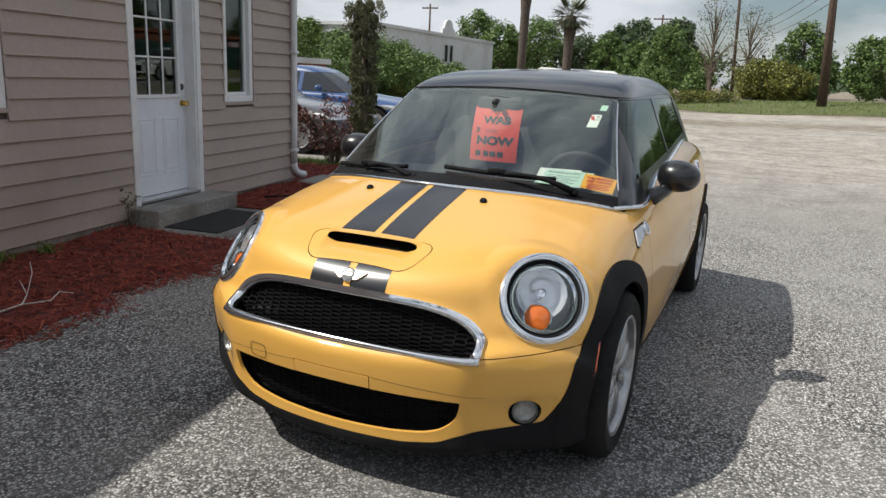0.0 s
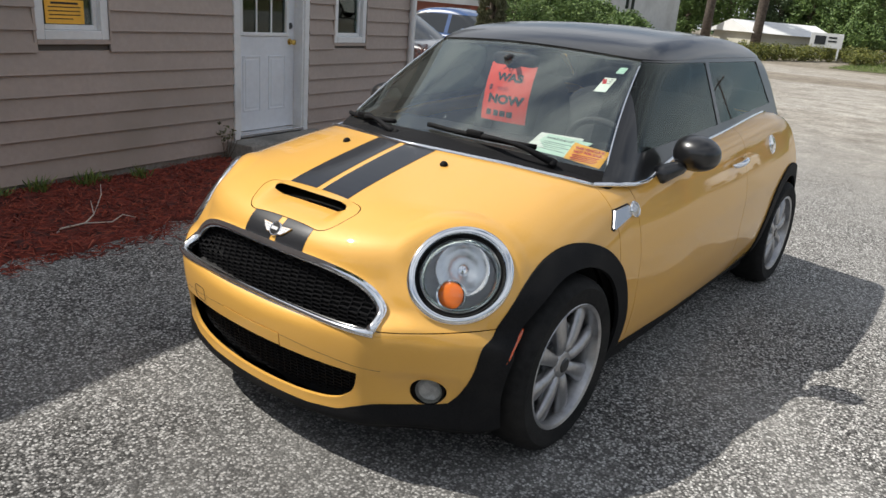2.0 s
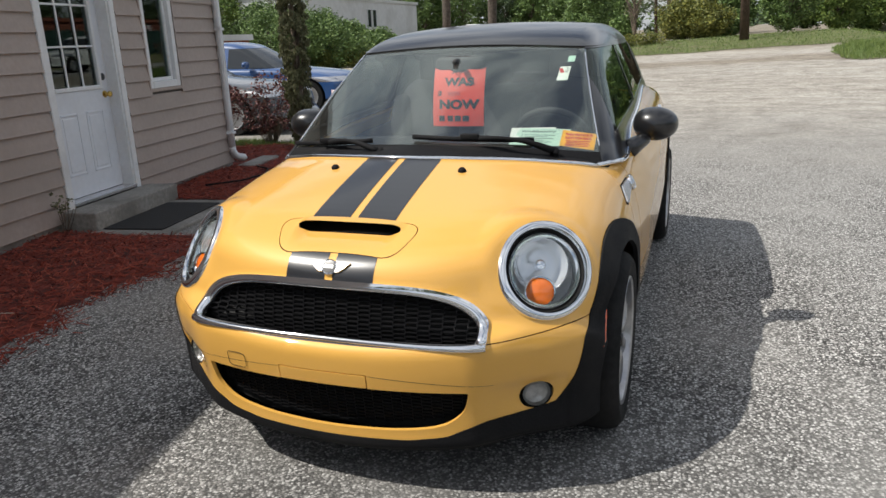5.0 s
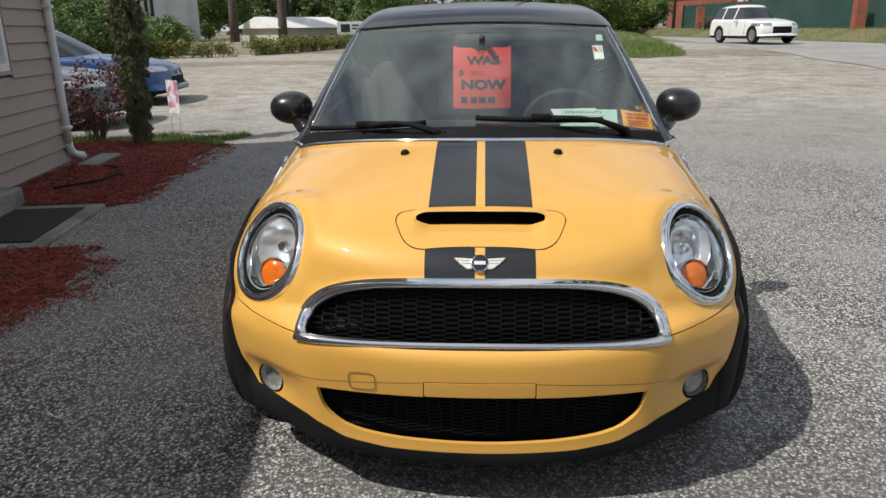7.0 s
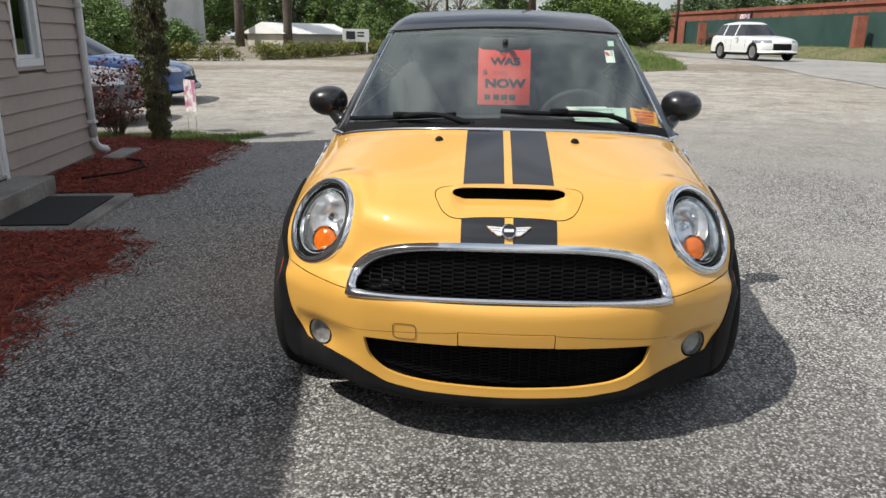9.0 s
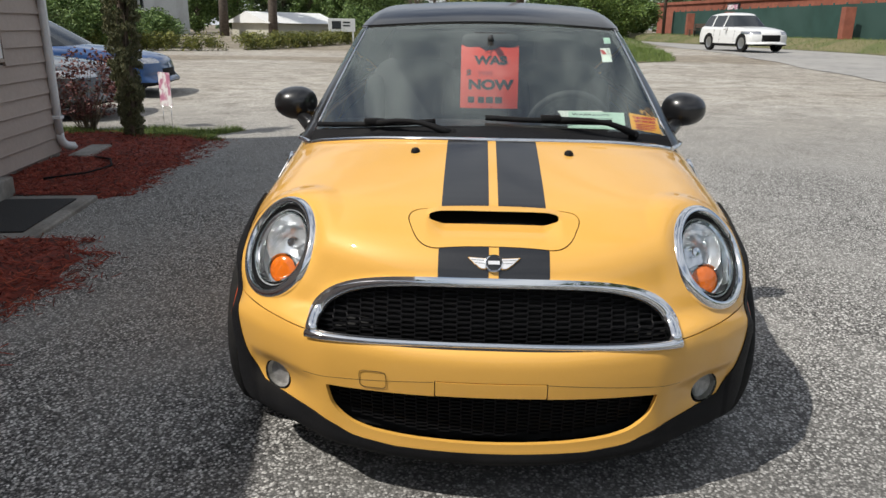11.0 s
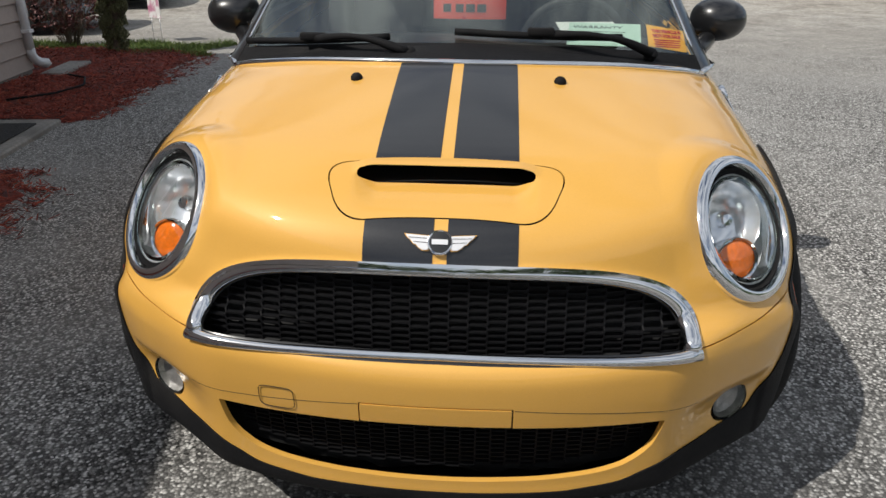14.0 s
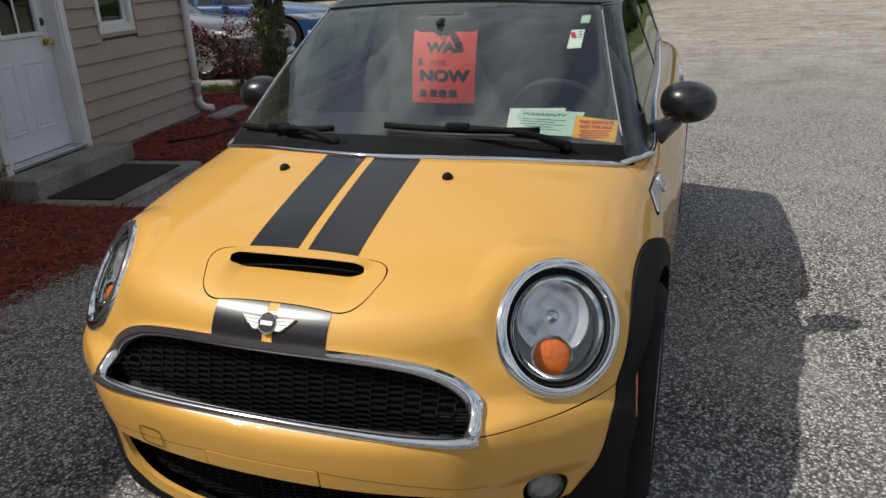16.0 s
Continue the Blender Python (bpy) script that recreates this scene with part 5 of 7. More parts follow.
def mirror(s):
    w = under(new("wing_mirror"), car)
    c = Vector((s * 0.822, 0.800, 0.950))
    vs, fs = [], []
    nu, nv = 28, 18
    for i in range(nv + 1):
        t = math.pi * i / nv
        for j in range(nu):
            a = 2 * math.pi * j / nu
            sx, sy, sz = math.sin(t) * math.cos(a), math.cos(t), math.sin(t) * math.sin(a)
            x = 0.092 * math.copysign(abs(sx) ** 0.9, sx)
            z = 0.070 * math.copysign(abs(sz) ** 0.9, sz)
            y = -0.085 * sy if sy > 0 else -0.045 * sy
            x *= 1.0
            z *= 1.0 - 0.12 * (s * x / 0.1) * 0.6
            vs.append(c + Vector((x, y, z)))
    for i in range(nv):
        for j in range(nu):
            j2 = (j + 1) % nu
            fs.append((i * nu + j, i * nu + j2, (i + 1) * nu + j2, (i + 1) * nu + j))
    mesh_part("mirror_shell", vs, fs, M_BLACKP, w, "gloss black mirror shell")
    foot = side_of(f_low, 0.68, 0.862, s)
    pts = [foot + Vector((-s * 0.015, 0, -0.01)), foot + Vector((s * 0.012, 0.03, 0.008)), foot.lerp(c, 0.55) + Vector((0, 0, -0.018)), c + Vector((-s * 0.035, 0, -0.03))]
    tube("mirror_arm", pts, [0.042, 0.036, 0.028, 0.030], M_BLACKP, w, "black mirror arm", seg=14)
    m = Matrix.Translation(c + Vector((0, 0.0462, 0))) @ Matrix.Rotation(radians(-90), 4, "X") @ Matrix.Diagonal((1.25, 0.85, 1, 1))
    lathe("mirror_glass", [(0.0, 0.0), (0.055, 0.0)], M_REFLECT, w, "mirror glass", seg=24, m=m)


mirror(1)
mirror(-1)
for s in (1, -1):
    p = top_of(f_low, 0.243 * s, -0.042)
    lathe("washer_nozzle", [(0.015, -0.002), (0.014, 0.006), (0.009, 0.012), (0.0, 0.014)], M_TRIM, car, "black washer nozzle", seg=16, m=frame_on(f_low, p, (0, 1, 0)))


def badge():
    p = front_of(f_low, 0.0, 0.690)
    m = frame_on(f_low, p) @ Matrix.Translation((0, 0, 0.002)) @ Matrix.Diagonal((0.78, 0.80, 1, 1))
    e = under(new("hood_badge"), car)
    for s in (1, -1):
        out = [(0.020, 0.016), (0.086, 0.020), (0.078, 0.010), (0.072, 0.006), (0.064, -0.004), (0.058, -0.006), (0.050, -0.014), (0.040, -0.020), (0.026, -0.020)]
        for grow, lo, hi, mat, nm in ((1.0, 0.0, 0.003, M_YELLOW, "wing_edge"), (0.90, 0.003, 0.0055, M_BADGE, "wing")):
            cx, cy = 0.048, 0.0
            pts = [(s * (cx + (x - cx) * grow), cy + (y - cy) * grow) for x, y in out]
            k = len(pts)
            vs = [m @ Vector((x, y, z)) for z in (lo, hi) for x, y in pts]
            fs = [tuple(range(k)), tuple(range(k, 2 * k))] + [(i, (i + 1) % k, k + (i + 1) % k, k + i) for i in range(k)]
            mesh_part(nm, vs, fs, mat, e, "silver badge wing" if nm == "wing" else "", False)
        for r in range(2):
            y = 0.008 - 0.010 * r
            a, b = 0.030, 0.074 - 0.012 * r
            vs = [m @ Vector((s * x, yy, z)) for z in (0.0055, 0.0062) for x, yy in ((a, y), (b, y + 0.002), (b, y + 0.003), (a, y + 0.0012))]
            mesh_part("wing_line", vs, [(0, 1, 2, 3), (4, 5, 6, 7), (0, 1, 5, 4), (1, 2, 6, 5), (2, 3, 7, 6), (3, 0, 4, 7)], M_TRIM, e, "", False)
    lathe("badge_rim", [(0.031, 0.0), (0.031, 0.005), (0.028, 0.008), (0.0255, 0.007)], M_CHROME, e, "chrome badge rim", seg=32, m=m)
    lathe("badge_disc", [(0.0255, 0.007), (0.012, 0.0075), (0.0, 0.0075)], M_BLACKP, e, "plain black badge disc", seg=32, m=m)
    mm = m @ Matrix.Translation((0, 0, 0.0085))
    box_part("badge_bar", (-0.019, -0.006, -0.0008), (0.019, 0.006, 0.0012), M_BADGE, e, "plain silver bar", 0.0, mm)


badge()


def side_trim(s):
    # chrome scuttle with the round repeater
    e = under(new("side_scuttle"), car)
    pts = [(0.257, 0.732), (0.298, 0.784), (0.395, 0.793), (0.420, 0.770), (0.400, 0.757), (0.268, 0.726)]

    def ext(pts, out, mat, nm, lab, shrink=1.0):
        cy, cz = sum(a for a, b in pts) / len(pts), sum(b for a, b in pts) / len(pts)
        q = [(cy + (a - cy) * shrink, cz + (b - cz) * shrink) for a, b in pts]
        k = len(q)
        vs = []
        for o in (-0.006, out):
            for a, b in q:
                r = side_of(f_low, a, b, s)
                vs.append(r + Vector((s * o, 0, 0)))
        fs = [tuple(range(k)), tuple(range(k, 2 * k))] + [(i, (i + 1) % k, k + (i + 1) % k, k + i) for i in range(k)]
        return mesh_part(nm, vs, fs, mat, e, lab, False)

    ext(pts, 0.003, M_TRIM, "scuttle_base", "black base", 1.10)
    ext(pts, 0.007, M_SILVER, "scuttle_plate", "chrome plate", 0.96)
    c = side_of(f_low, 0.424, 0.772, s)
    m = frame_on(f_low, c)
    lathe("repeater_rim", [(0.031, -0.004), (0.031, 0.010), (0.027, 0.014), (0.025, 0.010)], M_CHROME, e, "chrome rim", seg=28, m=m)
    lathe("repeater_lens", [(0.026, 0.010), (0.016, 0.016), (0.0, 0.018)], M_SILVER, e, "pale repeater lens", seg=28, m=m)
    # side marker on the arch
    a, b = Vector((0.771, -0.262, 0.512)), Vector((0.764, -0.351, 0.408))
    line = []
    for t in np.linspace(0, 1, 8):
        q = a.lerp(b, t)
        q.x *= s
        for _ in range(8):
            v = float(f_low(*[np.array([c]) for c in q])[0])
            q = q - normal_of(f_low, q) * v
        line.append(q + normal_of(f_low, q) * -0.0065)
    tube("side_marker", line, [0.006, 0.010, 0.011, 0.011, 0.011, 0.011, 0.010, 0.006], M_RED, car, "orange-red side marker", seg=10, flat=0.8)
    # door handle
    h = [side_of(f_low, y, 0.832 + 0.12 * (y - 1.45), s) + Vector((s * o, 0, 0)) for y, o in ((1.395, 0.006), (1.41, 0.026), (1.45, 0.036), (1.51, 0.036), (1.55, 0.028), (1.57, 0.006))]
    tube("door_handle", h, [0.010, 0.015, 0.017, 0.017, 0.015, 0.010], M_CHROME, doors[0 if s > 0 else 1], "chrome door handle", seg=12, flat=0.75)


side_trim(1)
side_trim(-1)
cap_at = side_of(f_low, 2.03, 0.865)
m = frame_on(f_low, cap_at)
lathe("fuel_cap", [(0.050, -0.01), (0.050, 0.008), (0.044, 0.013), (0.038, 0.009), (0.034, 0.013), (0.0, 0.016)], M_CHROME, car, "chrome fuel filler cap", seg=36, m=m)

# small square tow cover outlined on the bumper
m = frame_on(f_low, front_of(f_low, -0.305, 0.398))
sq = []
for k in range(28):
    a = 2 * math.pi * k / 28
    cx, cz = math.cos(a), math.sin(a)
    q = m @ Vector((0.036 * math.copysign(abs(cx) ** 0.4, cx), 0.025 * math.copysign(abs(cz) ** 0.4, cz), 0))
    w = front_of(f_low, q.x, q.z)
    sq.append(w + Vector((0, -0.0022, 0)))
tube("tow_cover_seam", sq, 0.0008, M_DARK, car, "seam of the tow eye cover", seg=5, closed=True)
for s in (1, -1):
    seam = [front_of(f_low, s * x, 0.404 - 0.026 * ((x - 0.15) / 0.4)) + Vector((0, 0.0002, 0)) for x in np.linspace(0.147, 0.50, 20)]
    tube("bumper_seam", seam, 0.0007, M_DARK, car, "", seg=5)


# ---- car interior ----
def pillow(name, c, half, mat, parent, label="", e=0.55, m=None, nu=24, nv=14):
    vs, fs = [], []
    pw = lambda v: math.copysign(abs(v) ** e, v)
    for i in range(nv + 1):
        t = -math.pi / 2 + math.pi * i / nv
        for j in range(nu):
            a = 2 * math.pi * j / nu
            v = Vector((half[0] * pw(math.cos(t)) * pw(math.cos(a)), half[1] * pw(math.cos(t)) * pw(math.sin(a)), half[2] * pw(math.sin(t))))
            if m is not None:
                v = m @ v
            vs.append(Vector(c) + v)
    for i in range(nv):
        for j in range(nu):
            j2 = (j + 1) % nu
            fs.append((i * nu + j, i * nu + j2, (i + 1) * nu + j2, (i + 1) * nu + j))
    return mesh_part(name, vs, fs, mat, parent, label)


M_PAPERW = material("white_paper", (0.80, 0.84, 0.80), rough=0.7, var=0.03, scale=60)
M_PAPERG = material("pale_green_paper", (0.52, 0.72, 0.62), rough=0.7, var=0.03, scale=60)
M_SIGN = material("fluorescent_red_paper", (0.95, 0.075, 0.035), rough=0.55, var=0.04, scale=20)
M_ORANGE = material("orange_sticker", (0.92, 0.52, 0.045), rough=0.45, var=0.04, scale=50)
M_REDINK = material("red_ink", (0.55, 0.03, 0.03), rough=0.5)

for x in (-0.36, 0.36):
    st = under(new("front_seat"), car)
    lean = Matrix.Rotation(radians(-16), 4, "X")
    pillow("cushion", (x, 1.08, 0.52), (0.245, 0.27, 0.09), M_SEAT, st, "charcoal cloth cushion")
    pillow("backrest", (x, 1.385, 0.82), (0.235, 0.085, 0.31), M_SEAT, st, "charcoal cloth backrest", m=lean)
    for q in (-1, 1):
        pillow("bolster", (x + q * 0.195, 1.345, 0.80), (0.055, 0.10, 0.24), M_SEAT, st, "", m=lean)
    pillow("headrest", (x, 1.475, 1.165), (0.125, 0.055, 0.095), M_SEAT, st, "charcoal headrest", m=lean)
bench = under(new("rear_seat"), car)
pillow("cushion", (0, 1.95, 0.55), (0.58, 0.22, 0.09), M_SEAT, bench, "charcoal rear cushion")
pillow("backrest", (0, 2.23, 0.80), (0.58, 0.08, 0.24), M_SEAT, bench, "charcoal rear backrest", m=Matrix.Rotation(radians(-18), 4, "X"))
for x in (-0.3, 0.3):
    pillow("headrest", (x, 2.31, 1.09), (0.12, 0.05, 0.08), M_SEAT, bench, "charcoal rear headrest")
bm = bmesh.new()
prof = [(0.22, 0.78), (0.26, 0.870), (0.36, 0.900), (0.55, 0.915), (0.70, 0.905), (0.77, 0.875), (0.79, 0.82), (0.76, 0.70), (0.72, 0.55), (0.30, 0.55)]
nx = 17
rows_ = []
for i in range(nx):
    x = -0.62 + 1.24 * i / (nx - 1)
    k = 0.30 * x * x
    rows_.append([bm.verts.new((x, max(y + k * (1 - sstep(0.3, 0.9, y)), 0.12), z - 0.04 * abs(x) ** 3)) for y, z in prof])
for r0, r1 in zip(rows_, rows_[1:]):
    for j in range(len(prof)):
        j2 = (j + 1) % len(prof)
        bm.faces.new((r0[j], r0[j2], r1[j2], r1[j]))
bm.faces.new(rows_[0])
bm.faces.new(rows_[-1][::-1])
part("dashboard", bm, M_DASH, car, "black moulded dashboard", True, 50)
ring = [Vector((0.36 + 0.175 * math.cos(a), 0.93 - 0.075 * math.sin(a), 0.845 + 0.158 * math.sin(a))) for a in np.linspace(0, 2 * math.pi, 40, endpoint=False)]
sw = under(new("steering_wheel"), car)
tube("rim", ring, 0.015, M_DASH, sw, "black leather rim", seg=10, closed=True)
pillow("boss", (0.36, 0.925, 0.845), (0.06, 0.03, 0.055), M_DASH, sw, "airbag boss", 0.8)
for a in (0.0, math.pi, -math.pi / 2):
    tube("spoke", [(0.36, 0.925, 0.845), (0.36 + 0.17 * math.cos(a), 0.93 - 0.072 * math.sin(a), 0.845 + 0.152 * math.sin(a))], 0.014, M_DASH, sw, "", seg=8)
rv = under(new("rear_view_mirror"), car)
pillow("mirror_case", (0, 0.715, 1.218), (0.115, 0.022, 0.034), M_DASH, rv, "black mirror case", 0.6)
tube("stem", [(0, 0.705, 1.225), (0, 0.66, 1.232), (0, 0.632, 1.226)], 0.012, M_DASH, rv, "", seg=8)
box_part("cabin_floor", (-0.70, 0.30, 0.24), (0.70, 2.55, 0.28), M_DASH, car, "black cabin carpet", 0.01)
box_part("parcel_shelf", (-0.55, 2.33, 0.92), (0.55, 2.60, 0.94), M_DASH, car, "black parcel shelf", 0.005)

# price card hanging from the mirror
sign = thing("price_card", "fluorescent red price card hanging inside the windshield", "sign", CAR_AT, turn=CAR_TURN)
SY, SZ, SW, SH = 0.655, 1.078, 0.116, 0.122


def card(x, z, o=0.0):
    """The curled card: x and z from its middle."""
    return Vector((x, SY + 0.9 * x * x + 0.22 * z + 0.015 * (z / SH) ** 2 + o, SZ + z))


vs, fs = [], []
n, k = 12, 14
for side in (0, 0.0012):
    for i in range(n + 1):
        for j in range(k + 1):
            x, z = -SW + 2 * SW * i / n, -SH + 2 * SH * j / k
            if j == k:
                z -= 0.030 * max(0, 1 - abs(x + 0.005) / 0.05)
            vs.append(card(x, z, side))
off = (n + 1) * (k + 1)
for i in range(n):
    for j in range(k):
        a, b, c, d = i * (k + 1) + j, (i + 1) * (k + 1) + j, (i + 1) * (k + 1) + j + 1, i * (k + 1) + j + 1
        fs += [(a, b, c, d), (off + d, off + c, off + b, off + a)]
mesh_part("card", vs, fs, M_SIGN, sign)
mt = lambda x, z: Matrix.Translation((x, 0, z)) @ Matrix.Rotation(radians(90), 4, "X")
text_part("word_was", "WAS", 0.044, M_INK, sign, mt(0.004, 0.064), bold=0.0020, sx=1.35)
text_part("dollar_mark", "$", 0.036, M_INK, sign, mt(-0.084, 0.014), bold=0.0015)
text_part("old_price", "9999", 0.030, M_REDINK, sign, mt(-0.018, 0.014), bold=0.0)
text_part("word_now", "NOW", 0.050, M_INK, sign, mt(0.004, -0.030), bold=0.0026, sx=1.35)
for x0, x1 in ((-0.085, -0.06), (-0.045, -0.02), (-0.012, 0.016), (0.024, 0.052)):
    a = mt(0, -0.086)
    box_part("smudged_figure", (x0, -0.014, -0.0012), (x1, 0.010, 0.0), M_INK, sign, "smudged black figure", 0.0, a)
for ob in sign.children:
    if ob.name.split(".")[0] != "card":
        for v in ob.data.vertices:
            v.co = card(v.co.x, v.co.z, -0.0015 + 0.3 * v.co.y)
tube("string", [(0.0, 0.69, 1.20), (-0.01, 0.675, 1.19), (-0.02, 0.655, 1.178)], 0.002, M_INK, sign, "dark string", seg=5)


def glass_quad(name, x0, x1, z0, z1, mat, label, category, off=-0.006, tilt=0.0):
    e = thing(name, label, category, CAR_AT, turn=CAR_TURN)
    vs, fs = [], []
    n = 6
    for o in (off, off + 0.0012):
        for i in range(n + 1):
            for z in (z0, z1):
                x = x0 + (x1 - x0) * i / n
                zz = z + tilt * (x - (x0 + x1) / 2)
                q = front_of(f_top, x, zz)
                vs.append(q + normal_of(f_top, q) * o)
    k = 2 * (n + 1)
    for i in range(n):
        fs += [(2 * i, 2 * i + 2, 2 * i + 3, 2 * i + 1), (k + 2 * i + 1, k + 2 * i + 3, k + 2 * i + 2, k + 2 * i)]
    mesh_part("sheet", vs, fs, mat, e)
    return e


def glass_text(e, body, x, z, size, mat, sx=1.0, bold=0.0, off=-0.0038, tilt=0.0):
    q = front_of(f_top, x, z)
    m = frame_on(f_top, q) @ Matrix.Translation((0, 0, off)) @ Matrix.Rotation(tilt, 4, "Z")
    text_part("printed_line", body, size, mat, e, m, bold=bold, sx=sx)


def glass_bar(e, x, z, w, h, mat, off=-0.0042, tilt=0.0):
    q = front_of(f_top, x, z)
    m = frame_on(f_top, q) @ Matrix.Translation((0, 0, off)) @ Matrix.Rotation(tilt, 4, "Z")
    box_part("text_bar", (-w / 2, -h / 2, -0.0003), (w / 2, h / 2, 0.0003), mat, e, "", 0.0, m)


tag = glass_quad("orange_sticker", 0.512, 0.632, 0.918, 0.968, M_ORANGE, "orange printed sticker inside the windshield's lower corner", "sticker", tilt=-0.20)
glass_text(tag, "THIS VEHICLE IS", 0.572, 0.958, 0.016, M_REDINK, 0.95, 0.0004, tilt=-0.16)
glass_text(tag, "NOT FOR SALE", 0.572, 0.947, 0.016, M_REDINK, 0.95, 0.0005, tilt=-0.16)
for k in range(4):
    glass_bar(tag, 0.572, 0.938 - 0.0050 * k, 0.10 - 0.01 * (k % 2), 0.0035, M_REDINK, tilt=-0.16)
insp = glass_quad("inspection_sticker", 0.440, 0.482, 1.150, 1.200, M_PAPERW, "small white and red inspection sticker on the windshield", "sticker")
glass_bar(insp, 0.450, 1.185, 0.016, 0.030, M_REDINK)
for k in range(3):
    glass_bar(insp, 0.470, 1.193 - 0.007 * k, 0.012, 0.003, M_INK)
tag2 = glass_quad("small_window_tag", 0.462, 0.490, 1.218, 1.240, M_PAPERG, "small pale green window tag", "sticker")
war = thing("warranty_sheet", "pale green warranty sheet lying on the dashboard", "paper", CAR_AT, turn=CAR_TURN)
m = Matrix.Translation((0.405, 0.455, 0.938)) @ Matrix.Rotation(radians(-7), 4, "Z") @ Matrix.Rotation(radians(18), 4, "X")
box_part("sheet", (-0.105, -0.075, -0.0008), (0.105, 0.075, 0.0008), M_PAPERG, war, "", 0.0, m)
text_part("word_warranty", "WARRANTY", 0.026, M_INK, war, m @ Matrix.Translation((-0.02, 0.045, 0.0012)), sx=1.0)
for k in range(5):
    box_part("text_bar", (-0.08, 0.014 - 0.015 * k, 0.0009), (0.06 - 0.03 * (k % 2), 0.017 - 0.015 * k, 0.0014), M_INK, war, "", 0.0, m)
m2 = Matrix.Translation((0.36, 0.48, 0.943)) @ Matrix.Rotation(radians(9), 4, "Z") @ Matrix.Rotation(radians(14), 4, "X")
box_part("second_sheet", (-0.08, -0.06, -0.0036), (0.10, 0.085, -0.0022), M_PAPERW, war, "white sheet beneath", 0.0, m2)


# ---- mulch beds and planting by the wall ----
M_MULCH = material("red_dyed_mulch", (0.20, 0.034, 0.020), rough=0.9, var=0.45, scale=35, bump=0.6, bump_scale=60, dark=(0.06, 0.016, 0.012), mask_scale=9, mask=(0.45, 0.65))


def chip_material():
    m = material("mulch_chips", (0.20, 0.034, 0.02), rough=0.85, var=0.35, scale=30)
    n, l = m.node_tree.nodes, m.node_tree.links
    p = n["Principled BSDF"]
    geo = n.new("ShaderNodeNewGeometry")
    r = n.new("ShaderNodeValToRGB")
    stops = [(0.0, (0.07, 0.015, 0.011)), (0.4, (0.20, 0.033, 0.020)), (0.8, (0.32, 0.058, 0.032)), (1.0, (0.40, 0.11, 0.065))]
    while len(r.color_ramp.elements) < 4:
        r.color_ramp.elements.new(0.5)
    for e, (pos, c) in zip(r.color_ramp.elements, stops):
        e.position, e.color = pos, (*c, 1)
    l.new(geo.outputs["Random Per Island"], r.inputs["Fac"])
    l.new(r.outputs["Color"], p.inputs["Base Color"])
    return m


M_CHIPS = chip_material()
bed1 = spline([-6.0, -0.11, 0.68, 1.78, 2.30, 2.36], [1.30, 1.358, 1.335, 1.43, 1.26, 1.2])
bed2 = spline([3.54, 3.7, 4.8, 6.0, 6.7, 7.1], [0.95, 1.08, 1.16, 1.22, 1.20, 0.9])


def rnd_edge(s):
    return 0.05 * math.sin(5.1 * s) + 0.035 * math.sin(13.7 * s + 1) + 0.02 * math.sin(31 * s)


def mulch_bed(name, s0, s1, edge, inner, seed):
    rng = random.Random(seed)
    bed = thing(name, "bed of shredded red-dyed mulch along the wall", "mulch bed")
    ns, no = int((s1 - s0) / 0.06), 24
    vs, fs = [], []

    def height(s, t, out):
        w = house_point(s, out)
        e = min(t, 1)
        z = float(gz(w.x, w.y)) + 0.010 + 0.055 * (1 - e ** 3) * (0.75 + 0.25 * math.sin(3 * s) * math.cos(4 * out))
        return Vector((w.x, w.y, z + 0.012 * noise.noise(Vector((s * 6, out * 6, seed)))))

    for i in range(ns + 1):
        s = s0 + (s1 - s0) * i / ns
        lim, low = float(edge(s)) + rnd_edge(s), inner(s)
        for j in range(no + 1):
            t = j / no
            v = height(s, t, low + (lim - low) * t)
            if j == no:
                v.z -= 0.03
            vs.append(v)
    for i in range(ns):
        for j in range(no):
            fs.append((i * (no + 1) + j, i * (no + 1) + j + 1, (i + 1) * (no + 1) + j + 1, (i + 1) * (no + 1) + j))
    mesh_part("mulch_mound", vs, fs, M_MULCH, bed, "packed dark mulch")
    cv, cf = [], []
    count = int((s1 - s0) * 2300)
    for _ in range(count):
        s = rng.uniform(s0, s1)
        lim, low = float(edge(s)) + rnd_edge(s), inner(s)
        t = rng.random()
        if rng.random() < 0.10:
            t = 1 + abs(rng.gauss(0, 0.06))
        p = height(s, t, low + (lim - low) * t)
        p.z += rng.uniform(0.0, 0.014) if t <= 1 else -0.005
        ln, wd, th = rng.uniform(0.012, 0.045), rng.uniform(0.0025, 0.006), rng.uniform(0.0015, 0.004)
        m = Matrix.Translation(p) @ Euler((rng.gauss(0, 0.35), rng.gauss(0, 0.35), rng.uniform(0, 6.3))).to_matrix().to_4x4()
        k = len(cv)
        for x, y, z in ((-ln, -wd, 0), (-ln, wd, 0), (ln, wd * 0.4, 0), (ln, -wd * 0.5, 0), (-ln * 0.8, 0, th), (ln * 0.7, 0, th)):
            cv.append(m @ Vector((x, y, z)))
        cf += [(k, k + 3, k + 5, k + 4), (k + 1, k + 4, k + 5, k + 2), (k, k + 4, k + 1), (k + 3, k + 2, k + 5)]
    ch = mesh_part("shredded_mulch", cv, cf, M_CHIPS, bed, "loose red mulch shreds", False)
    tagged(ch, kind="stuff")
    return bed


mulch_bed("mulch_bed", -3.2, 2.34, bed1, lambda s: 0.0, 3)
mulch_bed("mulch_bed", 3.57, 7.05, bed2, lambda s: 0.0 if s < 5.35 else -0.9, 4)

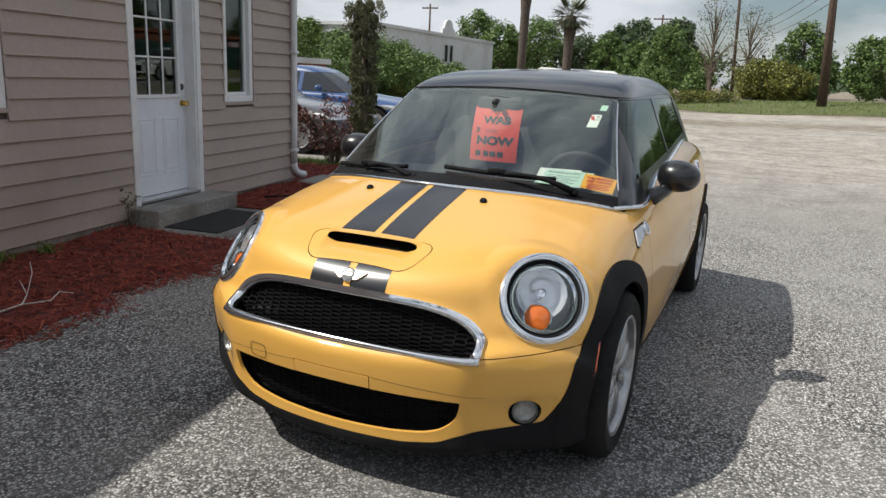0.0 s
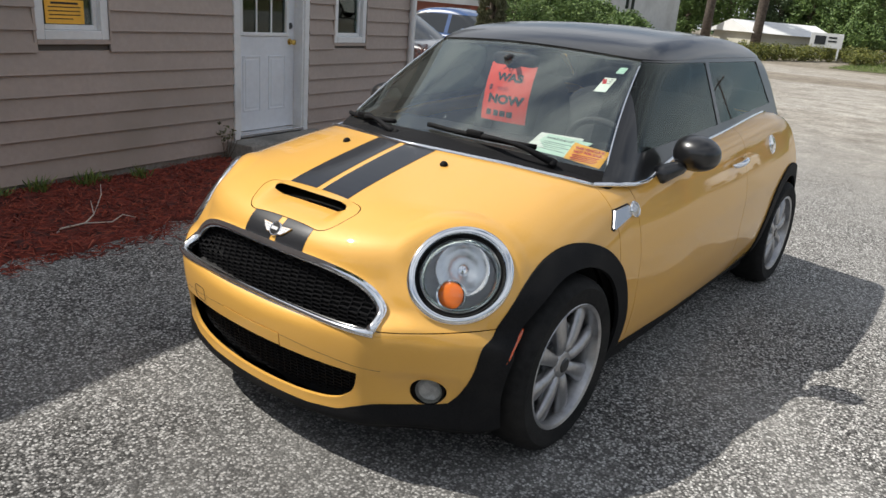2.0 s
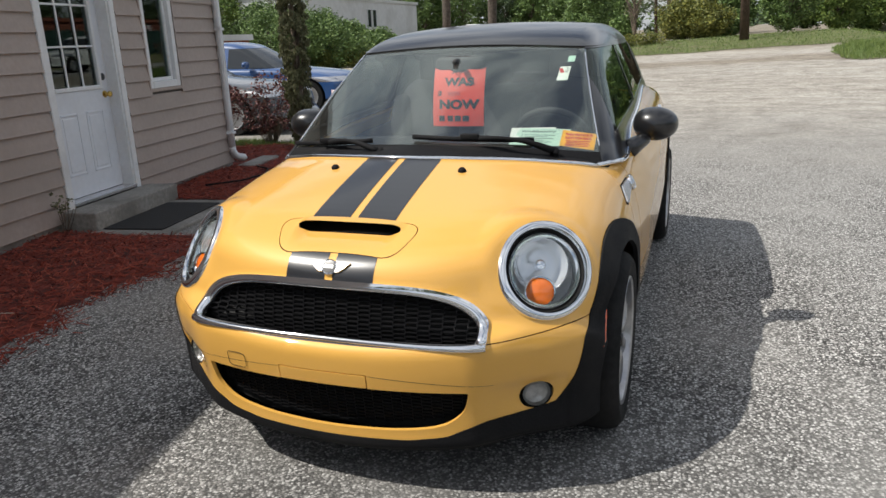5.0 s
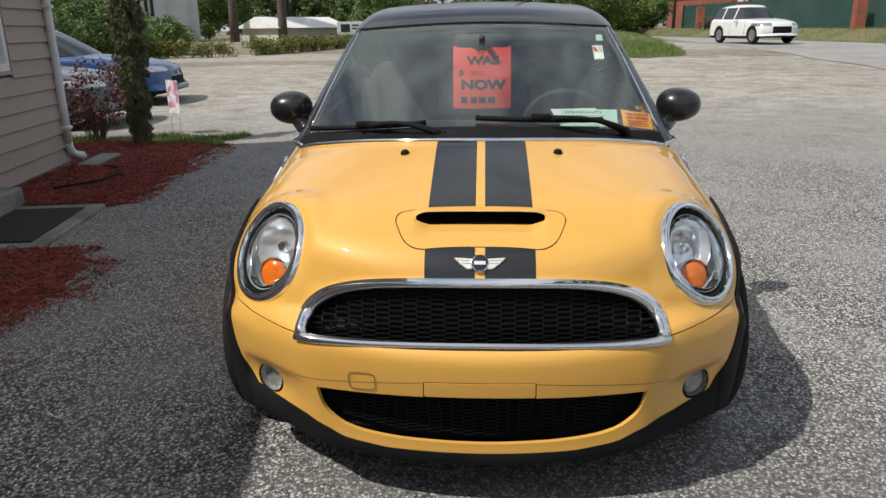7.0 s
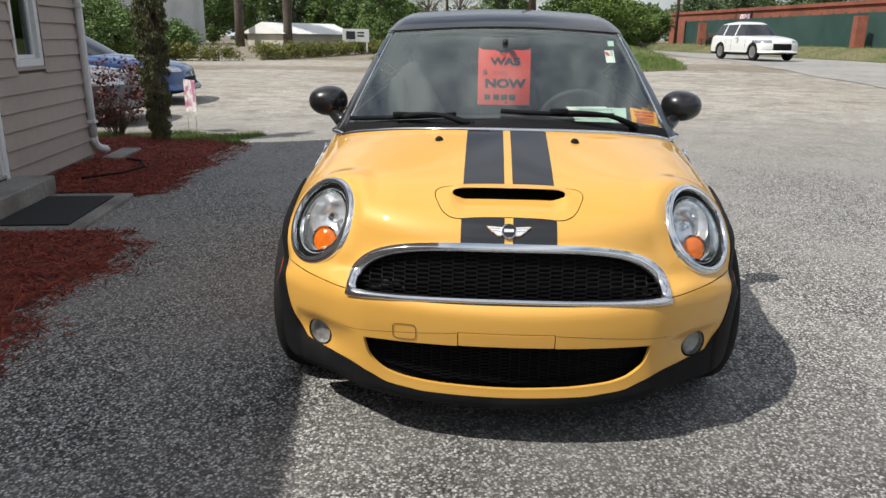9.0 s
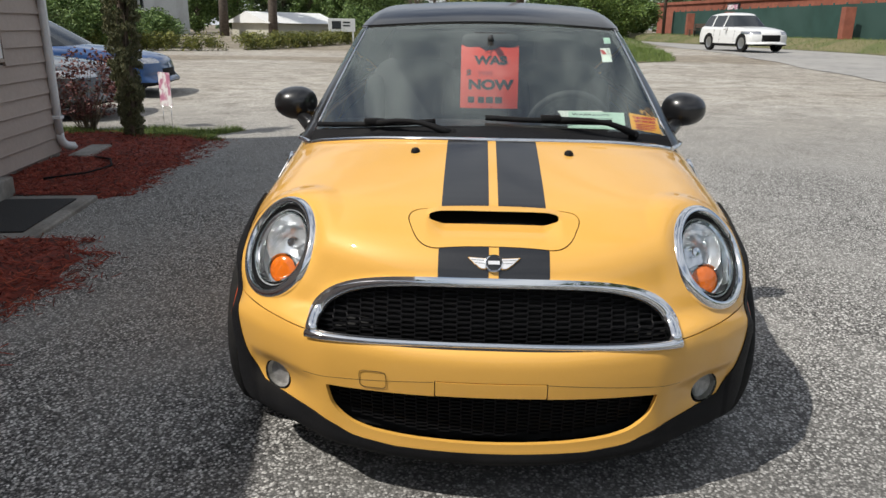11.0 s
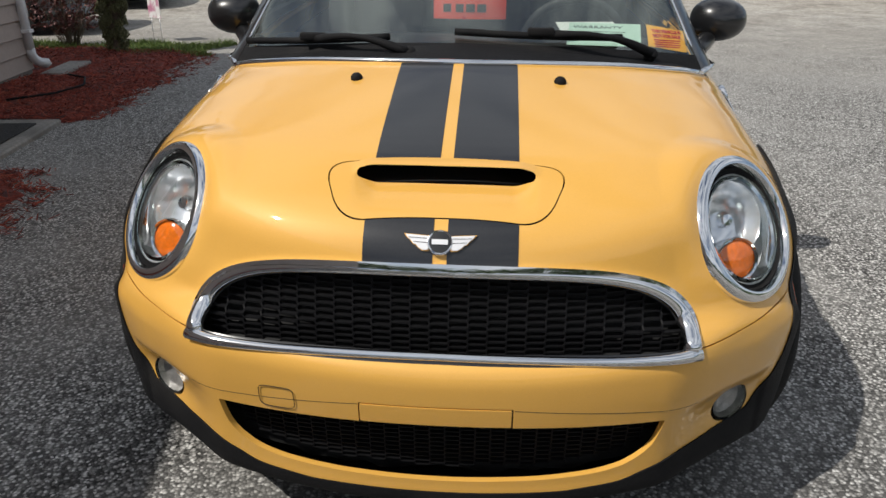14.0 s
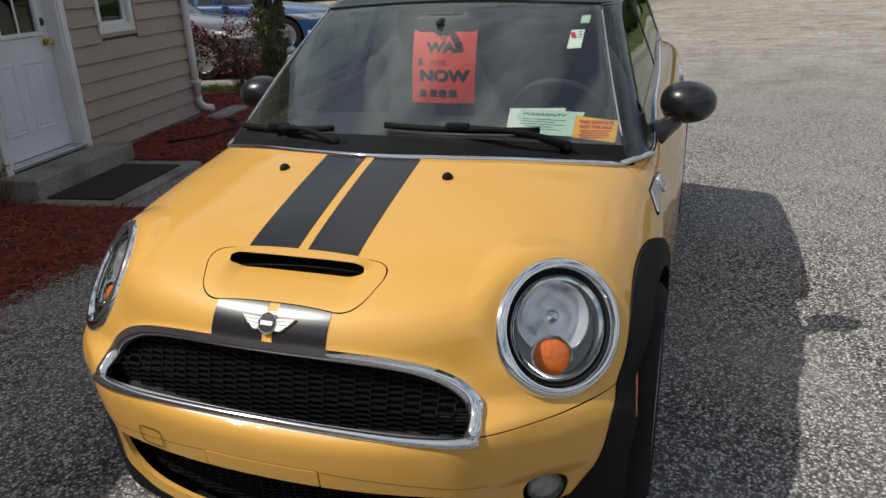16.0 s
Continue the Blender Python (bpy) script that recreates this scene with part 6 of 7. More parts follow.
M_BARK = material("grey_brown_bark", (0.16, 0.125, 0.095), rough=0.95, var=0.35, scale=25, bump=0.8, bump_scale=40, dark=(0.07, 0.055, 0.04), mask_scale=8, mask=(0.45, 0.6))


def leaf_material(name, a, b, c):
    m = material(name, b, rough=0.6, var=0.2, scale=8)
    n, l = m.node_tree.nodes, m.node_tree.links
    p = n["Principled BSDF"]
    geo = n.new("ShaderNodeNewGeometry")
    r = n.new("ShaderNodeValToRGB")
    r.color_ramp.elements.new(0.5)
    for e, (pos, col) in zip(r.color_ramp.elements, ((0.0, a), (0.5, b), (1.0, c))):
        e.position, e.color = pos, (*col, 1)
    l.new(geo.outputs["Random Per Island"], r.inputs["Fac"])
    l.new(r.outputs["Color"], p.inputs["Base Color"])
    p.inputs["Transmission Weight"].default_value = 0.0
    p.inputs["Subsurface Weight"].default_value = 0.0
    return m


M_LEAF = leaf_material("tree_leaves", (0.045, 0.088, 0.020), (0.10, 0.17, 0.038), (0.19, 0.27, 0.075))
M_LEAF2 = leaf_material("bright_leaves", (0.06, 0.11, 0.018), (0.11, 0.18, 0.03), (0.19, 0.25, 0.05))
M_LEAF3 = leaf_material("dull_pine_leaves", (0.035, 0.062, 0.026), (0.072, 0.115, 0.045), (0.12, 0.17, 0.07))
M_HEDGE = leaf_material("yellow_green_hedge_leaves", (0.06, 0.08, 0.016), (0.13, 0.145, 0.026), (0.26, 0.25, 0.045))
M_NANDINA = leaf_material("reddish_shrub_leaves", (0.06, 0.015, 0.016), (0.12, 0.030, 0.030), (0.18, 0.075, 0.05))
M_GRASS = leaf_material("grass_blades", (0.05, 0.09, 0.015), (0.11, 0.17, 0.03), (0.20, 0.25, 0.06))
M_VINE = leaf_material("dusty_vine_leaves", (0.06, 0.068, 0.028), (0.105, 0.112, 0.046), (0.18, 0.175, 0.085))


def leaves(rng, spots, size, per, spread, flat=0.0, upright=False):
    """Small folded leaf quads about each spot (place, radius)."""
    g = np.random.default_rng(rng.randrange(1 << 30))
    n = len(spots) * per
    c = np.repeat(np.array([tuple(s[0]) for s in spots], float), per, 0)
    rad = np.repeat(np.array([s[1] for s in spots], float), per)
    d = g.normal(size=(n, 3))
    d /= np.linalg.norm(d, axis=1, keepdims=True)
    p = c + d * (rad * g.random(n) ** 0.45 * spread)[:, None]
    a = g.normal(size=(n, 3)) * ((0.25, 0.25, 1.0) if upright else (1, 1, 0.6)) + ((0, 0, 1.2) if upright else 0)
    a /= np.linalg.norm(a, axis=1, keepdims=True)
    b = np.cross(a, g.normal(size=(n, 3)))
    b /= np.maximum(np.linalg.norm(b, axis=1, keepdims=True), 1e-6)
    s = (size * g.uniform(0.6, 1.35, n))[:, None]
    k = np.cross(a, b) * s * 0.12
    vs = np.stack([p - a * s, p - b * s * 0.5 + k, p + a * s, p + b * s * 0.5 + k], 1).reshape(-1, 3)
    return vs, np.arange(n * 4).reshape(-1, 4)


def limb(vs, fs, pts, rads, seg=7):
    base = len(vs)
    for i, (p, r) in enumerate(zip(pts, rads)):
        d = (pts[min(i + 1, len(pts) - 1)] - pts[max(i - 1, 0)]).normalized()
        s = d.cross(Vector((0.3, 1, 0.2))).normalized()
        u = s.cross(d)
        for k in range(seg):
            a = 2 * math.pi * k / seg
            vs.append(p + s * r * math.cos(a) + u * r * math.sin(a))
    for i in range(len(pts) - 1):
        for k in range(seg):
            k2 = (k + 1) % seg
            fs.append((base + i * seg + k, base + i * seg + k2, base + (i + 1) * seg + k2, base + (i + 1) * seg + k))


def tree(name, at, height, spread, seed, leaf, label, size=0.16, clumps=60, per=55, low=0.25, trunk_r=None, shape="round", lean=0.0, hole=0.0):
    rng = random.Random(seed)
    t = thing(name, label, "tree", at)
    tv, tf = [], []
    r0 = trunk_r or height * 0.022
    top = Vector((lean * height, 0, height * 0.82))
    pts = [Vector((0, 0, -0.15)).lerp(top, q) + Vector((rng.gauss(0, 0.01) * height, rng.gauss(0, 0.01) * height, 0)) * (q > 0) for q in (0, 0.2, 0.4, 0.6, 0.8, 1)]
    limb(tv, tf, pts, [r0 * (1 - 0.85 * q) for q in (0, 0.2, 0.4, 0.6, 0.8, 1)])
    spots = []
    for k in range(clumps):
        q = low + (1 - low) * ((k + rng.random()) / clumps)
        if shape == "round":
            wide = spread * math.sin(math.pi * min(max((q - low) / (1.02 - low), 0.03), 0.97)) ** 0.6
        elif shape == "cone":
            wide = spread * (1.05 - (q - low) / (1 - low)) ** 0.8
        else:
            wide = spread * (0.75 + 0.25 * math.sin(7 * q + seed))
        a = rng.uniform(0, 6.3)
        rr = wide * rng.uniform(0.35, 1.0)
        c = Vector((lean * height * q + rr * math.cos(a), rr * math.sin(a), height * q * rng.uniform(0.96, 1.03)))
        spots.append((c, spread * rng.uniform(0.16, 0.34)))
        if k % 3 == 0:
            b = pts[0].lerp(top, min(max(q - 0.18, 0.1), 0.95))
            mid = b.lerp(c, 0.5) + Vector((0, 0, 0.06 * height * 0.3))
            limb(tv, tf, [b, mid, c], [r0 * 0.32, r0 * 0.2, r0 * 0.06], 5)
    mesh_part("trunk", tv, tf, M_BARK, t)
    lv, lf = leaves(rng, spots, size, per, 1.0)
    cr = mesh_part("crown", lv, lf, leaf, t, "", False)
    return t


# vine-covered post of a tree at the corner
gx = lambda x, y: (x, y, float(gz(x, y)))


def column_tree(at, height, seed):
    """A slim column of upright scale leaves on short twigs, narrow at its foot."""
    rng = random.Random(seed)
    t = thing("column_tree", "slim dusty-green columnar evergreen standing in the mulch", "tree", at)
    wide = spline([0, 0.25, 0.6, 1.0, 1.8, 2.1, 2.4], [0.075, 0.11, 0.155, 0.175, 0.175, 0.15, 0.06])
    tv, tf, spots = [], [], []
    limb(tv, tf, [Vector((0, 0, -0.1)), Vector((0.01, 0, height * 0.5)), Vector((0, 0.02, height * 0.95))], [0.07, 0.05, 0.02])
    for _ in range(360):
        z, a = rng.uniform(0.03, height), rng.uniform(0, 6.3)
        r = float(wide(z)) * rng.uniform(0.55, 1.02)
        spots.append((Vector((r * math.cos(a), r * math.sin(a), z)), 0.05))
        if rng.random() < 0.35:
            q = Vector((r * 1.03 * math.cos(a), r * 1.03 * math.sin(a), z))
            limb(tv, tf, [q - Vector((q.x * 0.4, q.y * 0.4, 0.22)), q, q + Vector((0, 0, 0.15))], [0.006, 0.005, 0.002], 4)
    for k in range(16):
        a = rng.uniform(0, 6.3)
        spots.append((Vector((0.24 * math.cos(a), 0.24 * math.sin(a), height - rng.uniform(0.0, 0.35))), 0.08))
    mesh_part("trunk", tv, tf, M_BARK, t)
    lv, lf = leaves(rng, spots, 0.015, 120, 1.0, upright=True)
    mesh_part("crown", lv, lf, M_VINE, t, "", False)


column_tree(gx(-4.30, 6.25), 2.3, 11)


def shrub(name, at, height, spread, seed, leaf, label, size=0.03, clumps=30, per=60):
    rng = random.Random(seed)
    t = thing(name, label, "shrub", at)
    tv, tf = [], []
    spots = []
    for _ in range(clumps):
        a, q = rng.uniform(0, 6.3), rng.uniform(0.25, 1.0)
        rr = spread * rng.uniform(0.1, 1) * (0.5 + 0.5 * q)
        c = Vector((rr * math.cos(a), rr * math.sin(a), height * q))
        spots.append((c, spread * 0.22))
        limb(tv, tf, [Vector((rr * 0.15 * math.cos(a), rr * 0.15 * math.sin(a), -0.03)), c * 0.55, c], [0.007, 0.005, 0.003], 4)
    mesh_part("stem", tv, tf, M_BARK, t)
    lv, lf = leaves(rng, spots, size, per, 1.0)
    mesh_part("foliage", lv, lf, leaf, t, "", False)
    return t


shrub("nandina_shrub", gx(-5.15, 6.75), 0.95, 0.55, 21, M_NANDINA, "thin reddish shrub with bare stems by the parked cars", 0.026, 40, 44)
shrub("nandina_shrub", gx(-5.7, 6.3), 0.85, 0.5, 22, M_NANDINA, "thin reddish shrub with bare stems by the parked cars", 0.026, 36, 44)


def tuft(at, seed, n=40, h=0.10, r=0.08, name="weed_tuft", label="small green weed tuft by the foundation"):
    rng = random.Random(seed)
    vs, fs = [], []
    for _ in range(n):
        a, q = rng.uniform(0, 6.3), rng.random() ** 0.5 * r
        b = Vector((q * math.cos(a), q * math.sin(a), -0.01))
        tip = b + Vector((rng.gauss(0, h * 0.5), rng.gauss(0, h * 0.5), h * rng.uniform(0.5, 1.2)))
        w = Vector((rng.uniform(-1, 1), rng.uniform(-1, 1), 0)).normalized() * 0.004
        mid = b.lerp(tip, 0.55) + Vector((0, 0, h * 0.12))
        k = len(vs)
        vs += [b - w, b + w, mid + w * 1.4, mid - w * 1.4, tip]
        fs += [(k, k + 1, k + 2, k + 3), (k + 3, k + 2, k + 4)]
    ob = mesh_part(name, vs, fs, M_GRASS, None, "", False)
    ob.location = at
    return tagged(ob, label, "weed", "weeds by the wall")


for i, (s, o) in enumerate(((0.12, 0.10), (0.35, 0.07), (0.95, 0.12), (1.12, 0.08), (1.40, 0.16), (0.62, 0.10), (-0.3, 0.1), (-0.8, 0.14), (-1.5, 0.1))):
    w = house_point(s, o)
    tuft((w.x, w.y, float(gz(w.x, w.y)) + 0.05), 40 + i, 34 + 9 * (i % 3), 0.07 + 0.02 * (i % 3), 0.07)
# dry weed against the step
dry = thing("dry_weed", "dry brown weed stalk with seed heads beside the step", "weed")
rng = random.Random(61)
vs, fs = [], []
for _ in range(9):
    b = house_point(2.33 + rng.uniform(-0.03, 0.03), 0.10 + rng.uniform(-0.03, 0.03), -0.05)
    tip = b + Vector((rng.gauss(0, 0.06), rng.gauss(0, 0.06), rng.uniform(0.15, 0.34)))
    limb(vs, fs, [b, b.lerp(tip, 0.5) + Vector((0.01, 0, 0)), tip], [0.0035, 0.003, 0.002], 4)
mesh_part("stalk", vs, fs, M_BARK, dry)
lv, lf = leaves(rng, [(house_point(2.33 + rng.gauss(0, 0.05), 0.10 + rng.gauss(0, 0.05), rng.uniform(0.08, 0.30)), 0.03) for _ in range(9)], 0.016, 7, 1.0)
tagged(mesh_part("seed_head", lv, lf, M_VINE, dry, "", False), kind="stuff")
# pale twig on the mulch
tw = thing("dead_twig", "bleached forked dead twig lying on the mulch", "twig")
M_TWIG = material("bleached_twig", (0.55, 0.50, 0.44), rough=0.9, var=0.2, scale=60)
h0 = lambda x, y, z=0.045: (x, y, float(gz(x, y)) + z)
tube("stem", [h0(-2.32, -0.34, 0.03), h0(-2.42, -0.25), h0(-2.40, -0.12, 0.06), h0(-2.50, -0.02, 0.08), h0(-2.62, 0.02, 0.14)], [0.005, 0.006, 0.005, 0.004, 0.002], M_TWIG, tw, seg=6)
tube("branch", [h0(-2.40, -0.12, 0.06), h0(-2.36, 0.02, 0.05), h0(-2.42, 0.12, 0.07), h0(-2.38, 0.18, 0.05)], [0.004, 0.004, 0.003, 0.002], M_TWIG, tw, seg=6)
tube("branch", [h0(-2.50, -0.02, 0.08), h0(-2.56, 0.06, 0.18), h0(-2.60, 0.08, 0.24)], [0.003, 0.003, 0.002], M_TWIG, tw, seg=6)
# thin black hose in the far bed
hose = tube("drip_hose", [(*house_point(s, o).xy, float(gz(*house_point(s, o).xy)) + 0.075) for s, o in ((4.1, 0.35), (4.35, 0.62), (4.7, 0.72), (5.05, 0.60), (5.2, 0.4))], 0.009, M_TRIM, None, seg=8)
tagged(hose, "thin dark garden hose lying on the mulch", "hose")


# ---- grass ----
def grass_patch(name, inside, box, n, h, seed, label, mat=None):
    rng = random.Random(seed)
    vs, fs = [], []
    x0, x1, y0, y1 = box
    tries = 0
    while len(fs) < n and tries < n * 6:
        tries += 1
        x, y = rng.uniform(x0, x1), rng.uniform(y0, y1)
        if not inside(x, y):
            continue
        b = Vector((x, y, float(gz(x, y)) - 0.005))
        hh = h * rng.uniform(0.4, 1.2)
        tip = b + Vector((rng.gauss(0, hh * 0.45), rng.gauss(0, hh * 0.45), hh))
        w = Vector((rng.uniform(-1, 1), rng.uniform(-1, 1), 0)).normalized() * h * 0.07
        k = len(vs)
        vs += [b - w, b + w, tip]
        fs.append((k, k + 1, k + 2))
    ob = mesh_part(name, vs, fs, mat or M_GRASS, None, "", False)
    return tagged(ob, label, "grass", kind="stuff")


def near_grass(x, y):
    v = Vector((x, y, 0)) - HOUSE.translation
    s, o = v.dot(WU), v.dot(WN)
    return 6.75 + 0.1 * math.sin(9 * o) < s < 7.75 + 0.15 * math.sin(5 * o) and -1.4 < o < 1.35 + 0.15 * math.sin(6 * s)


M_SOIL = material("grassy_soil", (0.10, 0.12, 0.035), rough=0.95, var=0.4, scale=18, bump=0.5, bump_scale=40, dark=(0.17, 0.14, 0.09), mask_scale=2, mask=(0.5, 0.7))
sheet("lawn_strip", steps(-6.6, -2.6, 60), steps(6.0, 8.8, 44), 0.004, M_SOIL, near_grass, "short patchy grass strip", "lawn")
grass_patch("grass", near_grass, (-6.6, -2.6, 6.0, 8.8), 9000, 0.07, 71, "short patchy grass at the end of the mulch bed")


def island(x, y):
    return ((x - 6.3 - 0.12 * (y - 31)) / 1.35) ** 2 + ((y - 31.5) / 7.5) ** 2 < 1 + 0.15 * math.sin(3 * x) + 0.1 * math.sin(2 * y)


sheet("grass_island", steps(2, 12, 70), steps(22, 42, 80), 0.020, M_SOIL, island, "rough grass island beside the road", "lawn")
grass_patch("island_grass", island, (2, 12, 22, 42), 9000, 0.16, 72, "rough grass on the island")


def verge(x, y):
    edge = 38.6 + 0.35 * math.sin(0.9 * x) + 0.2 * math.sin(2.3 * x)
    return edge < y < edge + 10 and -7.5 < x < 9.0


sheet("grass_verge", steps(-8, 9.2, 70), steps(37, 50, 60), 0.020, M_SOIL, verge, "grass verge beyond the lot", "lawn")
grass_patch("verge_grass", verge, (-8, 9, 37, 50), 14000, 0.16, 73, "grass on the far verge")

# ---- road beyond ----
M_ROAD = material("road_asphalt", (0.27, 0.262, 0.25), rough=0.9, var=0.18, scale=3, dark=(0.35, 0.335, 0.31), mask_scale=0.4, mask=(0.4, 0.7))
M_DRYGRASS = material("dry_grass_bank", (0.17, 0.15, 0.075), rough=0.95, var=0.4, scale=14, bump=0.5, bump_scale=30, dark=(0.10, 0.115, 0.04), mask_scale=0.8, mask=(0.45, 0.65))


def strip_sheet(name, ys, left, right, n, lift, mat, label, category):
    vs = []
    for y in ys:
        for k in range(n + 1):
            x = left(y) + (right(y) - left(y)) * k / n
            vs.append((x, y, float(gz(x, y)) + lift))
    m = n + 1
    fs = [(i * m + k, i * m + k + 1, (i + 1) * m + k + 1, (i + 1) * m + k) for i in range(len(ys) - 1) for k in range(n)]
    return tagged(mesh_part(name, vs, fs, mat), label, category, kind="structure")


road_near = lambda y: 10.3 - 0.03 * (y - 25) + 0.12 * math.sin(1.3 * y)
road_far = lambda y: float(fence_x(y)) - 3.2
strip_sheet("road", steps(-60, 120, 240), road_near, road_far, 12, 0.014, M_ROAD, "grey two-lane asphalt road", "road")
strip_sheet("road_bank", steps(-20, 75, 140), road_far, lambda y: float(fence_x(y)) + 6, 16, 0.028, M_DRYGRASS, "dry grass bank below the fence", "lawn")
grass_patch("bank_grass", lambda x, y: float(fence_x(y)) - 3.1 < x < float(fence_x(y)) - 0.2, (11, 24, 18, 66), 9000, 0.15, 74, "dry grass on the bank")

# ---- hedge ----
def hedge(name, a, b, h, seed, label):
    rng = random.Random(seed)
    t = thing(name, label, "hedge")
    a, b = Vector(a), Vector(b)
    L = (b - a).length
    spots = []
    for _ in range(int(L * 30)):
        q = rng.random()
        p = a.lerp(b, q)
        spots.append((Vector((p.x + rng.gauss(0, 0.25), p.y + rng.gauss(0, 0.3), float(gz(p.x, p.y)) + rng.uniform(0.1, h - 0.12))), 0.28))
    lv, lf = leaves(rng, spots, 0.055, 44, 1.0)
    mesh_part("foliage", lv, lf, M_HEDGE, t, "", False)
    tv, tf = [], []
    for k in range(int(L * 1.2)):
        p = a.lerp(b, (k + 0.5) / (L * 1.2))
        q = Vector((p.x, p.y, float(gz(p.x, p.y))))
        limb(tv, tf, [q - Vector((0, 0, 0.05)), q + Vector((0.05, 0, h * 0.7))], [0.03, 0.015], 5)
    tagged(mesh_part("hedge_stem", tv, tf, M_BARK, t), kind="stuff")


hedge("hedge", (-30, 27.5, 0), (-13.6, 34.2, 0), 0.85, 81, "clipped low yellow-green hedge beyond the lot")
hedge("hedge", (-12.7, 35.5, 0), (-8.0, 50.0, 0), 0.85, 82, "clipped low yellow-green hedge beyond the lot")
hedge("hedge", (-7.6, 44.0, 0), (-2.9, 45.0, 0), 0.75, 83, "clipped low yellow-green hedge beyond the lot")

# ---- buildings far off ----
M_STUCCO = material("white_painted_block", (0.62, 0.63, 0.63), rough=0.8, var=0.06, scale=2, dark=(0.45, 0.45, 0.44), mask_scale=0.35, mask=(0.5, 0.8))
M_METAL = material("white_metal_roof", (0.80, 0.80, 0.78), rough=0.5, var=0.05, scale=1)
M_TAN = material("tan_wall", (0.50, 0.48, 0.40), rough=0.8, var=0.08, scale=1)
M_BRICK = material("red_brick_far", (0.27, 0.088, 0.055), rough=0.85, var=0.18, scale=3, dark=(0.20, 0.065, 0.042), mask_scale=0.4)
M_FENCE = material("green_fence_screen", (0.018, 0.055, 0.045), rough=0.8, var=0.15, scale=1.2, dark=(0.03, 0.07, 0.06), mask_scale=0.3)
M_WINDARK = material("far_window_glass", (0.03, 0.035, 0.04), rough=0.15)
M_WOOD = material("utility_pole_wood", (0.085, 0.055, 0.04), rough=0.9, var=0.3, scale=8)


def block(name, m, size, wall, roof, label, windows=(), parapet=0.0, gable=0.0, category="building"):
    """A house at the pose m: size (length, depth, height), its front at local y = 0; windows: (x, z, width, height)."""
    b = thing(name, label, category)
    b.matrix_world = m
    L, D, H = size
    bm = bmesh.new()
    bm_box(bm, (0, 0, -0.6), (L, D, H))
    part("wall", bm, wall, b)
    bm = bmesh.new()
    if gable:
        vs = [bm.verts.new(v) for v in ((-0.4, -0.4, H), (L + 0.4, -0.4, H), (L + 0.4, D / 2, H + gable), (-0.4, D / 2, H + gable), (L + 0.4, D + 0.4, H), (-0.4, D + 0.4, H))]
        for f in ((0, 1, 2, 3), (3, 2, 4, 5), (0, 3, 5), (1, 4, 2), (0, 5, 4, 1)):
            bm.faces.new([vs[i] for i in f])
    else:
        bm_box(bm, (-0.15, -0.15, H), (L + 0.15, D + 0.15, H + 0.25 + parapet))
    part("roof", bm, roof, b)
    for x, z, w, h in windows:
        win = box_part("window", (x, -0.03, z), (x + w, 0.05, z + h), M_WINDARK, b, "dark window", 0)
        bm = bmesh.new()
        f = 0.08
        for lo, hi in (((x - f, z - f), (x, z + h + f)), ((x + w, z - f), (x + w + f, z + h + f)), ((x, z - f), (x + w, z)), ((x, z + h), (x + w, z + h + f))):
            bm_box(bm, (lo[0], -0.08, lo[1]), (hi[0], 0.04, hi[1]))
        part("window_frame", bm, M_STUCCO, win)
    return b


def polar(deg, dist):
    """A place by its bearing from the first metres of the walk."""
    return Vector((1.0 + dist * math.sin(radians(deg)), -2.4 + dist * math.cos(radians(deg)), 0))


A_, B_ = polar(-31.5, 58), polar(-22.6, 82)
yaw = math.degrees(math.atan2((B_ - A_).y, (B_ - A_).x))
Lw = (B_ - A_).length
wb = block("white_building", pose(A_.x, A_.y, 0.2, 0, 0, yaw), (Lw, 12, 4.55), M_STUCCO, M_STUCCO, "long two-storey white building with an arched gable top",
           [(Lw * q, z, 0.8, 1.5) for q, z in ((0.50, 2.3), (0.545, 2.3))])
vs, fs = [], []
cx = Lw * 0.52
arc = [(cx - 1.5, 4.7), (cx - 1.4, 5.2)] + [(cx + 0.95 * math.cos(a), 5.3 + 0.75 * math.sin(a)) for a in np.linspace(math.pi, 0, 10)] + [(cx + 1.4, 5.2), (cx + 1.5, 4.7)]
for y in (-0.2, 0.1):
    vs += [(x, y, z) for x, z in arc]
k = len(arc)
fs = [tuple(range(k)), tuple(range(k, 2 * k))[::-1]] + [(i, (i + 1) % k, k + (i + 1) % k, k + i) for i in range(k)]
mesh_part("arched_gable", vs, fs, M_STUCCO, wb, "arched gable top", False)
C_ = polar(-17.3, 66)
D_ = polar(-12.4, 72)
yaw = math.degrees(math.atan2((D_ - C_).y, (D_ - C_).x))
block("low_shed", pose(C_.x, C_.y, 0.15, 0, 0, yaw), ((D_ - C_).length, 4.5, 1.25), M_TAN, M_METAL, "long low tan shed with a bright white metal roof", gable=0.95)
E_ = polar(-47, 27)
F_ = polar(-35.0, 36)
yaw = math.degrees(math.atan2((F_ - E_).y, (F_ - E_).x))
blk = block("brick_house", pose(E_.x, E_.y, 0, 0, 0, yaw), ((F_ - E_).length, 6, 1.55), M_BRICK, M_STUCCO, "low red-brick house with a white flat eave", category="house")

